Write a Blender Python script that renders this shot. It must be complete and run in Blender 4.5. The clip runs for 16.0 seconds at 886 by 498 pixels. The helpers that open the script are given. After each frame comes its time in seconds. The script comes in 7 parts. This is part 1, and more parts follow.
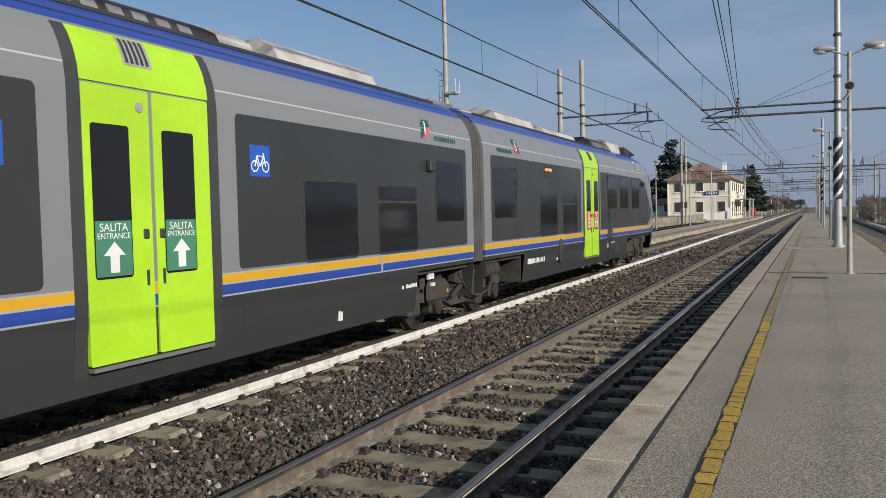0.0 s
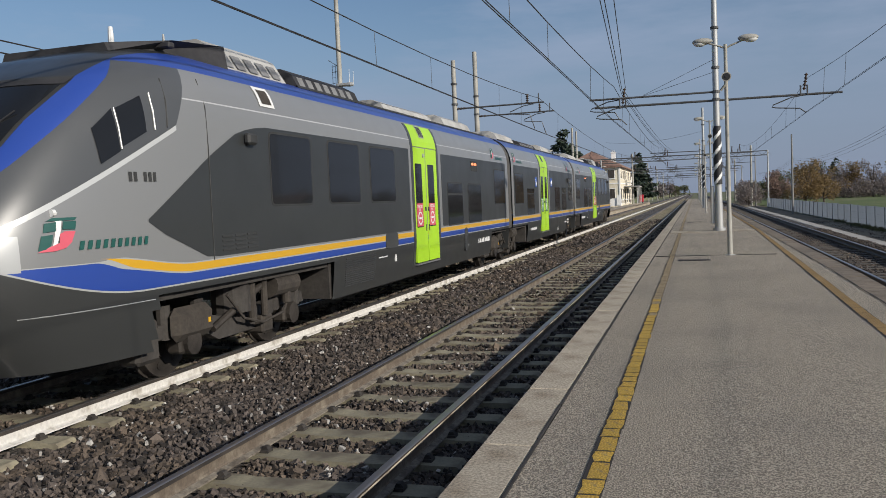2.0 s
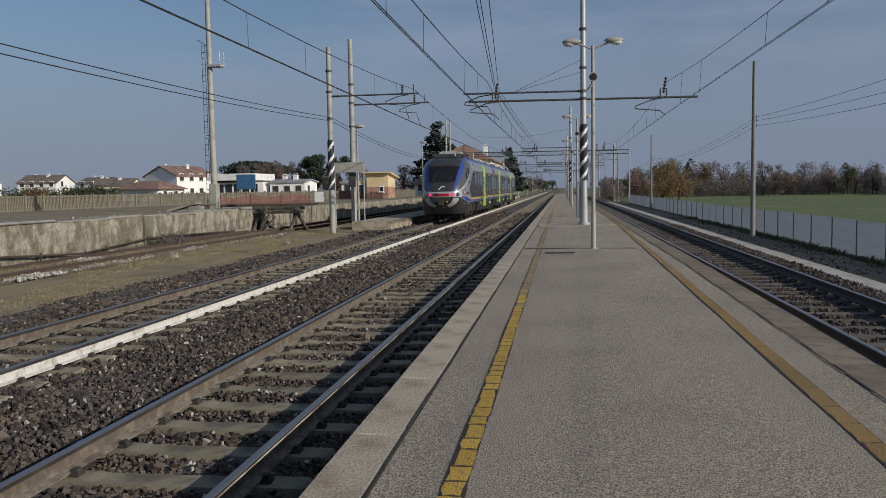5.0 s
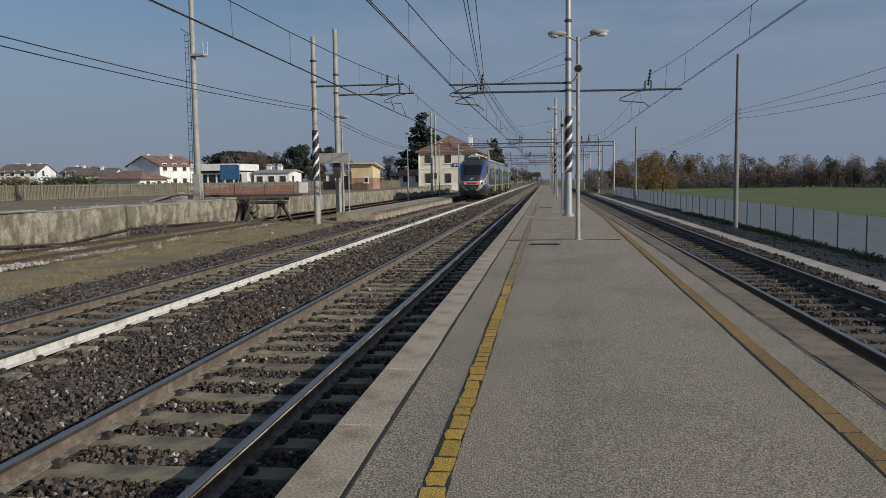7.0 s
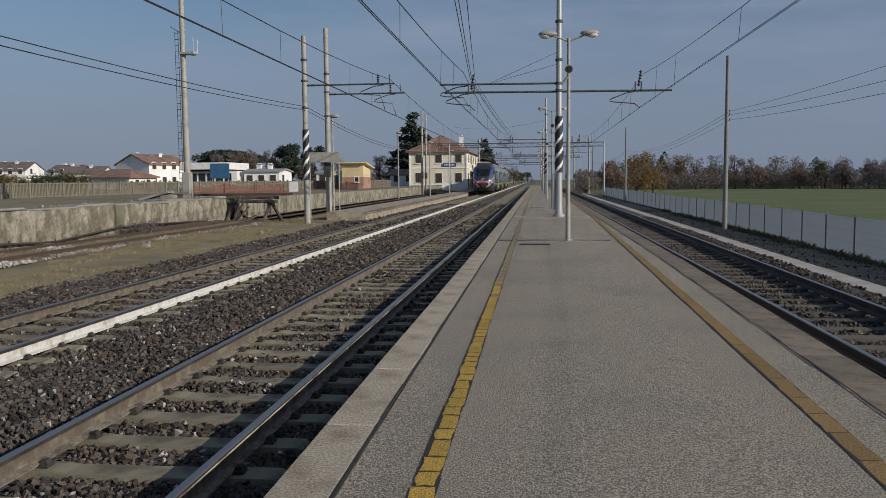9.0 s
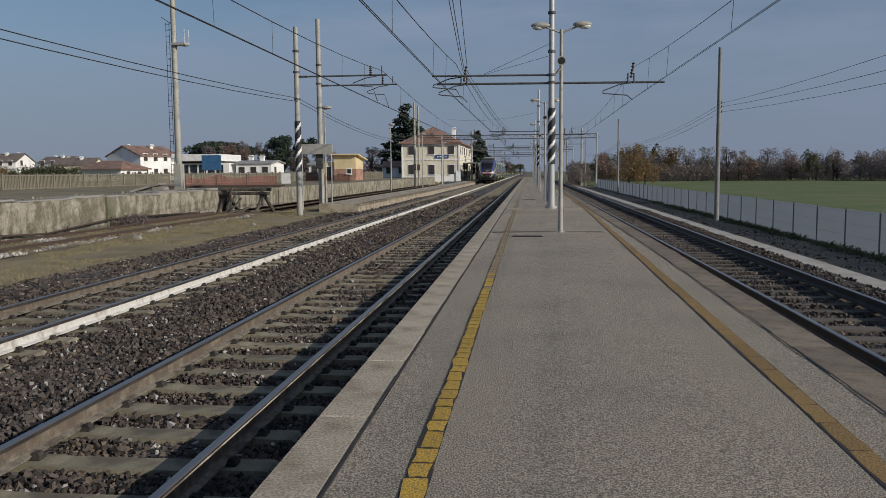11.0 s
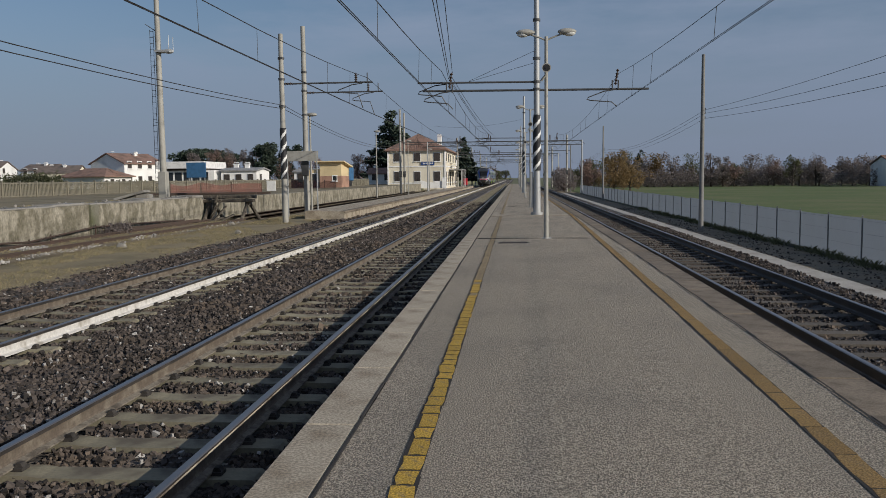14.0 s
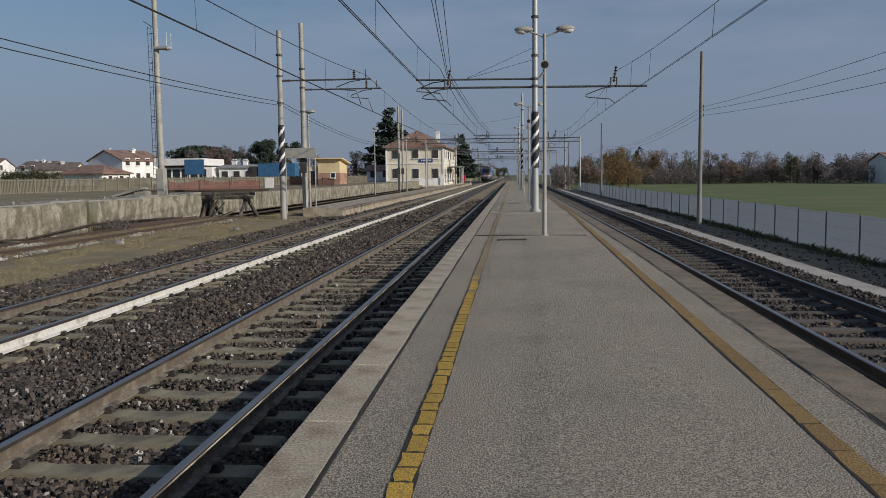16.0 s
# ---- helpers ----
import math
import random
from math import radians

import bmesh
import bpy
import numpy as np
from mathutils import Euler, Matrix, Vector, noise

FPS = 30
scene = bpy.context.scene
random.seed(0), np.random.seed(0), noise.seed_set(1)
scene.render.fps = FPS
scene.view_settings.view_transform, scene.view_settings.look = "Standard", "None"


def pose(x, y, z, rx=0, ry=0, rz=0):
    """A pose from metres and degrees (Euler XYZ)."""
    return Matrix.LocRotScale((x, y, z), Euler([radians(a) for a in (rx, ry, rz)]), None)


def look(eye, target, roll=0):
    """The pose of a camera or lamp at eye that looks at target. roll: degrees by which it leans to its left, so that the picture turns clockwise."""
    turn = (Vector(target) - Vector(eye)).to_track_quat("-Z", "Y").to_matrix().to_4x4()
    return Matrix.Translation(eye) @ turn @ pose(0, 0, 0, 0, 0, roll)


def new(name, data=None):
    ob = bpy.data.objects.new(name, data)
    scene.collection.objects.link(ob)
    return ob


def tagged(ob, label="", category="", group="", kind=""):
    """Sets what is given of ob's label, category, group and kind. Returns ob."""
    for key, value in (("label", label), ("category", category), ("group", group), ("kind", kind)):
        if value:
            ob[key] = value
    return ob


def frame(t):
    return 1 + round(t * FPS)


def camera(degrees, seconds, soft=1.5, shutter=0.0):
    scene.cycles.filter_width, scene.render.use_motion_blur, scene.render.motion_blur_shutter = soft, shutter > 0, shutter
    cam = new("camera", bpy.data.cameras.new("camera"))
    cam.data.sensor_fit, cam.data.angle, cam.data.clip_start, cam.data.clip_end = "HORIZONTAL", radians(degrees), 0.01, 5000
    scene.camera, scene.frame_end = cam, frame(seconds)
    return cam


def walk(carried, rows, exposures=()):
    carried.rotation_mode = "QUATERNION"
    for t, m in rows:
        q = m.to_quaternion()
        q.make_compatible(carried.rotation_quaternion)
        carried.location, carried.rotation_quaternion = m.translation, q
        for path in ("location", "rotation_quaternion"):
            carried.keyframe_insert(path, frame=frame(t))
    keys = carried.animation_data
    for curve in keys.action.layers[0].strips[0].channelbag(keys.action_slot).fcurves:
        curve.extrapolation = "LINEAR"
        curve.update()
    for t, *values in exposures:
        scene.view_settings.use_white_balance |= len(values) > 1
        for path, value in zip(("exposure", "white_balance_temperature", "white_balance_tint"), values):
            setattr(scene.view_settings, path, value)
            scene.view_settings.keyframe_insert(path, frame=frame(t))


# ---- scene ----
cam = camera(57.41, 16.0, soft=0.8)
EYE = (0.0, 0.0, 1.58)
PATH = [
    (0, pose(*EYE, 87.61, 1.36, 24.49)),
    (0.5, pose(*EYE, 86.45, 0.86, 22.12)),
    (1, pose(*EYE, 86.29, 1.54, 20.31)),
    (1.5, pose(*EYE, 86.25, 1.40, 17.71)),
    (2, pose(*EYE, 86.77, 2.54, 17.26)),
    (2.5, pose(*EYE, 86.91, 2.21, 15.26)),
    (3, pose(*EYE, 87.07, 1.83, 12.20)),
    (3.5, pose(*EYE, 86.37, 1.71, 10.84)),
    (4, pose(*EYE, 86.08, 1.54, 9.61)),
    (6.5, pose(*EYE, 85.26, 0.77, 7.65)),
    (7, pose(*EYE, 85.14, 0.79, 7.27)),
    (7.5, pose(*EYE, 85.59, 0.72, 6.93)),
    (8, pose(*EYE, 85.91, 0.68, 6.88)),
    (8.5, pose(*EYE, 85.76, 0.47, 6.32)),
    (9, pose(*EYE, 85.12, 0.53, 6.60)),
    (11.5, pose(*EYE, 84.53, 0.47, 5.98)),
    (12, pose(*EYE, 84.54, 0.28, 5.93)),
    (12.5, pose(*EYE, 84.69, 0.22, 5.41)),
    (13, pose(*EYE, 84.76, 0.49, 5.08)),
    (13.5, pose(*EYE, 84.98, 0.80, 5.01)),
    (14, pose(*EYE, 85.00, 0.68, 5.08)),
    (14.5, pose(*EYE, 84.88, 0.82, 4.96)),
    (15, pose(*EYE, 84.64, 0.71, 4.92)),
    (15.5, pose(*EYE, 84.58, 0.75, 4.97)),
    (16, pose(*EYE, 84.79, 0.67, 4.96)),
]
walk(cam, PATH, [(0.0, 0.38), (1.0, 0.36), (2.0, 0.30), (3.0, 0.10), (4.0, 0.02), (16.0, 0.0)])

# ---- world and sun ----
SUN_EL, SUN_AZ = 22.0, -26.5          # degrees; azimuth from +x towards +y
to_sun = Vector((math.cos(radians(SUN_EL)) * math.cos(radians(SUN_AZ)),
                 math.cos(radians(SUN_EL)) * math.sin(radians(SUN_AZ)), math.sin(radians(SUN_EL))))
world = bpy.data.worlds.new("world")
scene.world = world
world.use_nodes = True
wt = world.node_tree
sky = wt.nodes.new("ShaderNodeTexSky")
sky.sky_type, sky.sun_disc = "NISHITA", False
sky.sun_elevation = radians(SUN_EL)
sky.sun_rotation = radians(90.0 - SUN_AZ)
sky.dust_density, sky.air_density, sky.ozone_density = 0.7, 1.0, 3.2
bg = wt.nodes["Background"]
bg.inputs["Strength"].default_value = 0.07
wco = wt.nodes.new("ShaderNodeTexCoord")
wmap = wt.nodes.new("ShaderNodeMapping")
wmap.inputs["Scale"].default_value = (1.1, 1.3, 5.0)
wn = wt.nodes.new("ShaderNodeTexNoise")
wn.inputs["Scale"].default_value, wn.inputs["Detail"].default_value, wn.inputs["Roughness"].default_value = 1.6, 6.0, 0.62
wr = wt.nodes.new("ShaderNodeMapRange")
wr.inputs["From Min"].default_value, wr.inputs["From Max"].default_value = 0.42, 0.74
wr.inputs["To Max"].default_value = 0.75
wm = wt.nodes.new("ShaderNodeMix")
wm.data_type = "RGBA"
wm.inputs["B"].default_value = (4.6, 5.3, 7.0, 1)
wt.links.new(wco.outputs["Generated"], wmap.inputs["Vector"])
wt.links.new(wmap.outputs["Vector"], wn.inputs["Vector"])
# thin cloud thickens towards the sun's side
wsx = wt.nodes.new("ShaderNodeSeparateXYZ")
wadd = wt.nodes.new("ShaderNodeMath")
wadd.operation = "MULTIPLY_ADD"
wadd.inputs[1].default_value = 0.16
wt.links.new(wco.outputs["Generated"], wsx.inputs["Vector"])
wt.links.new(wsx.outputs["X"], wadd.inputs[0])
wt.links.new(wn.outputs["Fac"], wadd.inputs[2])
wt.links.new(wadd.outputs[0], wr.inputs["Value"])
wt.links.new(wr.outputs["Result"], wm.inputs["Factor"])
wt.links.new(sky.outputs["Color"], wm.inputs["A"])
# haze that thickens towards the horizon
wsep = wt.nodes.new("ShaderNodeSeparateXYZ")
wh = wt.nodes.new("ShaderNodeMapRange")
wh.interpolation_type = "SMOOTHERSTEP"
for key, v in (("From Min", 0.0), ("From Max", 0.30), ("To Min", 0.85), ("To Max", 0.04)):
    wh.inputs[key].default_value = v
whm = wt.nodes.new("ShaderNodeMix")
whm.data_type = "RGBA"
whm.inputs["B"].default_value = (2.68, 3.33, 4.8, 1)
wt.links.new(wco.outputs["Generated"], wsep.inputs["Vector"])
wt.links.new(wsep.outputs["Z"], wh.inputs["Value"])
wt.links.new(wh.outputs["Result"], whm.inputs["Factor"])
wt.links.new(wm.outputs["Result"], whm.inputs["A"])
wt.links.new(whm.outputs["Result"], bg.inputs["Color"])
sun = new("sun", bpy.data.lights.new("sun", "SUN"))
sun.data.energy, sun.data.angle, sun.data.color = 3.5, radians(0.6), (1.0, 0.93, 0.83)
sun.matrix_world = look((60, -10, 40), Vector((60, -10, 40)) - to_sun)

# ---- plan ----
RAIL = -0.35                          # rail top; the platform's top is 0
X1, X2, X3 = -3.0, -6.97, 4.33        # track centres
SLEEPER_TOP = -0.525
EDGE_L = -1.37                        # west edge of the platform
P_END = 205.0


def edge_east(y):
    """The platform widens a little on its east side."""
    return 2.62 + 0.012 * min(max(y, -10.0), 17.0)




# ---- materials ----
class X:
    """A socket of a node tree, for sums written as plain arithmetic."""

    def __init__(self, tree, s):
        self.tree, self.s = tree, s

    def op(self, kind, b=None, c=None):
        n = self.tree.nodes.new("ShaderNodeMath")
        n.operation = kind
        for i, v in enumerate((self, b, c)):
            if v is None:
                continue
            if isinstance(v, X):
                self.tree.links.new(v.s, n.inputs[i])
            else:
                n.inputs[i].default_value = v
        return X(self.tree, n.outputs[0])

    def __add__(self, b): return self.op("ADD", b)
    def __sub__(self, b): return self.op("SUBTRACT", b)
    def __mul__(self, b): return self.op("MULTIPLY", b)
    def gt(self, b): return self.op("GREATER_THAN", b)
    def lt(self, b): return self.op("LESS_THAN", b)
    def mx(self, b): return self.op("MAXIMUM", b)
    def mn(self, b): return self.op("MINIMUM", b)
    def within(self, a, b): return self.gt(a) * self.lt(b)
    def step(self, a, b):
        n = self.tree.nodes.new("ShaderNodeMapRange")
        n.interpolation_type = "SMOOTHSTEP"
        n.inputs["From Min"].default_value, n.inputs["From Max"].default_value = a, b
        self.tree.links.new(self.s, n.inputs["Value"])
        return X(self.tree, n.outputs["Result"])


def blend(tree, fac, a, b, mode="MIX"):
    n = tree.nodes.new("ShaderNodeMix")
    n.data_type, n.blend_type = "RGBA", mode
    for key, v in (("Factor", fac), ("A", a), ("B", b)):
        if isinstance(v, X):
            tree.links.new(v.s, n.inputs[key])
        elif key == "Factor":
            n.inputs[key].default_value = v
        else:
            n.inputs[key].default_value = (*v, 1)
    return X(tree, n.outputs["Result"])


def grain(tree, co, scale, detail=4.0, rough=0.55):
    n = tree.nodes.new("ShaderNodeTexNoise")
    n.inputs["Scale"].default_value, n.inputs["Detail"].default_value, n.inputs["Roughness"].default_value = scale, detail, rough
    tree.links.new(co, n.inputs["Vector"])
    return X(tree, n.outputs["Fac"])


def base(name):
    m = bpy.data.materials.new(name)
    m.use_nodes = True
    t = m.node_tree
    co = t.nodes.new("ShaderNodeTexCoord").outputs["Object"]
    return m, t, co, t.nodes["Principled BSDF"]


def bumped(t, bsdf, height, strength, dist):
    b = t.nodes.new("ShaderNodeBump")
    b.inputs["Strength"].default_value, b.inputs["Distance"].default_value = strength, dist
    t.links.new(height.s, b.inputs["Height"])
    t.links.new(b.outputs["Normal"], bsdf.inputs["Normal"])


def mat(name, col, rough=0.6, metal=0.0, var=0.25, scale=2.0, fine=40.0, bump=0.15, dist=0.01, alt=None, rand=0.0,
        island=0.0, coat=0.0, crisp=0.0, stretch=None, lo=0.42, hi=0.68, spec=0.5):
    """A surface with broad stains towards alt, fine grain, and relief."""
    m, t, co, bsdf = base(name)
    if stretch:
        mp = t.nodes.new("ShaderNodeMapping")
        mp.inputs["Scale"].default_value = stretch
        t.links.new(co, mp.inputs["Vector"])
        co = mp.outputs["Vector"]
    broad, small = grain(t, co, scale, 5.0), grain(t, co, fine, 3.0)
    if crisp:
        small = small.step(0.5 - crisp, 0.5 + crisp)
    alt = alt or tuple(c * (1 - 1.6 * var) for c in col)
    c = blend(t, broad.step(lo, hi), col, alt)
    k = small * (2.2 * var) + (1 - 1.1 * var)
    n = t.nodes.new("ShaderNodeVectorMath")
    n.operation = "SCALE"
    t.links.new(c.s, n.inputs[0])
    if rand:
        k = k * (X(t, t.nodes.new("ShaderNodeObjectInfo").outputs["Random"]) * (2 * rand) + (1 - rand))
    if island:
        k = k * (X(t, t.nodes.new("ShaderNodeNewGeometry").outputs["Random Per Island"]) * (2 * island) + (1 - island))
    t.links.new(k.s, n.inputs["Scale"])
    t.links.new(n.outputs[0], bsdf.inputs["Base Color"])
    r = (broad * 0.25 + (rough - 0.125)).mn(1.0)
    t.links.new(r.s, bsdf.inputs["Roughness"])
    bsdf.inputs["Metallic"].default_value = metal
    bsdf.inputs["Coat Weight"].default_value = coat
    bsdf.inputs["Specular IOR Level"].default_value = spec
    if bump:
        bumped(t, bsdf, small + broad, bump, dist)
    return m


def glow(name, col, strength, rough=0.3):
    m, t, co, bsdf = base(name)
    bsdf.inputs["Base Color"].default_value = (*col, 1)
    bsdf.inputs["Emission Color"].default_value = (*col, 1)
    bsdf.inputs["Emission Strength"].default_value = strength
    bsdf.inputs["Roughness"].default_value = rough
    return m


def stones_mat(name, cols, scale=18.0, tint=(0.1, 0.085, 0.07)):
    """Crushed stone seen from some way off: cells of several greys and browns, deep between them."""
    m, t, co, bsdf = base(name)
    v = t.nodes.new("ShaderNodeTexVoronoi")
    v.inputs["Scale"].default_value = scale
    t.links.new(co, v.inputs["Vector"])
    sep = t.nodes.new("ShaderNodeSeparateColor")
    t.links.new(v.outputs["Color"], sep.inputs["Color"])
    pick = X(t, sep.outputs["Red"])
    c = blend(t, pick.step(0.2, 0.8), cols[0], cols[1])
    c = blend(t, X(t, sep.outputs["Green"]).gt(0.975), c, (0.42, 0.40, 0.37))
    broad = grain(t, co, 0.35, 5.0)
    c = blend(t, broad.step(0.45, 0.7) * 0.6, c, tint)
    t.links.new(c.s, bsdf.inputs["Base Color"])
    bsdf.inputs["Roughness"].default_value = 0.9
    bumped(t, bsdf, X(t, v.outputs["Distance"]) * -1.0 + grain(t, co, 60.0) * 0.2, 1.0, 0.05)
    return m


M = {}
M["ballast"] = stones_mat("ballast_far", [(0.05, 0.043, 0.039), (0.12, 0.103, 0.09)])
M["stone"] = mat("ballast_stone", (0.066, 0.053, 0.045), 0.85, var=0.35, scale=1.2, fine=60, island=0.85, bump=0.4, alt=(0.086, 0.065, 0.048))
M["pale_stone"] = mat("pale_stone", (0.40, 0.38, 0.35), 0.8, var=0.2, island=0.3)
M["sleeper"] = mat("sleeper_concrete", (0.265, 0.238, 0.165), 0.9, var=0.36, scale=4, fine=32, rand=0.2, alt=(0.15, 0.125, 0.09), bump=0.3)
M["old_sleeper"] = mat("dusty_sleeper", (0.108, 0.093, 0.075), 0.95, var=0.35, scale=3, fine=30, rand=0.2, alt=(0.10, 0.088, 0.075), bump=0.3)
M["old_fence"] = mat("lichened_fence_concrete", (0.205, 0.185, 0.135), 0.95, var=0.3, scale=2, fine=20, alt=(0.13, 0.125, 0.105), bump=0.2)
M["faded_line"] = mat("faded_dirty_line", (0.285, 0.215, 0.12), 0.9, var=0.36, scale=9, fine=80, crisp=0.15, rand=0.12, alt=(0.20, 0.165, 0.115), lo=0.46, hi=0.62, bump=0.5, dist=0.006)
M["rail_side"] = mat("rail_rust", (0.115, 0.09, 0.068), 0.85, var=0.4, scale=6, fine=50, alt=(0.20, 0.17, 0.13), bump=0.3, dist=0.004)
M["rail_head"] = mat("rail_polished_steel", (0.24, 0.225, 0.22), 0.3, metal=0.75, var=0.12, scale=2, fine=20, bump=0.03, stretch=(1, 0.05, 1))
# worn head edge, painted pale for the sunlight that catches it
M["rail_worn_lit"] = mat("rail_edge_sunlit_wear", (0.55, 0.50, 0.39), 0.85, var=0.4, scale=5, fine=30, alt=(0.14, 0.11, 0.085), lo=0.42, hi=0.62, stretch=(1, 0.4, 1), bump=0.2)
M["rail_dark"] = mat("rail_flank_and_shade", (0.05, 0.044, 0.04), 0.55, metal=0.3, var=0.3, scale=3, fine=40, alt=(0.085, 0.07, 0.058), bump=0.1)
M["rail_foot"] = mat("rail_foot_dust", (0.20, 0.175, 0.14), 0.95, var=0.5, scale=7, fine=40, alt=(0.09, 0.075, 0.06), bump=0.4)
M["clip"] = mat("clip_steel", (0.045, 0.039, 0.034), 0.85, var=0.4, scale=9, fine=40)
M["rail_white"] = mat("rail_white_paint", (0.62, 0.60, 0.56), 0.8, var=0.25, scale=5, fine=30, alt=(0.36, 0.33, 0.28), lo=0.46, hi=0.7, bump=0.2)
M["asphalt"] = mat("platform_asphalt", (0.315, 0.272, 0.212), 0.9, var=0.46, scale=0.5, fine=82, crisp=0.13, alt=(0.268, 0.235, 0.188), bump=0.7, dist=0.009)
M["coping"] = mat("coping_concrete", (0.42, 0.362, 0.277), 0.9, var=0.32, scale=2.1, fine=55, crisp=0.2, rand=0.1, alt=(0.255, 0.205, 0.145), bump=0.25, dist=0.005)
M["coping_dark"] = mat("coping_worn", (0.205, 0.166, 0.122), 0.9, var=0.38, scale=3.4, fine=38, rand=0.18, alt=(0.125, 0.097, 0.07), bump=0.5, dist=0.012)
M["yellow"] = mat("yellow_line_paint", (0.47, 0.30, 0.045), 0.85, var=0.36, scale=11, fine=85, crisp=0.14, rand=0.14, alt=(0.26, 0.19, 0.09), lo=0.5, hi=0.64, bump=0.5, dist=0.006)
M["ochre"] = mat("ochre_line_worn", (0.255, 0.16, 0.055), 0.9, var=0.34, scale=4.5, fine=75, crisp=0.16, rand=0.12, alt=(0.25, 0.17, 0.075), lo=0.48, hi=0.68, bump=0.5, dist=0.006)
M["tar"] = mat("dark_joint", (0.035, 0.032, 0.03), 0.95, var=0.3)
M["concrete"] = mat("plain_concrete", (0.29, 0.275, 0.245), 0.9, var=0.25, scale=1.0, fine=30, alt=(0.2, 0.185, 0.16), bump=0.3)
M["old_wall"] = mat("weathered_dock_concrete", (0.33, 0.30, 0.235), 0.95, var=0.6, scale=2.6, fine=17, alt=(0.15, 0.135, 0.095), bump=0.8, dist=0.03, stretch=(1, 1, 0.6), lo=0.36, hi=0.64)
M["earth"] = mat("dry_earth", (0.205, 0.165, 0.108), 0.95, var=0.35, scale=0.7, fine=18, alt=(0.13, 0.115, 0.085), bump=0.6, dist=0.03)
M["dry_grass"] = mat("dry_grass", (0.25, 0.205, 0.12), 0.95, var=0.4, scale=0.8, fine=25, alt=(0.18, 0.15, 0.09), bump=0.7, dist=0.04)
M["straw"] = mat("dry_grass_blades", (0.265, 0.22, 0.125), 0.9, var=0.2, island=0.35, alt=(0.20, 0.175, 0.09))
M["field"] = mat("winter_wheat_field", (0.08, 0.117, 0.026), 0.95, var=0.4, scale=0.09, fine=2.2, alt=(0.135, 0.14, 0.055), bump=0.5, dist=0.05)
M["land"] = mat("far_land", (0.15, 0.15, 0.08), 0.95, var=0.3, scale=0.02, fine=0.4, alt=(0.10, 0.12, 0.05), bump=0)
M["yard"] = mat("trodden_dry_turf", (0.225, 0.185, 0.115), 0.95, var=0.45, scale=0.45, fine=9, alt=(0.145, 0.13, 0.075), bump=0.7, dist=0.04)
M["pole_grey"] = mat("weathered_pole", (0.215, 0.213, 0.205), 0.75, var=0.25, scale=1.2, fine=18, bump=0.1, alt=(0.18, 0.172, 0.155))
M["galv"] = mat("galvanised_steel", (0.42, 0.425, 0.42), 0.55, metal=0.35, var=0.14, scale=1.5, fine=20, bump=0.05, alt=(0.40, 0.41, 0.41))
M["grey_paint"] = mat("pale_grey_paint", (0.375, 0.362, 0.32), 0.65, var=0.16, scale=2, fine=25, bump=0.05)
M["cable"] = mat("dark_cable", (0.045, 0.042, 0.04), 0.6, metal=0.3, var=0.2)
M["arm"] = mat("dark_steel_tube", (0.10, 0.10, 0.10), 0.6, metal=0.3, var=0.25)
M["black"] = mat("black_paint", (0.02, 0.02, 0.022), 0.6, var=0.2)
M["white"] = mat("white_paint", (0.78, 0.77, 0.74), 0.6, var=0.1, bump=0.05)
M["glass_lamp"] = mat("lamp_diffuser", (0.72, 0.72, 0.68), 0.35, var=0.08, bump=0)
M["timber"] = mat("old_tarred_timber", (0.07, 0.058, 0.045), 0.9, var=0.4, scale=4, fine=30, bump=0.5, alt=(0.16, 0.14, 0.11), stretch=(4, 4, 0.6))
M["rust"] = mat("rusty_steel", (0.07, 0.05, 0.038), 0.9, var=0.4, scale=4, fine=30, bump=0.3, alt=(0.08, 0.05, 0.04))
fm = mat("grey_blue_fence_sheet", (0.235, 0.265, 0.30), 0.75, var=0.12, scale=0.8, fine=12, bump=0.05, alt=(0.20, 0.225, 0.255))
tr = fm.node_tree.nodes.new("ShaderNodeBsdfTranslucent")
tr.inputs["Color"].default_value = (0.39, 0.42, 0.465, 1)
mxs = fm.node_tree.nodes.new("ShaderNodeMixShader")
mxs.inputs["Fac"].default_value = 0.75
fm.node_tree.links.new(fm.node_tree.nodes["Principled BSDF"].outputs["BSDF"], mxs.inputs[1])
fm.node_tree.links.new(tr.outputs["BSDF"], mxs.inputs[2])
fm.node_tree.links.new(mxs.outputs["Shader"], fm.node_tree.nodes["Material Output"].inputs["Surface"])
M["fence_mesh"] = fm
M["green_steel"] = mat("dull_fence_post", (0.19, 0.20, 0.20), 0.6, var=0.2)
M["plinth"] = mat("mossy_plinth", (0.18, 0.17, 0.13), 0.95, var=0.4, scale=1.0, fine=20, alt=(0.10, 0.105, 0.055), bump=0.5)
M["gravel"] = mat("pale_gravel", (0.40, 0.38, 0.345), 0.95, var=0.3, scale=1.4, fine=22, alt=(0.30, 0.275, 0.24), bump=0.5, dist=0.02)
M["cream"] = mat("cream_render", (0.76, 0.70, 0.56), 0.9, var=0.12, scale=0.4, fine=8, alt=(0.68, 0.61, 0.47), bump=0.1)
M["plaster"] = mat("white_render", (0.86, 0.85, 0.82), 0.9, var=0.1, scale=0.3, fine=6, bump=0.1)
M["tan_wall"] = mat("ochre_render", (0.70, 0.56, 0.33), 0.9, var=0.12, scale=0.5, fine=8, bump=0.1)
M["terracotta"] = mat("terracotta_wall", (0.42, 0.25, 0.18), 0.9, var=0.2, scale=0.8, fine=10)
M["tiles"] = mat("roof_tiles", (0.25, 0.155, 0.12), 0.9, var=0.3, scale=0.7, fine=9, alt=(0.15, 0.10, 0.08), bump=0.6, dist=0.05, rand=0.05)
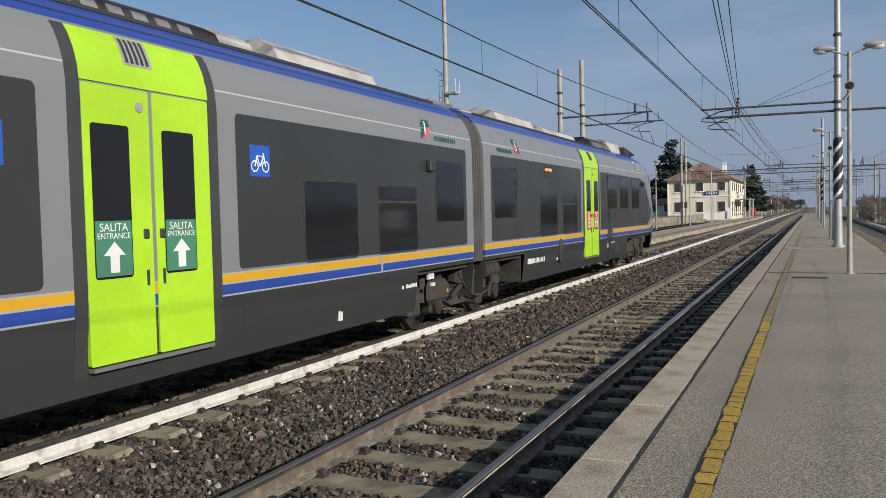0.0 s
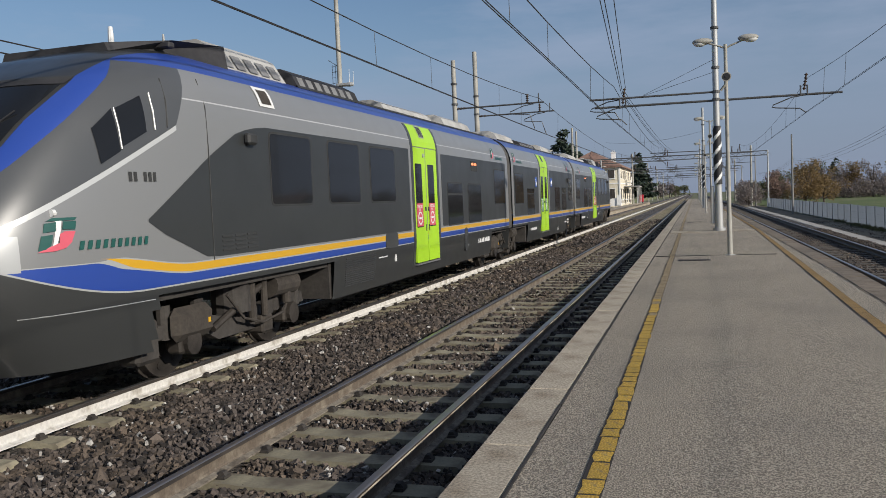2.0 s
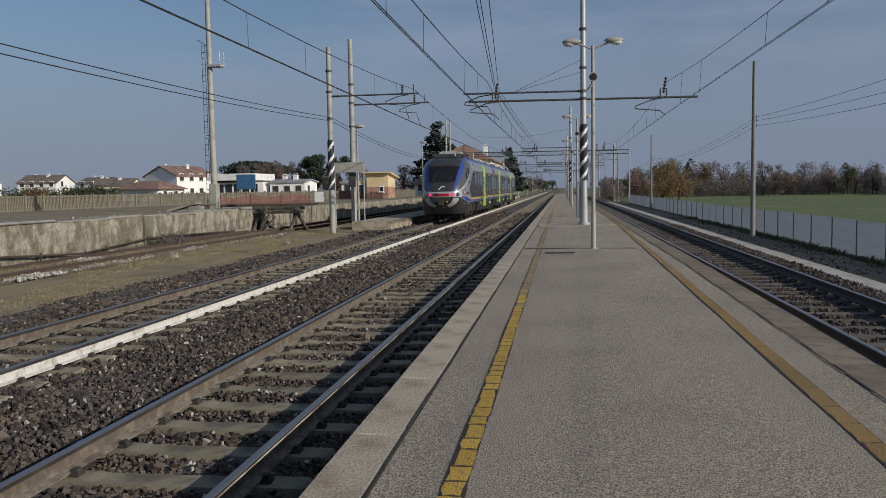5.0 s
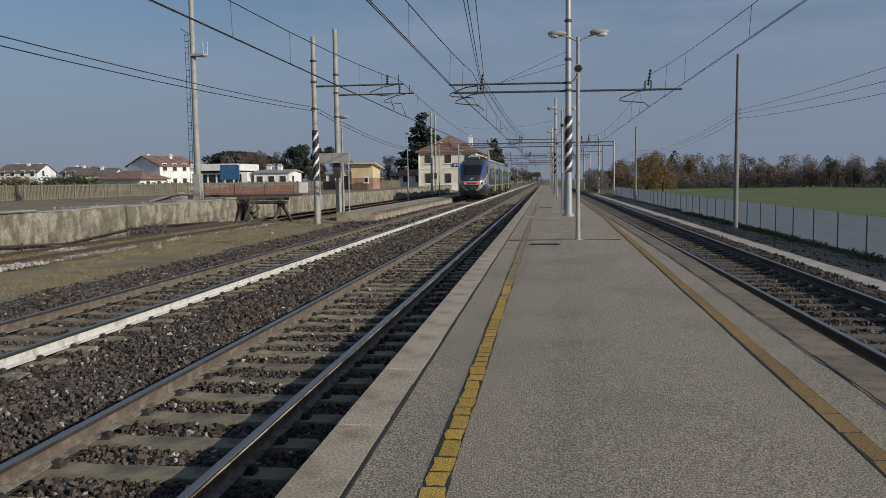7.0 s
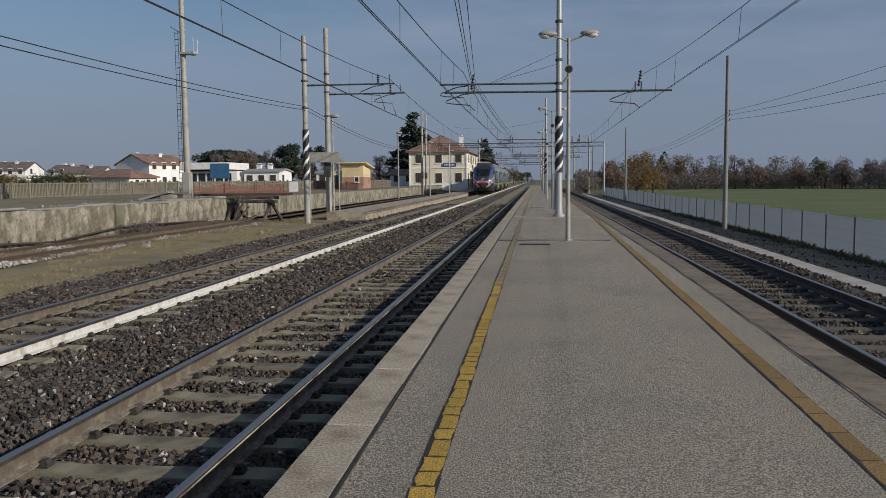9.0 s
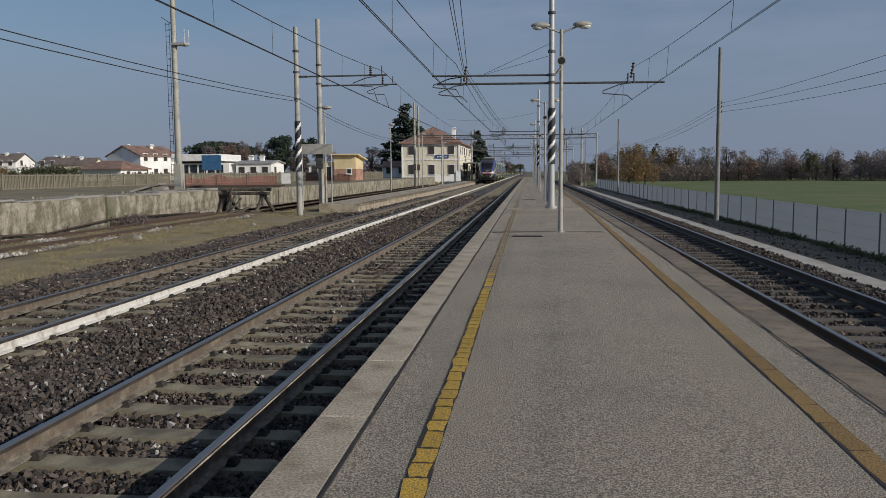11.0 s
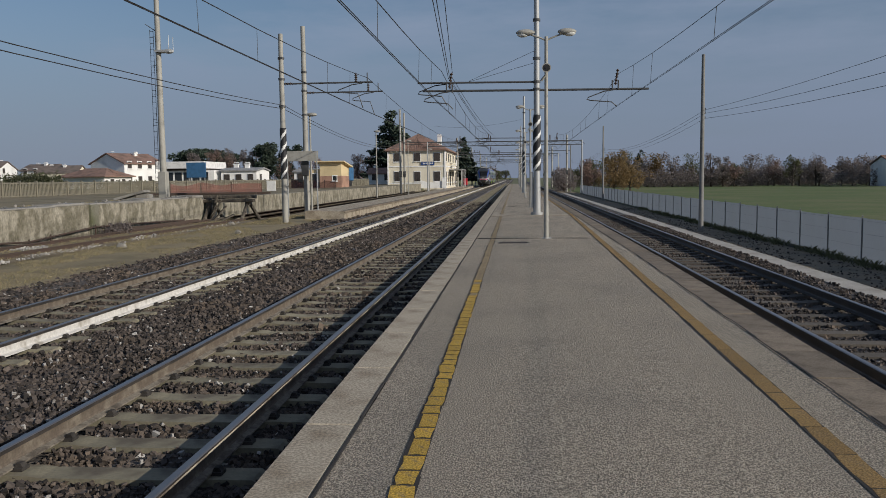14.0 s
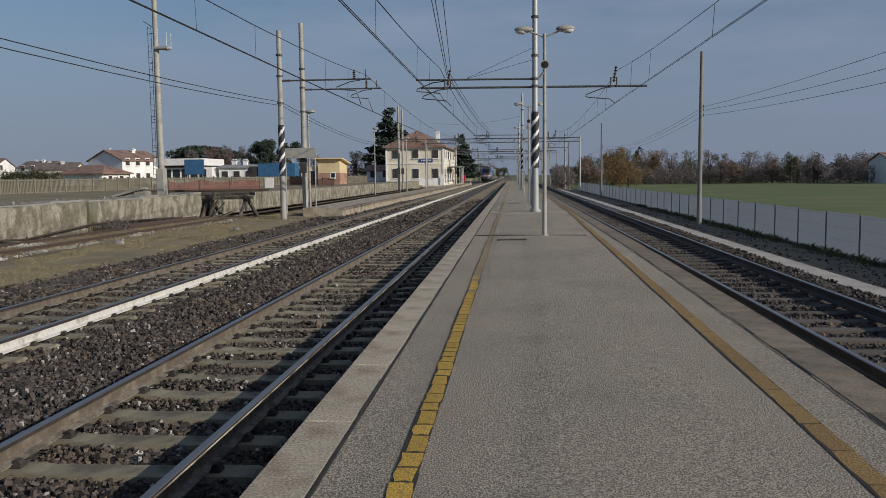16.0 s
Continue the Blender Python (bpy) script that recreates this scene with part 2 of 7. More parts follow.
M["brown_roof"] = mat("weathered_brown_tiles", (0.17, 0.135, 0.115), 0.9, var=0.3, scale=0.7, fine=9, alt=(0.11, 0.09, 0.08), bump=0.5, dist=0.05)
M["grey_roof"] = mat("grey_roof_sheet", (0.30, 0.30, 0.30), 0.8, var=0.15)
M["shutter"] = mat("dark_shutters", (0.055, 0.045, 0.04), 0.7, var=0.25)
M["window"] = mat("dark_window_glass", (0.025, 0.03, 0.035), 0.12, var=0.1, bump=0)
M["blue_sign"] = mat("blue_sign_enamel", (0.03, 0.07, 0.22), 0.5, var=0.1)
M["blue_shed"] = mat("blue_cladding", (0.04, 0.13, 0.26), 0.6, var=0.15)
M["red_net"] = mat("red_barrier_net", (0.26, 0.075, 0.062), 0.8, var=0.25)
M["red_paint"] = mat("red_paint", (0.50, 0.02, 0.04), 0.5, var=0.15)
M["bark"] = mat("bark", (0.10, 0.08, 0.065), 0.95, var=0.3, scale=3, fine=20, bump=0.4)
M["pine"] = mat("dark_conifer_needles", (0.04, 0.06, 0.04), 0.9, var=0.3, island=0.45)
# brown twigs are lightened and greyed to carry distance haze in their colour
M["twig_brown"] = mat("hazed_brown_twigs", (0.235, 0.20, 0.185), 0.95, var=0.2, island=0.4)
M["twig_red"] = mat("russet_twigs", (0.25, 0.175, 0.145), 0.95, var=0.2, island=0.4)
M["leaf_gold"] = mat("golden_brown_leaves", (0.225, 0.16, 0.085), 0.9, var=0.2, island=0.4)
M["leaf_olive"] = mat("olive_green_leaves", (0.12, 0.125, 0.07), 0.9, var=0.2, island=0.4)
def leafy(m, col, share=0.45):
    """Lets light through thin leaves and twigs."""
    t = m.node_tree
    tl = t.nodes.new("ShaderNodeBsdfTranslucent")
    tl.inputs["Color"].default_value = (*col, 1)
    x = t.nodes.new("ShaderNodeMixShader")
    x.inputs["Fac"].default_value = share
    t.links.new(t.nodes["Principled BSDF"].outputs["BSDF"], x.inputs[1])
    t.links.new(tl.outputs["BSDF"], x.inputs[2])
    t.links.new(x.outputs["Shader"], t.nodes["Material Output"].inputs["Surface"])


for key, col in (("twig_brown", (0.30, 0.26, 0.24)), ("twig_red", (0.32, 0.23, 0.19)), ("leaf_gold", (0.36, 0.25, 0.11)), ("leaf_olive", (0.14, 0.15, 0.07))):
    leafy(M[key], col)
t = M["red_net"].node_tree
tp, xs = t.nodes.new("ShaderNodeBsdfTransparent"), t.nodes.new("ShaderNodeMixShader")
xs.inputs["Fac"].default_value = 0.45
t.links.new(t.nodes["Principled BSDF"].outputs["BSDF"], xs.inputs[1])
t.links.new(tp.outputs["BSDF"], xs.inputs[2])
t.links.new(xs.outputs["Shader"], t.nodes["Material Output"].inputs["Surface"])
# distance haze is mixed into the hills' own colour, close to the sky's
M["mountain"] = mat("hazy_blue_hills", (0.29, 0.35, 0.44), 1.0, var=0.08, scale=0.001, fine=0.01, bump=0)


# ---- mesh tools ----
class B:
    """Collects faces for one mesh."""

    def __init__(self):
        self.v, self.f, self.m = [], [], []

    def add(self, vs, fs, mi=0):
        k = len(self.v)
        self.v += [tuple(p) for p in vs]
        self.f += [tuple(i + k for i in f) for f in fs]
        self.m += [mi] * len(fs)
        return self

    def box(self, x0, x1, y0, y1, z0, z1, mi=0, ch=0.0):
        if ch:
            bm = bmesh.new()
            bmesh.ops.create_cube(bm, size=1)
            for q in bm.verts:
                q.co = ((x0 + x1) / 2 + q.co.x * (x1 - x0), (y0 + y1) / 2 + q.co.y * (y1 - y0), (z0 + z1) / 2 + q.co.z * (z1 - z0))
            bmesh.ops.bevel(bm, geom=bm.edges[:], offset=ch, segments=1, affect="EDGES")
            bm.verts.index_update()
            self.add([q.co for q in bm.verts], [[q.index for q in f.verts] for f in bm.faces], mi)
            bm.free()
            return self
        vs = [(x, y, z) for x in (x0, x1) for y in (y0, y1) for z in (z0, z1)]
        return self.add(vs, [(0, 1, 3, 2), (4, 6, 7, 5), (0, 4, 5, 1), (2, 3, 7, 6), (0, 2, 6, 4), (1, 5, 7, 3)], mi)

    def tube(self, pts, r, n=8, mi=0, r1=None, cap=True):
        """A round bar along points, from radius r to r1."""
        pts = [Vector(p) for p in pts]
        r1 = r if r1 is None else r1
        rings = []
        for i, p in enumerate(pts):
            d = (pts[min(i + 1, len(pts) - 1)] - pts[max(i - 1, 0)]).normalized()
            a = d.cross(Vector((0, 0, 1)) if abs(d.z) < 0.9 else Vector((0, 1, 0))).normalized()
            b = d.cross(a)
            q = r + (r1 - r) * i / max(len(pts) - 1, 1)
            rings.append([p + (a * math.cos(2 * math.pi * k / n) + b * math.sin(2 * math.pi * k / n)) * q for k in range(n)])
        fs = [(i * n + k, i * n + (k + 1) % n, (i + 1) * n + (k + 1) % n, (i + 1) * n + k) for i in range(len(pts) - 1) for k in range(n)]
        if cap:
            fs += [tuple(range(n - 1, -1, -1)), tuple(range((len(pts) - 1) * n, len(pts) * n))]
        return self.add([p for ring in rings for p in ring], fs, mi)

    def prism(self, poly, y0, y1, mi=0, axis="y"):
        """A flat outline drawn out along an axis: (x, z) along y, (y, z) along x, (x, y) along z."""
        def at(p, s):
            return {"y": (p[0], s, p[1]), "x": (s, p[0], p[1]), "z": (p[0], p[1], s)}[axis]
        n = len(poly)
        vs = [at(p, y0) for p in poly] + [at(p, y1) for p in poly]
        fs = [(i, (i + 1) % n, n + (i + 1) % n, n + i) for i in range(n)] + [tuple(range(n - 1, -1, -1)), tuple(range(n, 2 * n))]
        return self.add(vs, fs, mi)

    def ball(self, c, rx, ry, rz, n=10, mi=0):
        vs, fs = [], []
        h = n // 2
        for i in range(h + 1):
            a = math.pi * i / h
            for k in range(n):
                b = 2 * math.pi * k / n
                vs.append((c[0] + rx * math.sin(a) * math.cos(b), c[1] + ry * math.sin(a) * math.sin(b), c[2] + rz * math.cos(a)))
        fs = [(i * n + k, (i + 1) * n + k, (i + 1) * n + (k + 1) % n, i * n + (k + 1) % n) for i in range(h) for k in range(n)]
        return self.add(vs, fs, mi)

    def mesh(self, name, mats, smooth=False):
        me = bpy.data.meshes.new(name)
        me.from_pydata(self.v, [], self.f)
        for m in (mats if isinstance(mats, (list, tuple)) else [mats]):
            me.materials.append(m)
        me.polygons.foreach_set("material_index", self.m)
        bm = bmesh.new()
        bm.from_mesh(me)
        bmesh.ops.recalc_face_normals(bm, faces=bm.faces[:])
        bm.to_mesh(me)
        bm.free()
        if smooth:
            me.polygons.foreach_set("use_smooth", [True] * len(me.polygons))
            me.set_sharp_from_angle(angle=radians(38))
        return me


def part(name, b, mats, parent=None, label="", smooth=False):
    ob = new(name, b.mesh(name, mats, smooth) if isinstance(b, B) else b)
    if parent:
        ob.parent = parent
    if label:
        ob["label"] = label
    return ob


def thing(name, at, label, category, group="", kind="", turn=0):
    ob = new(name)
    ob.matrix_basis = pose(*at, 0, 0, turn)
    return tagged(ob, label, category, group, kind)


def setting(name, b, mats, label="", category="", smooth=False):
    return tagged(part(name, b, mats, None, "", smooth), label, category, "", "structure")

# ---- ground ----
Y0, Y1 = -70.0, 2500.0


def strip(name, prof, y0, y1, m, label="", category="", step=None):
    """A sheet with the cross-section prof, from y0 to y1."""
    ys = [y0, y1] if step is None else list(np.arange(y0, y1 + step / 2, step))
    b = B()
    n = len(prof)
    b.add([(x, y, z) for y in ys for x, z in prof],
          [(j * n + i, j * n + i + 1, (j + 1) * n + i + 1, (j + 1) * n + i) for j in range(len(ys) - 1) for i in range(n - 1)])
    return setting(name, b, m, label, category)


strip("ground", [(-2500, 0.4), (-16.0, 0.4), (-15.75, -0.5), (-9.5, -0.62), (-9.4, -0.72), (7.0, -0.76), (9.4, -1.02), (2500, -1.02)],
      Y0, Y1, M["land"], "flat open land on both sides of the line", "ground")
strip("field", [(9.7, -0.96), (60, -0.96), (400, -0.98)], Y0, 300, M["field"], "green winter field behind the fence", "field")
strip("verge", [(-15.9, -0.42), (-13.2, -0.47), (-11.0, -0.5), (-9.9, -0.545)], Y0, 160, M["dry_grass"], "strip of dry yellow grass beside the ballast", "grass")
strip("spur_bed", [(-15.5, -0.41), (-14.9, -0.40), (-13.4, -0.42), (-12.9, -0.455)], Y0, 42, M["earth"], "dirty earth bed of the disused siding", "ground")
strip("yard", [(-60, 0.5), (-16.2, 0.55)], Y0, 260, M["yard"], "bare yard behind the old loading dock", "yard")
strip("ballast_bed_west", [(-10.1, -0.56), (-9.3, -0.53), (-8.3, -0.59), (-5.7, -0.59), (-5.0, -0.54), (-4.3, -0.59), (-1.75, -0.59), (-1.36, -0.53)],
      Y0, 900, M["ballast"], "crushed dark stone under the two main tracks", "ballast")
strip("ballast_bed_east", [(2.5, -0.52), (3.0, -0.575), (5.65, -0.575), (6.0, -0.55), (6.3, -0.62)], Y0, 900, M["ballast"],
      "crushed dark stone under the side track", "ballast")
strip("gravel_path", [(6.12, -0.64), (6.16, -0.56), (6.72, -0.57), (6.80, -0.68)], Y0, 110, M["gravel"], "pale gravel path along the side track", "path")
strip("ditch_verge", [(6.1, -0.66), (7.4, -0.69), (8.2, -0.74), (9.0, -0.82), (9.75, -0.98)], Y0, 160, M["earth"], "rough earth between gravel and fence", "ground")


# ---- island platform ----
def island():
    b = B()
    b.prism([(EDGE_L + 0.36, -0.75), (2.46, -0.75), (2.46, -0.007), (0.7, 0.010), (-0.45, 0.0), (EDGE_L + 0.36, -0.006)], Y0, P_END)
    plat = setting("platform", b, M["asphalt"], "grey asphalt island platform with concrete edges", "platform")
    w = B()
    w.box(EDGE_L + 0.05, EDGE_L + 0.345, Y0, P_END, -0.8, -0.13)
    w.box(2.3, 2.56, Y0, P_END, -0.8, -0.13)
    part("edge_wall", w, M["concrete"], plat, "stained concrete edge wall")
    # coping slabs, near ones as pieces
    def slab(w0, n):
        s = B()
        s.box(0, w0, 0.006, n - 0.006, -0.125, 0.0, ch=0.008)
        return s
    la = slab(0.335, 1.56).mesh("coping_slab", M["coping"])
    for k in range(-6, 46):
        ob = part("coping_slab", la, None, plat)
        ob.location = (EDGE_L, 0.36 + 1.56 * k, random.uniform(-0.004, 0.003))
    ra = slab(0.385, 1.0).mesh("coping_slab", M["coping_dark"])
    for k in range(-6, 64):
        ob = part("coping_slab", ra, None, plat)
        ob.location = (edge_east(k + 0.4) - 0.385 + random.uniform(-0.006, 0.006), k + 0.4, random.uniform(-0.004, 0.006))
        ob.rotation_euler = (random.uniform(-0.004, 0.004), random.uniform(-0.008, 0.008), -0.012 if k < 17 else 0.0)
    f = B()
    for k in range(46, 131):
        f.box(EDGE_L, EDGE_L + 0.335, 0.366 + 1.56 * k, 1.914 + 1.56 * k, -0.125, 0.0)
    part("far_coping", f, M["coping"], plat)["kind"] = "stuff"
    f = B()
    for k in range(64, 204):
        f.box(edge_east(k) - 0.385, edge_east(k), 0.405 + k, 1.395 + k, -0.125, 0.0)
    part("far_coping", f, M["coping_dark"], plat)["kind"] = "stuff"
    # painted safety lines: the near one is broken across into short pieces
    shapes = []
    for i in range(7):
        t = B()
        n = 0.16 + 0.022 * i
        rnd = random.Random(i)
        a = [rnd.uniform(-0.011, 0.011) for _ in range(8)]
        t.prism([(-0.056 + a[0], 0.004), (0.0, 0.008 + a[1]), (0.056 + a[2], 0.004), (0.06 + a[3], n / 2), (0.056 + a[4], n - 0.006),
                 (0.0, n - 0.008 + a[5] * 0.6), (-0.056 + a[6], n - 0.006), (-0.06 + a[7], n / 2)], -0.012, 0.0, axis="z")
        shapes.append((n + 0.012, t.mesh("line_piece", M["yellow"]), t.mesh("line_piece", M["faded_line"])))
    y, rnd, count = -4.0, random.Random(5), 0
    while count < 230:
        n, bright, faded = rnd.choice(shapes)
        ob = part("line_piece", bright if y + rnd.uniform(-2.5, 2.5) < 12.5 else faded, None, plat)
        ob.location = (-0.568 + rnd.uniform(-0.004, 0.004) + 0.004 * math.sin(y * 1.3) - 0.0006 * y, y, 0.0045 + rnd.uniform(-0.001, 0.001))
        ob.rotation_euler.z = rnd.uniform(-0.06, 0.06)
        y += n
        count += 1
    ye = y
    t = B()
    for k in range(40):
        ya, yb = -4 + (ye + 4) * k / 40, -4 + (ye + 4) * (k + 1) / 40
        o = 0.006 * math.sin(k * 1.9) - 0.0006 * (ya + yb) / 2
        t.box(-0.638 + o, -0.502 + o, ya, yb, -0.01, 0.0022)
    part("line_bed", t, M["tar"], plat)
    t = B()
    t.box(-0.66, -0.545, ye, P_END - 1, -0.01, 0.004)
    part("far_line", t, M["faded_line"], plat)
    # the east line, in longer worn pieces over a dark cracked bed; its left margin is a painted shadow
    east = []
    for i in range(6):
        t, rnd = B(), random.Random(70 + i)
        n, side = 0.30 + 0.05 * i, []
        for j in range(6):
            side.append((rnd.uniform(-0.008, 0.008), 0.004 + (n - 0.008) * j / 5))
        t.prism([(-0.064 + a, y) for a, y in side] + [(0.064 + a * 0.7, y + rnd.uniform(-0.003, 0.003)) for a, y in reversed(side)], -0.012, 0.0, axis="z")
        east.append((n + 0.006, t.mesh("line_piece", M["ochre"])))

    def line_east(y):
        return 1.768 + 0.0165 * min(y, 34.0)
    y, rnd = -8.0, random.Random(15)
    while y < 45:
        n, me = rnd.choice(east)
        ob = part("line_piece", me, None, plat)
        ob.location = (line_east(y) + rnd.uniform(-0.004, 0.004), y, 0.0045)
        ob.rotation_euler.z = -0.0165 if y < 34 else 0.0
        y += n
    ys = list(np.arange(-8.0, 46.0, 1.5))
    t = B()
    t.add([(line_east(q) + o + 0.007 * math.sin(q * 2.7 + o * 9), q, 0.0035) for q in ys for o in (-0.083, 0.066)],
          [(2 * k, 2 * k + 1, 2 * k + 3, 2 * k + 2) for k in range(len(ys) - 1)])
    part("line_bed", t, M["tar"], plat)
    t = B()
    t.box(line_east(46) - 0.065, line_east(46) + 0.065, y, P_END - 1, -0.01, 0.0035)
    t.add([(line_east(q) + o, q, 0.0035) for q in (-60.0, -8.0) for o in (-0.065, 0.065)], [(0, 1, 3, 2)])
    part("east_line", t, M["ochre"], plat, "worn ochre safety line")
    # joints: a dark gap beside the coping, cross joints, and pale concrete bands
    t = B()
    for y in np.arange(-2, 70, 0.9):
        o = 0.006 * math.sin(y * 2.1)
        t.box(EDGE_L + 0.340 + o, EDGE_L + 0.357 + o, y, y + 0.9, -0.02, 0.0035)
    for y in np.arange(-2, 120, 1.0):
        o = 0.008 * math.sin(y * 3.3)
        x = edge_east(y + 0.5) - 0.394 + o
        t.add([(x - 0.012, y, 0.0032), (x + 0.006, y, 0.0032), (x + 0.018, y + 1.0, 0.0032), (x, y + 1.0, 0.0032)], [(0, 1, 2, 3)])
    t.box(-0.97, 1.86, 20.96, 21.0, -0.02, 0.014)
    part("joint", t, M["tar"], plat)
    t = B()
    t.box(-0.96, 2.2, 33.2, 34.9, -0.02, 0.0135)
    t.box(-0.96, 2.2, 81.0, 82.6, -0.02, 0.0135)
    part("concrete_band", t, M["coping"], plat, "pale concrete band round the mast foot")
    return plat


plat = island()


def drain(y, x=-0.05):
    d = thing("drain_grate", (x, y, 0.0), "narrow dark steel drain grate in the asphalt", "drain", "platform drains")
    b = B()
    b.box(-0.36, 0.36, -0.16, 0.16, -0.03, 0.017)
    part("frame", b, M["black"], d)
    for k in range(12):
        s = B()
        s.box(-0.33 + 0.056 * k, -0.295 + 0.056 * k, -0.13, 0.13, 0.012, 0.022)
        part("bar", s, M["rust"], d)


drain(19.6)
drain(44.6)


# ---- overhead line ----
def striped(b, z0, z1, r, n=24):
    """Slanting black and white bands wound on a mast."""
    turns = 4.0
    rows = 64
    for i in range(rows):
        for k in range(n):
            a0, a1 = 2 * math.pi * k / n, 2 * math.pi * (k + 1) / n
            za, zb = z0 + (z1 - z0) * i / rows, z0 + (z1 - z0) * (i + 1) / rows
            u = (za - z0) / (z1 - z0) * turns - k / n * 2.0
            b.add([(r * math.cos(a0), r * math.sin(a0), za), (r * math.cos(a1), r * math.sin(a1), za),
                   (r * math.cos(a1), r * math.sin(a1), zb), (r * math.cos(a0), r * math.sin(a0), zb)], [(0, 1, 2, 3)], 0 if u % 1 < 0.7 else 1)


def insulator(b, p, q, r=0.05, mi=0):
    """A string of ribbed discs, turned as one body."""
    p, q = Vector(p), Vector(q)
    d = (q - p).normalized()
    a = d.cross(Vector((0, 1, 0))).normalized()
    c = d.cross(a)
    rings = [(0.0, 0.3)] + [x for k in range(5) for x in (((k + 0.25) / 5, 0.45), ((k + 0.5) / 5, 1.0), ((k + 0.62) / 5, 1.0), ((k + 0.75) / 5, 0.45))] + [(1.0, 0.3)]
    vs = [p.lerp(q, f) + (a * math.cos(k * math.pi / 4) + c * math.sin(k * math.pi / 4)) * (r * w) for f, w in rings for k in range(8)]
    b.add(vs, [(8 * i + k, 8 * i + (k + 1) % 8, 8 * i + 8 + (k + 1) % 8, 8 * i + 8 + k) for i in range(len(rings) - 1) for k in range(8)], mi)


def registration(parent, x, z_arm, side, y=0.0, drop=0.75):
    """The bent steady arm that holds a contact wire; side is where its heel hangs."""
    b = B()
    b.tube([(x, y, z_arm), (x + side * 0.5, y, z_arm - 0.06), (x + side * 1.15, y, z_arm - 0.30), (x + side * 1.2, y, z_arm - 0.38),
            (x + side * 1.05, y, z_arm - 0.42), (x + side * 0.2, y, z_arm - 0.5), (x - side * 0.02, y, z_arm - drop + 0.02)], 0.024, 6)
    part("steady_arm", b, M["arm"], parent)


def island_mast(y, near=False):
    m = thing("catenary_mast", (0.9, y, 0.0), "round grey steel mast carrying cross-arms over both tracks", "mast", "masts on the island platform")
    b = B()
    b.tube([(0, 0, -0.1), (0, 0, 2.0), (0, 0, 9.6)], 0.165, 16, 0, 0.105)
    b.tube([(0, 0, 0), (0, 0, 0.12)], 0.24, 16)
    part("pole", b, M["galv"], m, smooth=True)
    b = B()
    striped(b, 1.85, 4.15, 0.163)
    part("hazard_band", b, [M["black"], M["white"]], m, "slanting black and white hazard bands")
    b = B()
    b.box(-0.26, -0.16, -0.06, 0.06, 0.3, 1.8, ch=0.01)
    part("cable_box", b, M["galv"], m)
    b = B()
    b.tube([(-4.95, 0, 5.55), (0.0, 0, 5.5)], 0.04, 8)
    part("cross_arm", b, M["arm"], m)
    b = B()
    b.tube([(-4.75, 0.05, 5.22), (0, 0.05, 5.17), (4.55, 0.05, 5.13)], 0.045, 8)
    part("cross_arm", b, M["arm"], m)
    for z in (5.2, 5.5, 6.45, 8.0):
        b = B()
        b.tube([(0, 0, z - 0.05), (0, 0, z + 0.05)], 0.155, 12)
        part("clamp", b, M["arm"], m)
    for x in (-3.62, 3.2):
        b = B()
        b.tube([(x - 0.12, 0, 5.12), (x - 0.12, 0, 5.5)], 0.03, 6)
        b.tube([(x + 0.12, 0, 5.12), (x + 0.12, 0, 5.5)], 0.03, 6)
        part("hanger", b, M["arm"], m)
        b = B()
        insulator(b, (x, 0, 5.3), (x + 0.1, 0, 5.95), 0.07)
        part("insulator", b, M["rust"], m)
    registration(m, -3.5, 5.18, -1)
    registration(m, -3.75, 5.5, -1, 0.12, 0.9)
    registration(m, 3.25, 5.12, -1, 0.0, 0.7)
    return m


for y in (-14.0, 34.1, 82.0, 130.0, 178.0):
    island_mast(y)


def side_mast(x, y, height, arm_z, arm_x, bands=False):
    m = thing("catenary_mast", (x, y, -0.5), "tall pale steel mast with a cantilever over the train's track" if not bands else
              "pale steel mast with black and white hazard bands and a cantilever", "mast", "masts beside the main tracks")
    h = height + 0.5
    b = B()
    b.tube([(0, 0, -0.3), (0, 0, h * 0.5), (0, 0, h)], 0.165 if not bands else 0.15, 14, 0, 0.125 if not bands else 0.11)
    part("pole", b, M["grey_paint"], m, smooth=True)
    if bands:
        b = B()
        striped(b, 2.15, 4.6, 0.158)
        part("hazard_band", b, [M["black"], M["white"]], m, "slanting black and white hazard bands")
    else:
        b = B()
        b.box(-0.2, 0.2, -0.3, -0.16, 2.3, 3.1, ch=0.02)
        part("equipment_box", b, M["arm"], m, "dark equipment box on the mast")
    b = B()
    b.tube([(0, 0, arm_z + 0.5), (arm_x, 0, arm_z + 0.5)], 0.04, 8)
    b.tube([(arm_x - 0.25, 0, arm_z + 0.5), (arm_x - 0.25, 0, arm_z + 0.95)], 0.025, 6)
    part("cantilever", b, M["arm"], m)
    b = B()
    insulator(b, (arm_x - 0.8, 0, arm_z + 0.5), (arm_x - 0.8, 0, arm_z + 0.95), 0.08)
    part("insulator", b, M["rust"], m)
    b = B()
    insulator(b, (0.15, 0, arm_z + 0.5), (0.55, 0, arm_z + 0.5), 0.07)
    part("insulator", b, M["rust"], m)
    registration(m, arm_x - 0.5, arm_z + 0.45, -1, 0, 1.2)
    for z in (5.6, 6.9, 7.9):
        b = B()
        b.tube([(0, 0, z), (0, 0, z + 0.09)], 0.165, 12)
        part("clamp", b, M["arm"], m)
    return m


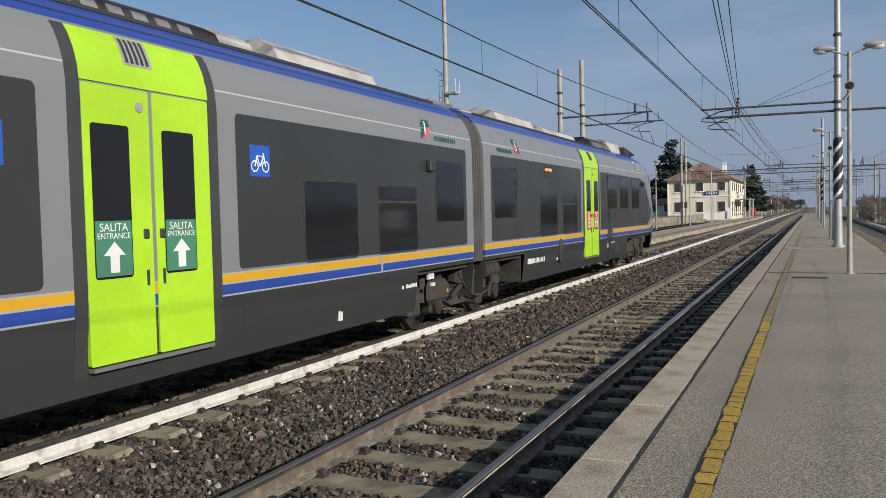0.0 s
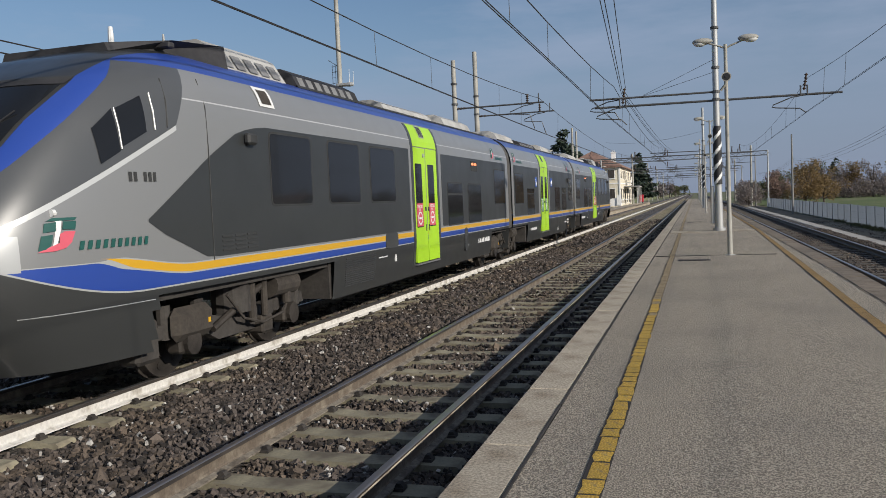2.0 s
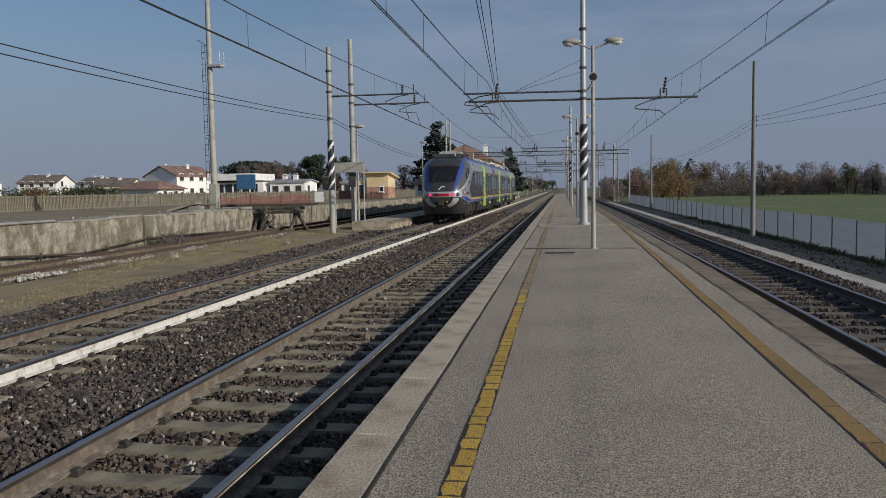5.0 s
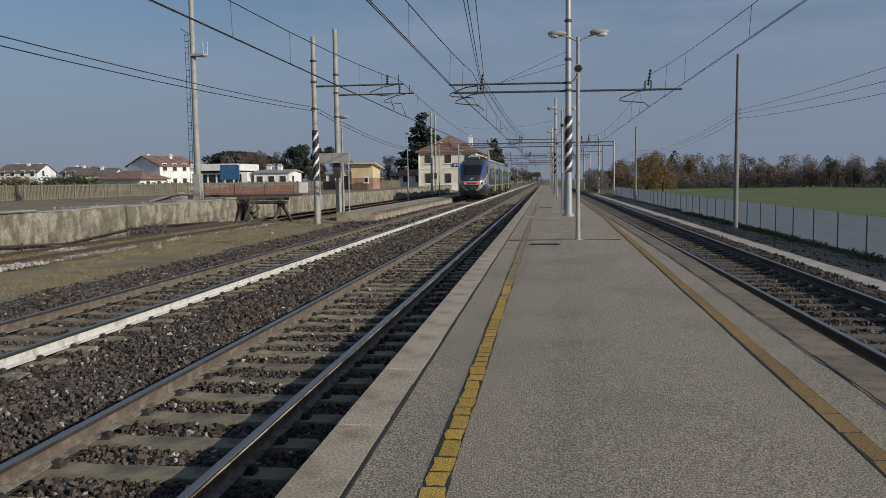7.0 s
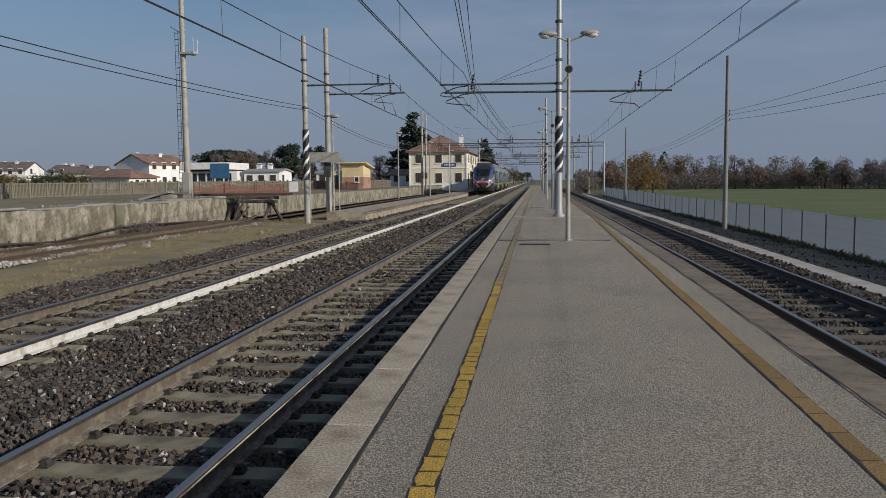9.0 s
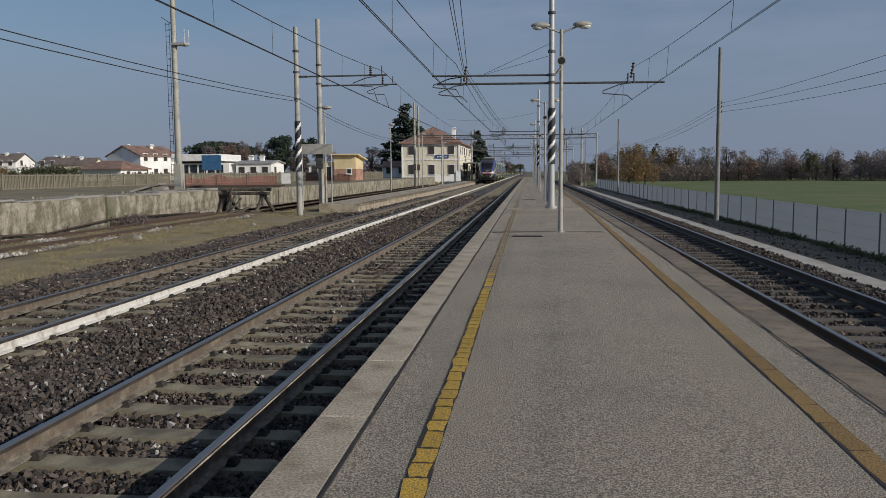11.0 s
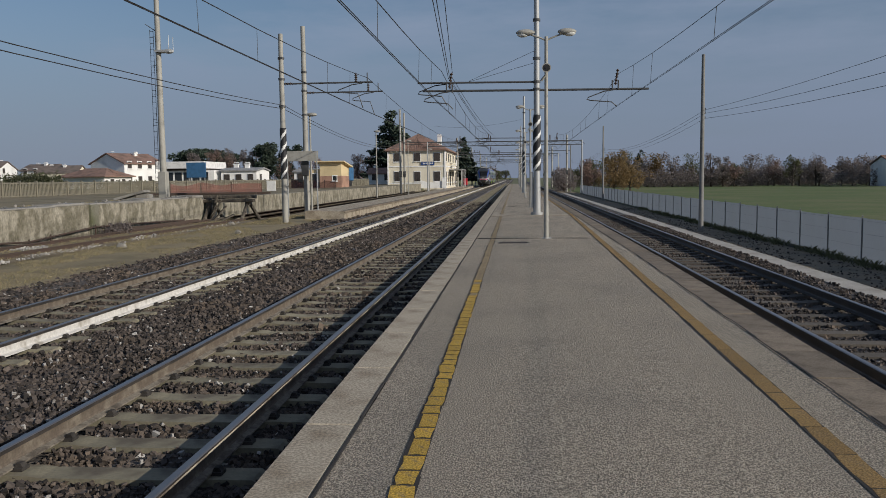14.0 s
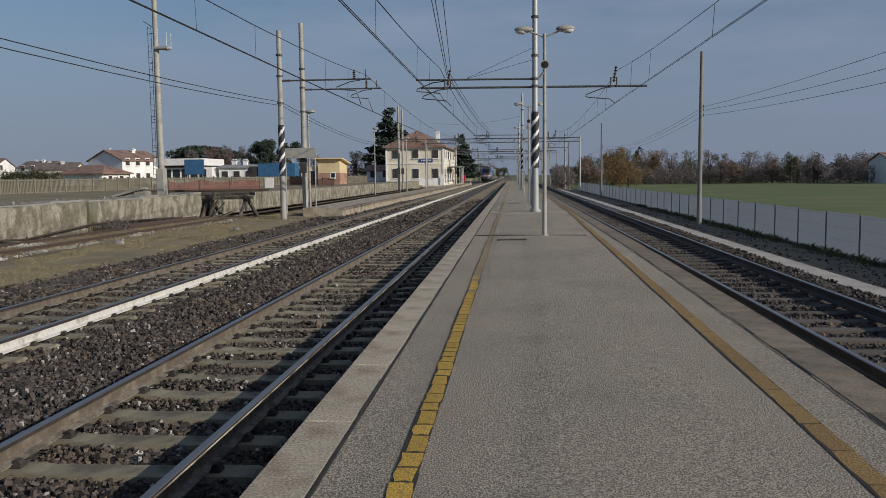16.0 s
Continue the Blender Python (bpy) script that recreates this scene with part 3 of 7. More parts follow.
side_mast(-11.25, 38.9, 8.6, 6.22, 4.45, True)
side_mast(-11.5, 44.1, 9.9, 6.33, 4.35)
side_mast(-11.3, -12.0, 8.8, 6.22, 4.45, True)
for x, y in ((-15.0, 106.0), (-15.3, 112.0)):
    side_mast(x, y, 10.6, 6.3, 8.2)
for y in (150.0, 200.0, 250.0, 300.0):
    side_mast(-10.6, y, 9.0, 6.2, 4.0)
    side_mast(7.9, y - 24, 8.0, 5.6, -3.2)


def wire(name, pts, r, label):
    b = B()
    b.tube(pts, r, 5)
    return tagged(part(name, b, M["cable"]), label, "cable", "overhead wires")


def sag(x0, y0, z0, x1, y1, z1, s, n=12):
    return [(x0 + (x1 - x0) * k / n, y0 + (y1 - y0) * k / n, z0 + (z1 - z0) * k / n - 4 * s * (k / n) * (1 - k / n)) for k in range(n + 1)]


def catenary(x, spans, z_c, z_m, dip, stagger, r=0.0105):
    """Contact pair and messenger above one track with their droppers, as one hanging line."""
    c = thing("overhead_line", (0, 0, z_c), "dark contact wires hung by droppers from a sagging carrier", "cable", "overhead lines")
    for i, (y0, y1) in enumerate(zip(spans, spans[1:])):
        s0, s1 = (stagger, -stagger) if i % 2 else (-stagger, stagger)
        for o in (-0.02, 0.025):
            b = B()
            b.tube([(x + s0 + o, y0, 0), (x + s1 + o, y1, 0)], r, 5)
            part("contact_wire", b, M["cable"], c)
        b = B()
        top = sag(x + s0 * 0.4, y0, z_m - z_c, x + s1 * 0.4, y1, z_m - z_c, dip)
        b.tube(top, r * 1.25, 5)
        part("carrier_wire", b, M["cable"], c)
        if y0 > 90:
            continue
        for k in range(1, 12):
            if k % 3 == 0:
                continue
            p = top[k]
            f = (p[1] - y0) / (y1 - y0)
            b = B()
            b.tube([p, (x + s0 + (s1 - s0) * f, p[1] + 0.1, 0)], 0.006, 4)
            part("dropper", b, M["cable"], c)
    return c


SP = [-62.0, -14.0, 34.1, 82.0, 130.0, 178.0, 226.0, 290.0, 400.0]
catenary(X1, SP, 4.66, 6.03, 0.62, 0.12)
catenary(4.3, SP, 4.48, 5.78, 0.70, 0.10, 0.0065)
catenary(X2, [-60.0, -12.0, 38.9, 106.0, 150.0, 200.0, 250.0, 300.0, 400.0], 4.84, 6.42, 0.82, 0.15)
for o, dz in ((0.0, 0.0), (0.14, 0.0), (0.42, 0.05)):
    wire("feeder_wire", sag(-0.72 + o, -2.0, 6.25 + dz, -2.75 + o * 0.4, 34.0, 5.72 + dz * 4, 0.15), 0.011, "dark feeder wire slanting to the mast's cross-arm")
    wire("feeder_wire", sag(-2.75 + o * 0.4, 34.0, 5.72, -2.4 + o, 82.0, 5.7, 0.3), 0.011, "dark feeder wire running on along the track")
for dz in (0.0, -0.24):
    wire("signal_cable", sag(-11.2, -12.0, 5.18 + dz, -11.2, 38.9, 5.2 + dz * 0.7, 0.52), 0.014, "sagging dark cable between pale masts")
    wire("signal_cable", sag(-11.2, 38.9, 5.2 + dz * 0.7, -15.0, 106.0, 6.0 + dz, 0.9), 0.014, "sagging dark cable between pale masts")
wire("stay_wire", [(0.9, 34.1, 6.3), (-2.0, 34.2, 5.55)], 0.008, "thin stay wire at the mast")
wire("stay_wire", [(0.9, 34.1, 6.8), (-1.9, 34.2, 5.6)], 0.008, "thin stay wire at the mast")
wire("cross_wire", sag(-11.3, 112.0, 8.8, 0.9, 82.0, 7.4, 0.5), 0.01, "thin wire crossing high above the tracks")


def gantry(y):
    g = thing("signal_gantry", (-11.2, y, -0.4), "far lattice portal spanning all tracks", "gantry", "far portals")
    for x in (0.0, 19.6):
        b = B()
        b.tube([(x, 0, 0), (x, 0, 6.6)], 0.085, 8)
        part("post", b, M["galv"], g)
    for z in (6.0, 6.5):
        b = B()
        b.box(0, 19.6, -0.06, 0.06, z, z + 0.1)
        part("chord", b, M["arm"], g)
    for k in range(20):
        b = B()
        b.tube([(k, 0, 6.05), (k + 0.5, 0, 6.5), (k + 1, 0, 6.05)], 0.025, 4)
        part("lattice_bar", b, M["arm"], g)
    for x in (4.2, 8.1, 15.6):
        b = B()
        insulator(b, (x, 0, 6.6), (x, 0, 7.3), 0.1)
        part("insulator", b, M["rust"], g)
        b = B()
        insulator(b, (x, 0, 5.9), (x, 0, 5.3), 0.07)
        part("insulator", b, M["rust"], g)


for y in (104.0, 160.0, 230.0):
    gantry(y)


# ---- platform furniture ----
def platform_lamp(y):
    p = thing("platform_lamp", (0.79, y, 0.0), "pale steel post with two hooded lamps and a loudspeaker", "lamp post", "lamps on the island platform")
    b = B()
    b.tube([(0, 0, -0.05), (0, 0, 0.9), (0, 0, 0.95), (0, 0, 2.6), (0, 0, 5.1)], 0.062, 12, 0, 0.042)
    part("post", b, M["grey_paint"], p, smooth=True)
    b = B()
    b.tube([(0, 0, 0.0), (0, 0, 0.03)], 0.12, 12)
    part("base_plate", b, M["galv"], p)
    for s in (-1, 1):
        b = B()
        b.tube([(0, 0, 5.0), (s * 0.12, 0, 5.06), (s * 0.42, 0, 5.17)], 0.022, 8)
        arm = part("arm", b, M["grey_paint"], p)
        b = B()
        b.ball((s * 0.52, 0, 5.21), 0.24, 0.12, 0.085, 14)
        head = part("lamp_head", b, M["grey_paint"], p, "grey cast lamp hood", True)
        b = B()
        b.ball((s * 0.58, 0, 5.175), 0.155, 0.10, 0.085, 14)
        part("lens", b, M["glass_lamp"], head, "cloudy lamp lens", True)
    b = B()
    b.tube([(0, -0.05, 4.3), (0, -0.12, 4.3), (0, -0.22, 4.3)], 0.05, 14, 0, 0.115)
    horn = part("loudspeaker", b, M["grey_paint"], p, "round horn loudspeaker")
    b = B()
    b.tube([(0, -0.221, 4.3), (0, -0.226, 4.3)], 0.09, 14)
    b.tube([(0, -0.226, 4.3), (0, -0.236, 4.3)], 0.035, 10)
    part("mouth", b, M["black"], horn)
    b = B()
    b.tube([(-0.01, -0.05, 4.15), (-0.13, -0.02, 4.0)], 0.03, 8)
    part("bracket", b, M["grey_paint"], p)


for k in range(8):
    platform_lamp(20.9 + 21.6 * k)


def far_box(x, y, w, d, h, m, name, label, cat):
    t = thing(name, (x, y, 0), label, cat)
    b = B()
    b.box(-w / 2, w / 2, -d / 2, d / 2, 0, h, ch=0.03)
    part("body", b, m, t)
    b = B()
    b.box(-w / 2 - 0.05, w / 2 + 0.05, -d / 2 - 0.05, d / 2 + 0.05, h, h + 0.06)
    part("top", b, M["grey_roof"], t)
    return t


far_box(1.1, 108.0, 0.8, 1.2, 1.9, M["grey_paint"], "relay_cabinet", "pale grey cabinet on the platform", "cabinet")


# ---- west side: dock, siding, buffer stop, platform one ----
def dock():
    b = B()
    b.prism([(-16.4, -0.7), (-15.62, -0.7), (-15.58, 0.74), (-16.4, 0.74)], Y0, 39.2)
    b.prism([(-16.2, -0.7), (-15.6, -0.7), (-15.6, 0.68), (-16.2, 0.68)], 39.2, 135)
    d = setting("dock_wall", b, M["old_wall"], "weathered concrete face of an old loading dock", "wall")
    rnd = random.Random(3)
    y = -20.0
    while y < 39:
        n = rnd.choice((1.8, 2.4, 3.1))
        s = B()
        top = 0.84 + rnd.uniform(-0.07, 0.05)
        s.box(-16.6 + rnd.uniform(0, 0.3), -15.5 + rnd.uniform(-0.16, 0.04), y + rnd.uniform(0.01, 0.12), min(y + n, 39.2) - 0.01, 0.735, top, ch=0.03)
        ob = part("edge_stone", s, M["concrete"], d)
        ob.rotation_euler.y = rnd.uniform(-0.003, 0.003)
        y += n
    b = B()
    b.prism([(-15.62, -0.35), (-15.45, -0.42), (-15.45, -0.46), (-15.62, -0.46)], Y0, 39)
    part("footing", b, M["earth"], d)
    for y in (28.36, 15.0):
        b = B()
        b.box(-15.6, -15.44, y, y + 0.55, -0.4, 0.76, ch=0.03)
        part("buttress", b, M["plinth"], d, "dark mossy buttress")
    # the near stretch of the face is eroded, with hollows and a crumbling upper edge
    ys, zs, b = np.arange(6.0, 39.21, 0.12), np.linspace(-0.45, 0.76, 16), B()
    vs = []
    for y in ys:
        for z in zs:
            q = noise.noise((y * 0.9, z * 1.6, 3.0)) * 0.05 + noise.noise((y * 3.3, z * 4.2, 7.0)) * 0.035 + noise.noise((y * 9.0, z * 11.0, 1.0)) * 0.014
            top = max(0.0, z - 0.55) * max(0.0, noise.noise((y * 0.7, 0.0, 5.0)) + 0.1) * 0.8
            vs.append((-15.53 + q - top, y, z))
    n = len(zs)
    b.add(vs, [(n * i + k, n * i + n + k, n * i + n + k + 1, n * i + k + 1) for i in range(len(ys) - 1) for k in range(n - 1)])
    part("eroded_face", b, M["old_wall"], d, "blotched eroded concrete face")


dock()

s = thing("old_pipe", (-15.35, 0, -0.42), "bent rusty pipe on short posts along the dock foot", "pipe")
way = [(18.5, 0.33), (20.2, 0.34), (22.0, 0.24), (24.3, 0.13), (25.5, 0.21), (28.4, 0.37), (31.1, 0.33), (36.4, 0.2)]
b = B()
b.tube([(0, -6, 0.3), (0, 6, 0.33)] + [(0, y, z) for y, z in way], 0.034, 8)
part("pipe", b, M["rust"], s)
for y, z in way:
    b = B()
    b.tube([(0, y, -0.1), (0, y, z + 0.09)], 0.028, 6)
    part("post", b, M["rust"], s)
for yy, ln, ang in ((33.0, 8.0, -3),):
    s = thing("loose_rail", (-15.1, yy, -0.33), "rusty disused rail lying along the dock foot", "rail", "scrap rails", "", ang)
    b = B()
    b.box(-0.05, 0.05, -ln / 2, ln / 2, 0, 0.1)
    b.box(-0.03, 0.03, -ln / 2, ln / 2, 0.1, 0.13)
    part("web", b, M["rust"], s)


def concrete_heap():
    s = thing("concrete_lid", (-18.4, 38.0, 0.55), "tilted broken concrete slab on the yard", "slab", "", "", 10)
    b = B()
    b.prism([(-0.9, 0.25), (0.5, 0.62), (0.55, 0.52), (-0.85, 0.15)], -0.6, 0.6)
    part("slab", b, M["concrete"], s)
    b = B()
    b.box(0.1, 0.7, -0.5, 0.5, 0, 0.42, ch=0.04)
    part("block", b, M["concrete"], s)


concrete_heap()


def buffer_stop():
    s = thing("buffer_stop", (-14.35, 39.8, -0.45), "old dark timber buffer stop at the siding's end", "buffer stop")
    for x in (-0.95, 0.95):
        for y0, y1 in ((-0.1, -0.75), (0.15, 0.85)):
            b = B()
            b.tube([(x, y0, 0.95), (x + (0.22 if y1 > 0 else -0.1), y1 * 1.35, -0.05)], 0.095, 6)
            part("leg", b, M["timber"], s)
        b = B()
        b.box(x - 0.12, x + 0.12, -0.25, 0.3, 0.8, 0.96, ch=0.03)
        part("head_block", b, M["timber"], s)
    for z, y in ((0.95, -0.26), (1.13, 0.05)):
        b = B()
        b.box(-1.35, 1.35, y - 0.14, y + 0.14, z, z + 0.16, ch=0.03)
        part("beam", b, M["timber"], s)
    b = B()
    b.prism([(-0.7, 0.0), (-0.3, 0.12), (0.3, 0.15), (0.8, 0.0)], -0.3, 0.6)
    part("mound", b, M["dry_grass"], s)


buffer_stop()


def scrap_planks():
    for x, y, n, tilt, turn in ((-15.05, 38.9, 1.2, 62, 10), (-14.8, 38.6, 1.0, 48, 35), (-15.2, 39.3, 1.35, 71, -12), (-14.5, 38.75, 0.9, 18, 60), (-14.9, 38.3, 1.3, 6, 80)):
        p = tagged(new("plank", B().box(0, n, -0.09, 0.09, -0.03, 0.03, ch=0.008).mesh("plank", M["timber"])), "dark rotten plank leaning by the buffer stop", "plank", "scrap planks")
        p.matrix_basis = pose(x, y, -0.40, 0, -tilt, turn)


scrap_planks()


def west_platform():
    b = B()
    b.prism([(-11.1, -0.7), (-8.98, -0.7), (-8.98, -0.1), (-11.1, -0.06)], 42.0, 175)
    w = setting("west_platform", b, M["coping"], "low concrete platform leading to the station building", "platform")
    for k in range(60):
        s = B()
        s.box(-9.25, -8.93, 42.0 + 2 * k + 0.01, 44 + 2 * k - 0.01, -0.2, -0.085)
        part("coping_slab", s, M["coping_dark"], w)


west_platform()


def west_lamp(x, y, z, h):
    p = thing("lamp_post", (x, y, z), "slim pale lamp post with a small hooded lamp", "lamp post", "lamps beside the station")
    b = B()
    b.tube([(0, 0, -0.1), (0, 0, h)], 0.075, 8, 0, 0.045)
    part("post", b, M["grey_paint"], p)
    b = B()
    b.ball((0.12, 0, h + 0.02), 0.34, 0.16, 0.12, 10)
    part("lamp_head", b, M["grey_paint"], p, "", True)


for a in ((-13.9, 81.0, -0.48, 6.8), (-12.1, 47.5, -0.5, 5.9), (-13.0, 98.5, -0.48, 6.6), (-12.9, 122.0, -0.48, 6.4)):
    west_lamp(*a)


def name_board():
    s = thing("sign_board", (-11.6, 43.6, -0.5), "blank pale board on two slim posts, seen from behind", "sign")
    for x in (-0.82, 0.82):
        b = B()
        b.tube([(x, 0, 0), (x, 0, 3.65)], 0.035, 8)
        part("post", b, M["galv"], s)
    b = B()
    b.box(-0.9, 0.9, -0.03, 0.03, 3.1, 3.65, ch=0.008)
    part("board", b, M["grey_paint"], s)


name_board()


def light_tower():
    s = thing("light_tower", (-20.1, 45.0, 0.55), "tall pale mast with a side ladder and a lamp bracket", "mast")
    b = B()
    b.tube([(0, 0, -0.1), (0, 0, 6), (0, 0, 15)], 0.2, 14, 0, 0.12)
    part("pole", b, M["grey_paint"], s, smooth=True)
    b = B()
    for x in (-0.5, -0.3):
        b.tube([(x, 0.1, 0.4), (x, 0.1, 9.6)], 0.014, 4)
    for k in range(28):
        b.tube([(-0.52, 0.1, 0.6 + 0.33 * k), (-0.28, 0.1, 0.6 + 0.33 * k)], 0.012, 4)
    for k in range(6):
        b.tube([(-0.4, 0.1, 1.2 + 1.6 * k), (-0.1, 0, 1.2 + 1.6 * k)], 0.012, 4)
    part("ladder", b, M["arm"], s)
    b = B()
    b.box(-0.1, 0.75, -0.3, 0.3, 8.3, 8.42)
    b.ball((0.62, 0, 8.36), 0.3, 0.16, 0.14, 10)
    for x, y in ((0.75, -0.3), (0.75, 0.3)):
        b.tube([(x, y, 8.4), (x, y, 9.2)], 0.015, 4)
    part("bracket", b, M["galv"], s)
    b = B()
    b.tube([(-0.1, 0, 9.5), (-0.7, 0, 9.9)], 0.02, 4)
    part("antenna", b, M["arm"], s)
    b = B()
    b.box(-0.22, 0.22, -0.25, 0.25, -0.05, 1.6, ch=0.02)
    part("base_casing", b, M["grey_paint"], s)


light_tower()


def railing(pts, z, h, label):
    """Concrete posts with thin vertical bars."""
    for (xa, ya), (xb, yb) in zip(pts, pts[1:]):
        ln = math.hypot(xb - xa, yb - ya)
        s = thing("fence", (xa, ya, z), label, "fence", "yard fences", "", math.degrees(math.atan2(yb - ya, xb - xa)))
        n = max(1, round(ln / 1.93))
        bay = ln / n
        post = B().box(-0.075, 0.075, -0.09, 0.09, -0.1, h + 0.1).mesh("post", M["old_fence"])
        bar = B().box(-0.042, 0.042, -0.02, 0.02, 0.02, h).mesh("bar", M["old_fence"])
        rail = B().box(0, bay, -0.03, 0.03, -0.04, 0.04).mesh("rail", M["old_fence"])
        for k in range(n):
            part("post", post, None, s).location.x = bay * k
            for zr in (0.1, h - 0.08):
                part("rail", rail, None, s).location = (bay * k, 0, zr)
            for j in range(1, 12):
                part("bar", bar, None, s).location.x = bay * (k + j / 12)


railing([(-39.0, 20.0), (-37.6, 56.5), (-36.2, 76.0), (-31.0, 101.7), (-24.5, 135.0)], 0.5, 1.15, "grey concrete bar fence round the yard")


def net_fence(xa, ya, xb, yb, h):
    ln = math.hypot(xb - xa, yb - ya)
    s = thing("barrier_net", (xa, ya, 0.52), "sagging red plastic site netting on thin stakes", "barrier", "site netting", "", math.degrees(math.atan2(yb - ya, xb - xa)))
    n = int(ln / 2)
    b = B()
    for k in range(n * 6):
        x0, x1 = ln * k / (n * 6), ln * (k + 1) / (n * 6)
        f = lambda u: h - 0.12 * abs(math.sin(math.pi * u * n / ln)) - 0.1 * math.sin(u * 1.7)
        o = lambda u: 0.06 * math.sin(u * 3.1)
        b.add([(x0, o(x0), 0), (x1, o(x1), 0), (x1, o(x1), f(x1)), (x0, o(x0), f(x0))], [(0, 1, 2, 3)])
    part("net", b, M["red_net"], s)
    for k in range(n + 1):
        b = B()
        b.tube([(ln * k / n, 0, -0.1), (ln * k / n, 0, h + 0.1)], 0.03, 6)
        part("stake", b, M["rust"], s)


# stacked scrap behind the dock edge
st = thing("timber_stack", (-20.4, 53.5, 0.53), "low stack of rusty rails and dark old sleepers", "stack", "", "", 8)
rnd = random.Random(12)
for k in range(9):
    x, y, z = rnd.uniform(-1.2, 0.8), -0.5 + 0.22 * (k % 5), 0.14 * (k // 5)
    b = B()
    b.box(-3.6 + x, 3.4 + x, y - 0.09, y + 0.09, z, z + 0.13, ch=0.015)
    part("beam", b, M["rust"] if k % 3 else M["timber"], st)
st = thing("steel_post", (-15.3, 39.5, -0.45), "short dark steel post at the dock's end", "post")
b = B()
b.box(-0.13, 0.13, -0.08, 0.08, 0, 1.2, ch=0.01)
part("post", b, M["black"], st)
for x, y, sx in ((-11.6, 13.9, 0.22), (-12.4, 24.5, 0.16), (-13.1, 36.4, 0.2), (-10.9, 31.0, 0.14)):
    st = thing("boulder", (x, y, -0.5), "pale rough stone lying in the dry grass", "stone", "stones in the grass")
    b = B()
    rnd = random.Random(int(y * 10))
    b.ball((0, 0, sx * 0.4), sx, sx * 0.8, sx * 0.65, 8)
    b.v = [(q[0] * rnd.uniform(0.75, 1.2), q[1] * rnd.uniform(0.75, 1.2), q[2] * rnd.uniform(0.8, 1.15)) for q in b.v]
    part("stone", b, M["concrete"], st)
net_fence(-29.8, 68.0, -22.5, 70.5, 0.85)
net_fence(-29.0, 100.0, -20.6, 92.0, 0.95)

# ---- east side: pole line and fence ----
for x, y, h in ((7.5, 33.6, 7.02), (8.35, 78.5, 7.0), (8.4, 125.0, 7.0), (7.5, -12.0, 6.9)):
    s = thing("utility_pole", (x, y, -0.75), "slim weathered grey pole carrying three wires", "pole", "poles along the fence")
    b = B()
    b.tube([(0, 0, -0.2), (0, 0, h / 2), (0, 0, h + 0.1)], 0.105, 12, 0, 0.065)
    part("pole", b, M["pole_grey"], s, smooth=True)
    for z in (4.92, 4.78, 4.58):
        b = B()
        b.tube([(0, 0, z), (0.1, 0, z), (0.1, 0, z + 0.09)], 0.02, 6)
        part("insulator", b, M["arm"], s)
for z, za in ((4.19, 4.9), (4.05, 4.2), (3.85, 3.77)):
    wire("line_wire", sag(7.6, -12.0, za, 7.6, 33.6, z, 0.5), 0.006, "thin dark wire between slim poles")
    wire("line_wire", sag(7.6, 33.6, z, 8.4, 78.5, z, 0.6), 0.006, "thin dark wire between slim poles")
    wire("line_wire", sag(8.4, 78.5, z, 8.4, 125.0, z, 0.6), 0.006, "thin dark wire between slim poles")


def east_fence():
    b = B()
    b.box(9.26, 9.44, Y0, 118, -1.1, -0.78)
    pl = setting("fence_plinth", b, M["plinth"], "low mossy concrete plinth under the fence", "plinth")
    s = thing("fence", (9.36, 0, -0.8), "long grey-blue sheeted wire fence along the field", "fence")
    for k in range(52):
        y = -6 + 2.4 * k
        b = B()
        top = 1.17 + 0.012 * math.sin(k * 2.3)
        b.add([(0.03, 0, 0), (0.045, 1.2, 0), (0.03, 2.4, 0), (0.03, 2.4, top), (0.06, 1.2, top - 0.015), (0.03, 0, top),
               (0.022, 0, 0), (0.037, 1.2, 0), (0.022, 2.4, 0), (0.022, 2.4, top), (0.052, 1.2, top - 0.015), (0.022, 0, top)],
              [(0, 1, 4, 5), (1, 2, 3, 4), (6, 11, 10, 7), (7, 10, 9, 8), (5, 4, 10, 11), (4, 3, 9, 10)])
        part("sheet", b, M["fence_mesh"], s).location.y = y
        b = B()
        b.box(-0.02, 0.015, -0.016, 0.016, -0.2, 1.24)
        part("post", b, M["green_steel"], s).location.y = y
        for z in (0.05, 0.4, 0.75, 1.1):
            b = B()
            b.box(0.008, 0.012, 0, 2.4, z, z + 0.005)
            part("wire", b, M["green_steel"], s).location.y = y


east_fence()


# ---- station and houses ----
def opening(parent, face, u, z, w, h, at, shutter=True):
    """A recessed window with sill and a pair of dark shutters, on a wall that faces -y or +x."""
    def bx(u0, u1, z0, z1, d0, d1, m, name, par, label=""):
        b = B()
        if face == "-y":
            b.box(u0, u1, at - d1, at - d0, z0, z1)
        else:
            b.box(at + d0, at + d1, u0, u1, z0, z1)
        return part(name, b, m, par, label)
    win = bx(u - w / 2 - 0.1, u + w / 2 + 0.1, z - 0.1, z + h + 0.12, -0.1, 0.04, M["plaster"], "window", parent, "window with a pale surround")
    bx(u - w / 2, u + w / 2, z, z + h, -0.05, 0.05, M["window"], "pane", win)
    bx(u - w / 2 - 0.18, u + w / 2 + 0.18, z - 0.16, z - 0.08, -0.05, 0.14, M["plaster"], "sill", win)
    if shutter:
        for s in (-1, 1):
            c = u + s * w * 0.26
            bx(c - w * 0.24, c + w * 0.24, z + 0.02, z + h - 0.02, 0.05, 0.09, M["shutter"], "shutter", win)


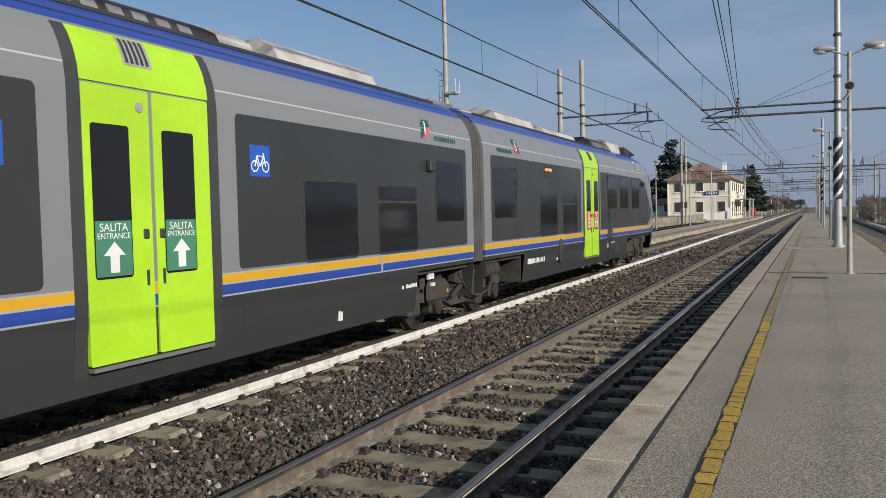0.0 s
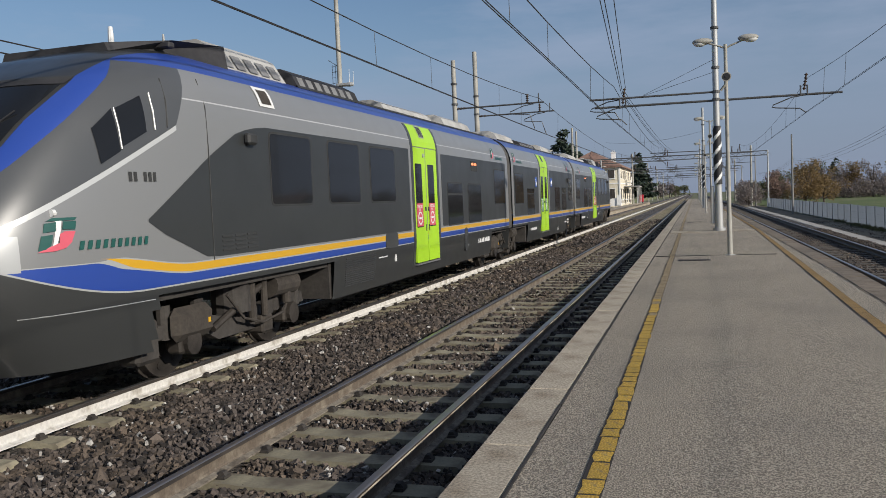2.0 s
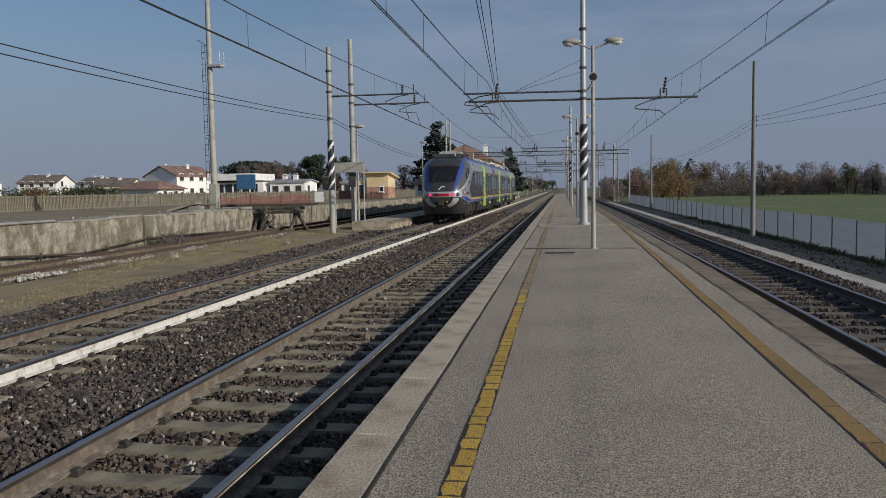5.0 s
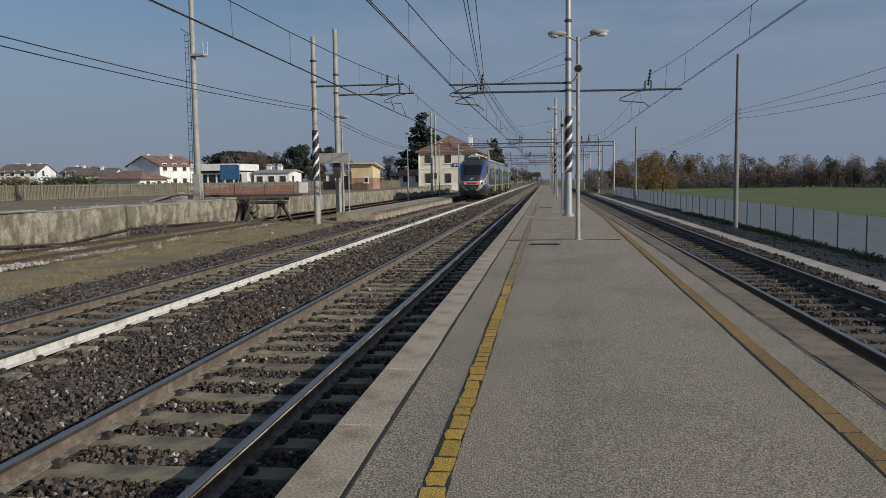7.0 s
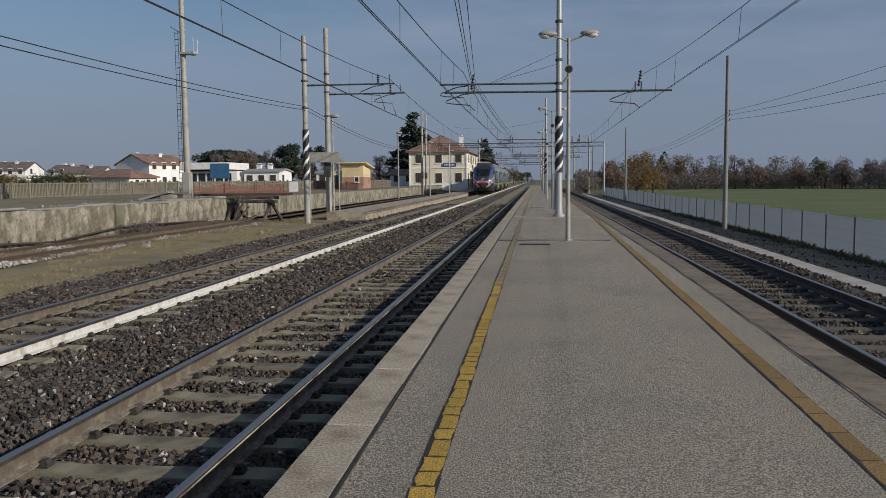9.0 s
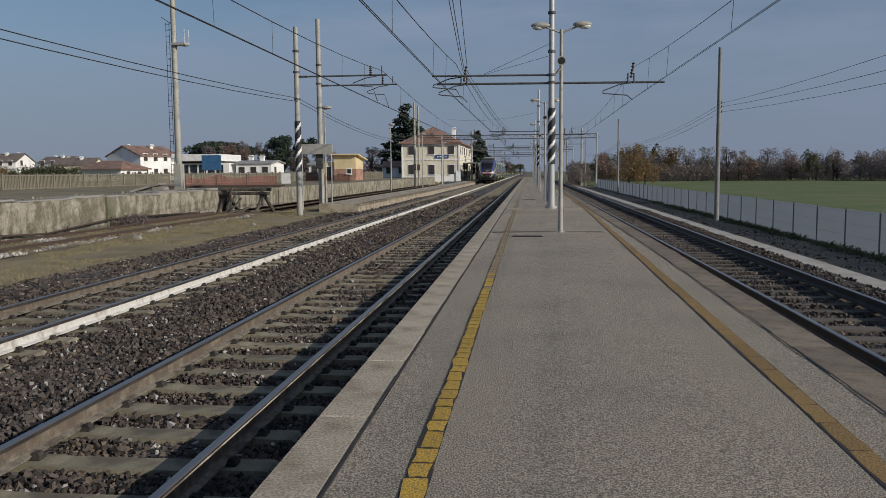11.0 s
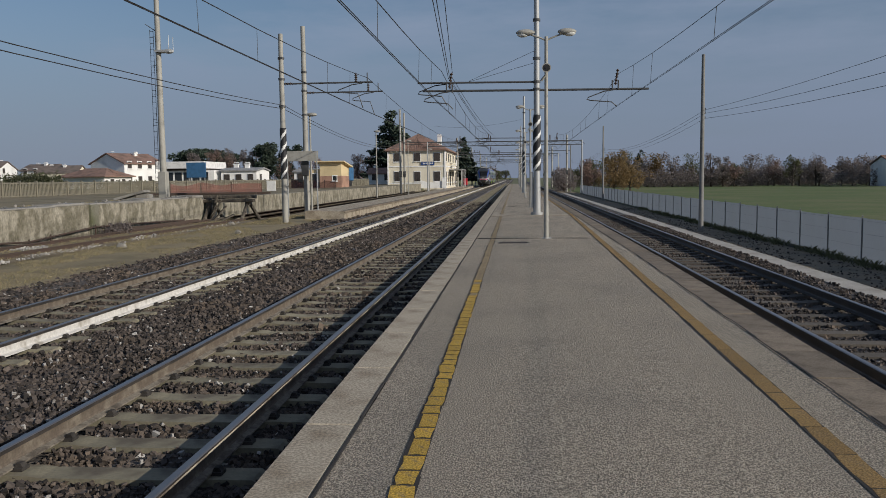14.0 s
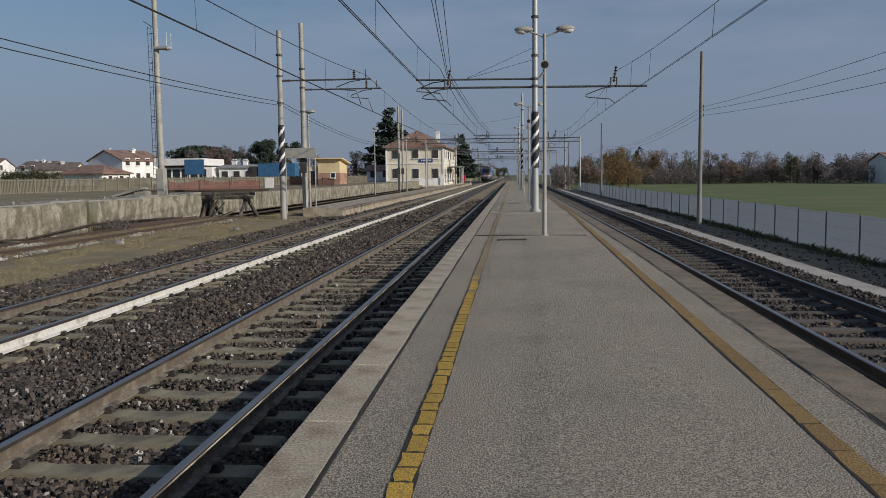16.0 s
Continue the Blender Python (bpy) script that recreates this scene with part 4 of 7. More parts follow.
def hip_roof(parent, x0, x1, y0, y1, z0, z1, over=0.6, ridge=0.35):
    x0, x1, y0, y1 = x0 - over, x1 + over, y0 - over, y1 + over
    b = B()
    xm = (x0 + x1) / 2
    r = (x1 - x0) * ridge
    b.add([(x0, y0, z0), (x1, y0, z0), (x1, y1, z0), (x0, y1, z0), (xm, y0 + r, z1), (xm, y1 - r, z1),
           (x0, y0, z0 - 0.18), (x1, y0, z0 - 0.18), (x1, y1, z0 - 0.18), (x0, y1, z0 - 0.18)],
          [(0, 1, 4), (1, 2, 5, 4), (2, 3, 5), (3, 0, 4, 5), (6, 7, 1, 0), (7, 8, 2, 1), (8, 9, 3, 2), (9, 6, 0, 3), (6, 9, 8, 7)])
    roof = part("roof", b, M["tiles"], parent, "brown clay tile roof")
    for k in range(26):
        u = (k + 0.5) / 26
        b = B()
        b.tube([(x0 + (x1 - x0) * u, y0 - 0.01, z0 + 0.03), (xm + (x0 + (x1 - x0) * u - xm) * 0.04, y0 + r * 0.96 * (1 - abs(2 * u - 1)) + r * 0.0, z0 + (z1 - z0) * 0.96 * (1 - abs(2 * u - 1)) + 0.03)], 0.06, 5)
        part("roof_tile", b, M["tiles"], roof)
    return roof


def chimney(parent, x, y, z, h):
    b = B()
    b.box(x - 0.35, x + 0.35, y - 0.35, y + 0.35, z, z + h)
    b.box(x - 0.45, x + 0.45, y - 0.45, y + 0.45, z + h, z + h + 0.14)
    b.box(x - 0.3, x + 0.3, y - 0.3, y + 0.3, z + h + 0.3, z + h + 0.4)
    part("chimney", b, M["plaster"], parent)


def station():
    s = thing("station_building", (0, 140, -0.05), "two-storey cream station with dark shutters and tiled hip roof", "building")
    x0, x1, d = -22.0, -12.1, 27.0
    b = B()
    b.box(x0, x1, 0, d, -0.3, 6.4)
    part("wall", b, M["cream"], s)
    for z in (0.75, 3.62, 6.25):
        b = B()
        b.box(x0 - 0.08, x1 + 0.08, -0.08, d + 0.08, z, z + 0.2)
        part("string_course", b, M["plaster"], s)
    for x in (x0, x1):
        b = B()
        b.box(x - 0.12, x + 0.12, -0.1, 0.35, -0.2, 6.25)
        part("corner_strip", b, M["plaster"], s)
    hip_roof(s, x0, x1, 0, d, 6.6, 9.5)
    for x in (-20.4, -16.9, -13.45):
        opening(s, "-y", x, 4.6, 1.05, 1.4, 0)
        opening(s, "-y", x, 1.15 if x > -20 else 1.2, 1.05, 1.65, 0)
    for k in range(6):
        opening(s, "+x", 3.0 + 4.2 * k, 4.6, 1.05, 1.4, x1)
        opening(s, "+x", 3.0 + 4.2 * k, 0.3, 1.2, 2.5, x1)
    b = B()
    b.box(-16.2, -13.9, -0.16, -0.09, 3.92, 4.52)
    sign = part("name_sign", b, M["blue_sign"], s, "blue station sign with pale unreadable lettering")
    b = B()
    for k in range(7):
        b.box(-15.9 + 0.26 * k, -15.74 + 0.26 * k, -0.17, -0.155, 4.1, 4.34)
    part("lettering", b, M["white"], sign)
    chimney(s, -13.8, 9, 7.3, 2.0)
    chimney(s, -17.6, 4, 7.4, 0.9)
    b = B()
    b.box(-12.0, -9.6, 8, 20, 3.1, 3.25)
    part("canopy", b, M["grey_roof"], s, "flat canopy over the platform side")
    for k in range(4):
        b = B()
        b.tube([(-9.8, 8.5 + 3.6 * k, 0), (-9.8, 8.5 + 3.6 * k, 3.1)], 0.07, 8)
        part("canopy_post", b, M["galv"], s)
    b = B()
    b.box(-12.0, -11.0, 12, 15, 3.9, 4.05)
    b.box(-11.06, -11.0, 12, 15, 4.05, 5.0)
    part("balcony", b, M["plaster"], s)


station()

s = thing("garden_wall", (-13.6, 134.0, -0.05), "low white rendered wall before the station", "wall")
b = B()
b.prism([(-2.0, 0), (1.9, 0), (1.9, 1.2), (0.8, 1.2), (0.4, 0.95), (-0.8, 0.95), (-2.0, 1.35)], -0.12, 0.12)
part("wall", b, M["plaster"], s)
b = B()
b.box(1.5, 2.2, -0.3, 0.5, 0, 1.75, ch=0.03)
part("pier", b, M["plaster"], s)
s = thing("fire_cabinet", (-9.9, 162.0, -0.08), "small red cabinet on a stand beside the station", "cabinet")
b = B()
b.box(-0.4, 0.4, -0.25, 0.25, 0.25, 1.65, ch=0.05)
part("body", b, M["red_paint"], s)
b = B()
b.box(-0.3, 0.3, -0.2, 0.2, 0, 0.3)
part("stand", b, M["arm"], s)


def gable_house(x, y, z, w, d, h, rise, wall, label, wins=4, turn=0, storeys=2, roof="tiles"):
    s = thing("house", (x, y, z), label, "house", "houses beyond the yard", "", turn)
    b = B()
    b.prism([(0, -0.5), (d, -0.5), (d, h), (d / 2, h + rise), (0, h)], 0, w, axis="x")
    part("wall", b, M[wall], s)
    b = B()
    o = 0.3
    k = rise / (d / 2)
    b.prism([(-o, h - o * k + 0.02), (d / 2, h + rise + 0.02), (d + o, h - o * k + 0.02), (d + o, h - o * k + 0.22), (d / 2, h + rise + 0.24), (-o, h - o * k + 0.22)], -o, w + o, axis="x")
    rf = part("roof", b, M[roof], s, "low tiled roof" if roof == "tiles" else "grey sheet roof")
    for i in range(wins):
        for st in range(storeys):
            opening(s, "-y", w * (i + 0.5) / wins, 0.9 + 2.8 * st, 0.95, 1.3, 0)
    for st in range(storeys):
        opening(s, "+x", d * 0.3, 0.9 + 2.8 * st, 0.95, 1.3, w)
    for i, u in enumerate((0.2, 0.6, 0.8)[: max(1, wins - 1)]):
        chimney(s, w * u, d * (0.4 if i % 2 else 0.6), h + rise * 0.6, 0.9)
    return s


gable_house(-73.7, 148, 0.45, 10, 9, 4.6, 1.9, "plaster", "white two-storey house with several chimneys", 4, 69)


def annexe():
    s = thing("house", (-72.5, 138, 0.45), "low white annexe with a hipped tiled roof", "house", "houses beyond the yard", "", 78)
    b = B()
    b.box(0, 7.2, 0, 9.2, -0.5, 2.2)
    part("wall", b, M["plaster"], s)
    hip_roof(s, 0, 7.2, 0, 9.2, 2.2, 3.7)
    for k in range(2):
        opening(s, "-y", 2.0 + 3.0 * k, 0.5, 0.9, 1.2, 0)


annexe()
gable_house(-139.5, 192, 0.4, 10.5, 9, 4.6, 2.0, "plaster", "white house with a low brown roof", 4, 4, 2, "brown_roof")
gable_house(-146.0, 188, 0.4, 5.5, 8, 4.9, 2.0, "plaster", "narrow pale house with a steep gable", 2, 80, 2, "grey_roof")
gable_house(-121.0, 196, 0.4, 10.0, 8, 3.6, 1.8, "cream", "low pale house behind the hedge", 3, 8, 1, "brown_roof")
gable_house(-131.5, 206, 0.4, 9.0, 8, 4.4, 1.6, "plaster", "white house behind other roofs", 3, -6, 2, "brown_roof")
gable_house(-143, 225, 0.4, 11, 10, 4.4, 1.6, "plaster", "white house among dark hedges", 3, 18, 2, "brown_roof")
gable_house(-127, 240, 0.4, 13, 10, 4.2, 1.8, "cream", "pale house with a brown tiled roof", 4, 12, 2, "brown_roof")
gable_house(-118, 260, 0.4, 16, 11, 5.4, 1.8, "plaster", "pale house far behind the yard", 4)
gable_house(-99.4, 130, 0.45, 10, 9, 4.1, 1.8, "plaster", "white gabled house beyond the yard fence", 3, 129)
gable_house(-96.3, 127, 0.45, 6, 5.0, 2.2, 0.9, "plaster", "low white outhouse of the gabled house", 2, 129, 1)
gable_house(-29.2, 160, 0.4, 5.0, 5, 2.2, 1.0, "plaster", "small white hut with a red roof", 2, 0, 1)
gable_house(71.0, 160, -1.0, 12, 10, 4.2, 1.6, "plaster", "grey-white farmhouse at the field's edge", 3)
# two-tone hut with a sloping roof
s = thing("house", (-25.6, 105, 0.45), "small yellow and brick-red railway hut with sloping roof", "house", "houses beyond the yard")
b = B()
b.box(0, 2.9, 0, 5, -0.3, 1.6)
part("wall", b, M["terracotta"], s, "brick-red lower wall")
b = B()
b.prism([(0.02, 1.6), (4.98, 1.6), (4.98, 2.8), (0.02, 3.35)], 0.02, 2.88, axis="x")
part("wall", b, M["tan_wall"], s, "yellow upper wall")
b = B()
b.prism([(-0.6, 3.42), (5.4, 2.75), (5.4, 2.9), (-0.6, 3.57)], -0.5, 3.4, axis="x")
part("roof", b, M["tan_wall"], s)
opening(s, "-y", 2.0, 1.0, 0.5, 0.6, 0, False)
b = B()
b.box(-1.6, 0.0, 0.5, 4, -0.3, 2.5)
part("porch", b, M["tan_wall"], s)
opening(s, "-y", -0.8, 0.1, 0.8, 1.8, 0.5, False)
# modern low building with a blue hoarding
s = thing("workshop", (-58.0, 130, 0.45), "low modern white workshop with glazed front", "building")
b = B()
b.box(0, 8.6, 0, 9, -0.3, 2.9)
part("wall", b, M["plaster"], s)
b = B()
b.box(-0.8, 7.4, -1.2, 9, 3.2, 4.35, ch=0.05)
part("fascia", b, M["white"], s, "broad white roof fascia")
b = B()
b.box(-0.4, 7.0, -0.3, 8, 2.9, 3.2)
part("soffit", b, M["shutter"], s)
for k in range(5):
    opening(s, "-y", 1.0 + 1.5 * k, 0.9, 1.2, 1.7, 0, False)
s = thing("hoarding", (-50.8, 126, 0.45), "square blue hoarding on two posts", "sign")
b = B()
b.box(-1.6, 1.6, -0.1, 0.1, 1.7, 4.1, ch=0.02)
part("board", b, M["blue_shed"], s)
for x in (-1.3, 1.3):
    b = B()
    b.tube([(x, 0.15, 0), (x, 0.15, 3.9)], 0.07, 8)
    part("post", b, M["galv"], s)
gable_house(-48.6, 131, 0.45, 6.0, 7, 2.7, 0.4, "plaster", "low shed with a grey roof and dark front", 3, 0, 1, "grey_roof")
gable_house(-36.5, 132, 0.45, 4.2, 6, 2.4, 0.4, "plaster", "small white shed behind the netting", 2, 0, 1, "grey_roof")
s = thing("notice_panel", (-23.9, 78, 0.55), "small white panel on the yard fence", "sign")
b = B()
b.box(-0.45, 0.45, -0.04, 0.04, -0.02, 1.0, ch=0.01)
part("panel", b, M["white"], s)


# ---- trees ----
def crown_mesh(name, blobs, n, size, m, seed, flat=0.5):
    """Many small leaf or twig clumps spread through uneven lobes."""
    rng = np.random.default_rng(seed)
    w = np.array([bl[3] * bl[4] * bl[5] for bl in blobs])
    pick = rng.choice(len(blobs), n, p=w / w.sum())
    c = np.array(blobs)[pick]
    d = rng.normal(size=(n, 3))
    d /= np.linalg.norm(d, axis=1)[:, None]
    r = rng.uniform(0.25, 1.0, n) ** 0.6 * rng.uniform(0.85, 1.18, n)
    p = c[:, :3] + d * r[:, None] * c[:, 3:]
    a, e = rng.normal(size=(n, 3)), rng.normal(size=(n, 3))
    a[:, 2] *= flat
    a /= np.linalg.norm(a, axis=1)[:, None]
    e = np.cross(a, e)
    e /= np.linalg.norm(e, axis=1)[:, None]
    s = size * rng.uniform(0.5, 1.4, n)[:, None]
    v = np.stack([p - a * s, p + e * s * 0.45, p + a * s, p - e * s * 0.4 + a * s * 0.2], 1).reshape(-1, 3)
    me = bpy.data.meshes.new(name)
    me.from_pydata(v.tolist(), [], [(4 * i, 4 * i + 1, 4 * i + 2, 4 * i + 3) for i in range(n)])
    me.materials.append(m)
    return me


def tree(kind, at, h, spread, m, label, seed, n=1400, size=0.28):
    """Trunk, limbs and a crown of clumps; bare kinds show more limb and thin twigs."""
    rnd = random.Random(seed)
    t = thing("tree", at, label, "tree", "trees round the line")
    b = B()
    lean = rnd.uniform(-0.04, 0.04)
    b.tube([(0, 0, -0.4), (lean * h * 0.3, 0, h * 0.3), (lean * h, 0.02 * h, h * 0.85)], 0.03 * h, 7, 0, 0.006 * h)
    part("trunk", b, M["bark"], t)
    blobs, b = [], B()
    if kind == "conifer":
        for k in range(9):
            f = k / 8
            z, q = h * (0.14 + 0.82 * f), spread * (1.05 - 0.85 * f)
            for j in range(6):
                a = rnd.uniform(0, 6.28)
                rr = q * rnd.uniform(0.35, 0.75)
                blobs.append((rr * math.cos(a), rr * math.sin(a), z + rnd.uniform(-0.3, 0.3), q * 0.45, q * 0.45, h * 0.05))
                b.tube([(0, 0, z - 0.3), (rr * math.cos(a), rr * math.sin(a), z)], 0.006 * h, 5, 0, 0.002 * h)
    elif kind == "umbrella":
        for k in range(16):
            a, rr = rnd.uniform(0, 6.28), spread * rnd.uniform(0, 0.8)
            z = h * (0.86 - 0.2 * (rr / spread) ** 2)
            blobs.append((rr * math.cos(a), rr * math.sin(a), z, spread * 0.34, spread * 0.34, h * 0.12))
            b.tube([(0, 0, h * 0.45), (rr * math.cos(a) * 0.6, rr * math.sin(a) * 0.6, z - h * 0.12)], 0.012 * h, 5, 0, 0.004 * h)
    else:
        for k in range(22):
            a, f = rnd.uniform(0, 6.28), rnd.uniform(0.25, 0.95)
            rr = spread * rnd.uniform(0.2, 0.85) * (1.25 - 0.6 * f)
            p = (rr * math.cos(a), rr * math.sin(a), h * f)
            q = rnd.uniform(0.55, 1.0) * spread * 0.34
            blobs.append((*p, q, q, q * 1.15))
            b.tube([(0, 0, h * f * 0.45), (p[0] * 0.5, p[1] * 0.5, h * f * 0.72), (p[0] * 1.05, p[1] * 1.05, h * f + q * 0.7)], 0.011 * h, 5, 0, 0.002 * h)
    part("branch_work", b, M["bark"], t)
    part("crown", crown_mesh("crown", blobs, n, size, m, seed), None, t)
    return t


tree("conifer", (-26.8, 176, 0), 16.2, 6.8, M["pine"], "tall dark cedar behind the station", 1, 10000, 0.5)
tree("conifer", (-12.4, 192, 0), 11.0, 4.6, M["pine"], "dark conifer beyond the station", 2, 5500, 0.42)
tree("conifer", (33.4, 222, -1), 9.6, 3.6, M["pine"], "dark cedar above the bare trees", 3, 1800, 0.36)
for k, (x, y, h, q) in enumerate(((-84, 205, 7.4, 7), (-79, 200, 9.6, 8), (-73, 204, 8.3, 6), (-92, 214, 6.6, 6))):
    tree("umbrella", (x, y, 0.4), h, q, M["pine"], "broad dark umbrella pine", 10 + k, 5000, 0.36)
tree("bare", (-56.5, 180, 0.4), 9.6, 4.0, M["pine"], "tall dark pine with dense crown", 15, 6000, 0.32)
tree("bare", (-52.5, 186, 0.4), 8.8, 3.8, M["pine"], "tall dark pine with dense crown", 16, 5000, 0.32)
for k, x in enumerate((-72, -69, -66.5, -64, -61.5, -60)):
    tree("bare", (x, 178 + 3 * (k % 3), 0.4), 7.6 + 0.5 * (k % 3), 2.6, M["twig_red" if k % 2 else "twig_brown"], "bare reddish winter tree", 20 + k, 2000, 0.15)
for k, x in enumerate((-50, -47.5, -44, -35, -31.5)):
    tree("bare", (x, 175 + 4 * (k % 2), 0.4), 6.2 + 0.6 * (k % 2), 2.8, M["twig_red"], "bare reddish winter tree", 30 + k, 1800, 0.15)
tree("bare", (15.6, 130, -1), 6.3, 3.4, M["leaf_gold"], "golden-leaved tree behind the fence", 40, 3600, 0.17)
tree("bare", (18.6, 134, -1), 5.2, 3.0, M["leaf_gold"], "golden-leaved tree behind the fence", 41, 2400, 0.18)
tree("bare", (12.4, 138, -1), 5.4, 2.8, M["twig_red"], "russet tree behind the fence", 42, 1800, 0.2)
tree("bare", (31.0, 190, -1), 7.4, 4.2, M["leaf_gold"], "yellowing tree in the hedge", 43, 1800, 0.25)
rw = random.Random(9)
for k in range(44):
    u = k / 43
    x, y = 14 + 92 * u + rw.uniform(-1.2, 1.2), 192 - 26 * u + rw.uniform(-4, 8)
    h = rw.uniform(4.6, 6.6) + (1.6 if rw.random() < 0.2 else 0)
    tree("bare", (x, y, -1), h, rw.uniform(2.2, 3.6), M[rw.choice(("twig_brown", "twig_brown", "twig_red", "leaf_olive"))],
         "leafless brown tree along the field's far edge", 100 + k, 1500, 0.17)
for k in range(9):
    tree("bare", (6.9 + 0.55 * k + rw.uniform(-0.4, 0.4), 122 + 7 * k, -0.9), rw.uniform(3.0, 4.6), 2.2, M[rw.choice(("leaf_olive", "twig_brown", "twig_red"))],
         "shrubby tree beside the side track", 200 + k, 1500, 0.13)
for k in range(12):
    tree("bare", (-14.5 + 0.9 * k + rw.uniform(-1, 1) - (6 if k % 2 else 0), 330 + 14 * k, -0.5), rw.uniform(5, 8), 3.2, M[rw.choice(("leaf_olive", "twig_brown"))],
         "hazy tree far along the line", 220 + k, 500, 0.4)


def hedge(x0, x1, y, z, h, m, seed, label, n=2600, size=0.3):
    rnd = random.Random(seed)
    blobs = [(x0 + (x1 - x0) * k / 40, y + rnd.uniform(-0.8, 0.8), z + h * 0.45, (x1 - x0) / 45, 1.2, h * rnd.uniform(0.4, 0.6)) for k in range(41)]
    tagged(new("hedge", crown_mesh("hedge", blobs, n, size, m, seed)), label, "hedge", "", "stuff")


hedge(26, 112, 186, -1, 2.6, M["twig_brown"], 1, "low brown scrub along the field's edge", 12000, 0.24)
hedge(10, 60, 205, -1, 4.2, M["twig_brown"], 6, "brown thicket behind the field", 10000, 0.26)
hedge(50, 130, 196, -1, 4.4, M["twig_brown"], 7, "brown thicket behind the field", 11000, 0.26)
hedge(16, 66, 181, -1, 4.2, M["twig_brown"], 27, "tangled brown undergrowth under the trees", 9000, 0.2)
hedge(62, 116, 168, -1, 3.9, M["twig_brown"], 28, "tangled brown undergrowth under the trees", 9000, 0.2)
hedge(24, 118, 201, -1, 5.4, M["twig_brown"], 26, "grey-brown wood beyond the field", 15000, 0.3)
hedge(-175, -112, 186, 0.4, 3.8, M["leaf_olive"], 2, "dark green hedge by the houses", 5000, 0.3)
hedge(-86, -76.5, 131, 0.4, 3.0, M["leaf_olive"], 8, "dark green hedge beyond the yard fence", 4000, 0.2)
hedge(-98, -86, 131, 0.4, 2.0, M["leaf_olive"], 18, "low green hedge beyond the yard fence", 3000, 0.2)
hedge(-92.5, -88, 129, 0.4, 3.0, M["leaf_gold"], 19, "yellowing bush beyond the yard fence", 1500, 0.2)
hedge(-105, -101.5, 124, 0.4, 3.4, M["leaf_olive"], 20, "round green bush by the white house", 1500, 0.2)
hedge(-66, -58, 125, 0.4, 1.5, M["leaf_olive"], 9, "dark green bushes beyond the yard fence", 1200, 0.2)
hedge(-112, -86, 180, 0.4, 2.2, M["leaf_olive"], 3, "dark green hedge by the houses", 2200, 0.3)
hedge(-60, -46, 150, 0.4, 1.6, M["leaf_olive"], 4, "low green bushes behind the yard", 1200, 0.25)
hedge(-60, -30, 210, 0.4, 4.0, M["twig_red"], 5, "bare reddish thicket behind the yard", 3000, 0.36)

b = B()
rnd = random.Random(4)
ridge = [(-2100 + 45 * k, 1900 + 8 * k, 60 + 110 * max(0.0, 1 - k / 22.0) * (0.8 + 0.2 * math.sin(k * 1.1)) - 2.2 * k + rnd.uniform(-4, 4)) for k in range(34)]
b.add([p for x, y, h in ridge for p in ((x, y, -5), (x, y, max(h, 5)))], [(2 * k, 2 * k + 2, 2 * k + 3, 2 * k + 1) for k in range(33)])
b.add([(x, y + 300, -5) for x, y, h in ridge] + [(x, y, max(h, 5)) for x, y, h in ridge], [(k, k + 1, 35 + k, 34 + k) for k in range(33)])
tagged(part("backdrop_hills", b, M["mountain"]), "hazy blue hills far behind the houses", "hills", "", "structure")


# ---- lorry on the road behind the yard ----
lorry = thing("box_lorry", (-20, 118, 0.45), "blue box lorry with a dark cab passing behind the yard", "lorry")
b = B()
b.box(0.0, 5.6, -1.15, 1.15, 0.95, 3.15, ch=0.04)
part("cargo_box", b, M["blue_shed"], lorry, "bright blue cargo box")
b = B()
b.prism([(-1.9, 0.6), (-0.1, 0.6), (-0.1, 2.75), (-1.3, 2.75), (-1.85, 1.75)], -1.05, 1.05)
part("cab", b, M["shutter"], lorry)
b = B()
b.prism([(-1.75, 1.8), (-0.9, 1.8), (-0.9, 2.5), (-1.35, 2.5)], -1.07, 1.07)
part("cab_window", b, M["window"], lorry)
b = B()
b.box(-0.2, 5.6, -0.9, 0.9, 0.6, 0.95)
part("chassis", b, M["arm"], lorry)
for x in (-1.2, 3.6, 4.7):
    for y in (-0.95, 0.95):
        b = B()
        b.tube([(x, y - 0.14, 0.46), (x, y + 0.14, 0.46)], 0.46, 16)
        part("wheel", b, M["black"], lorry)


# ---- tracks ----
def rail_mesh(name, y0, y1, side, head, paint=None, worn=False):
    """A flat-bottomed rail; the running surface is bright."""
    prof = [(-0.07, -0.165), (0.07, -0.165), (0.07, -0.152), (0.02, -0.135), (0.01, -0.12), (0.01, -0.05), (0.036, -0.038), (0.0362, -0.022), (0.036, -0.008),
            (0.026, 0.0), (-0.026, 0.0), (-0.036, -0.008), (-0.036, -0.038), (-0.01, -0.05), (-0.01, -0.12), (-0.02, -0.135), (-0.07, -0.152)]
    b = B()
    n = len(prof)
    ys = [y0, -5, 10, 30, 60, 120, y1]
    b.v = [(x, y, z) for y in ys for x, z in prof]
    for j in range(len(ys) - 1):
        for i in range(n):
            b.f.append((j * n + i, j * n + (i + 1) % n, (j + 1) * n + (i + 1) % n, (j + 1) * n + i))
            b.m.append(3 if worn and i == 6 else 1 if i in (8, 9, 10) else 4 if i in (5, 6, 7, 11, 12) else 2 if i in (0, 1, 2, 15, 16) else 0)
    return b, [M[paint] if paint else M["rail_side"], M["rail_head"], M["rail_white"] if paint else M["rail_foot"], M["rail_worn_lit"], M["rail_dark"]]


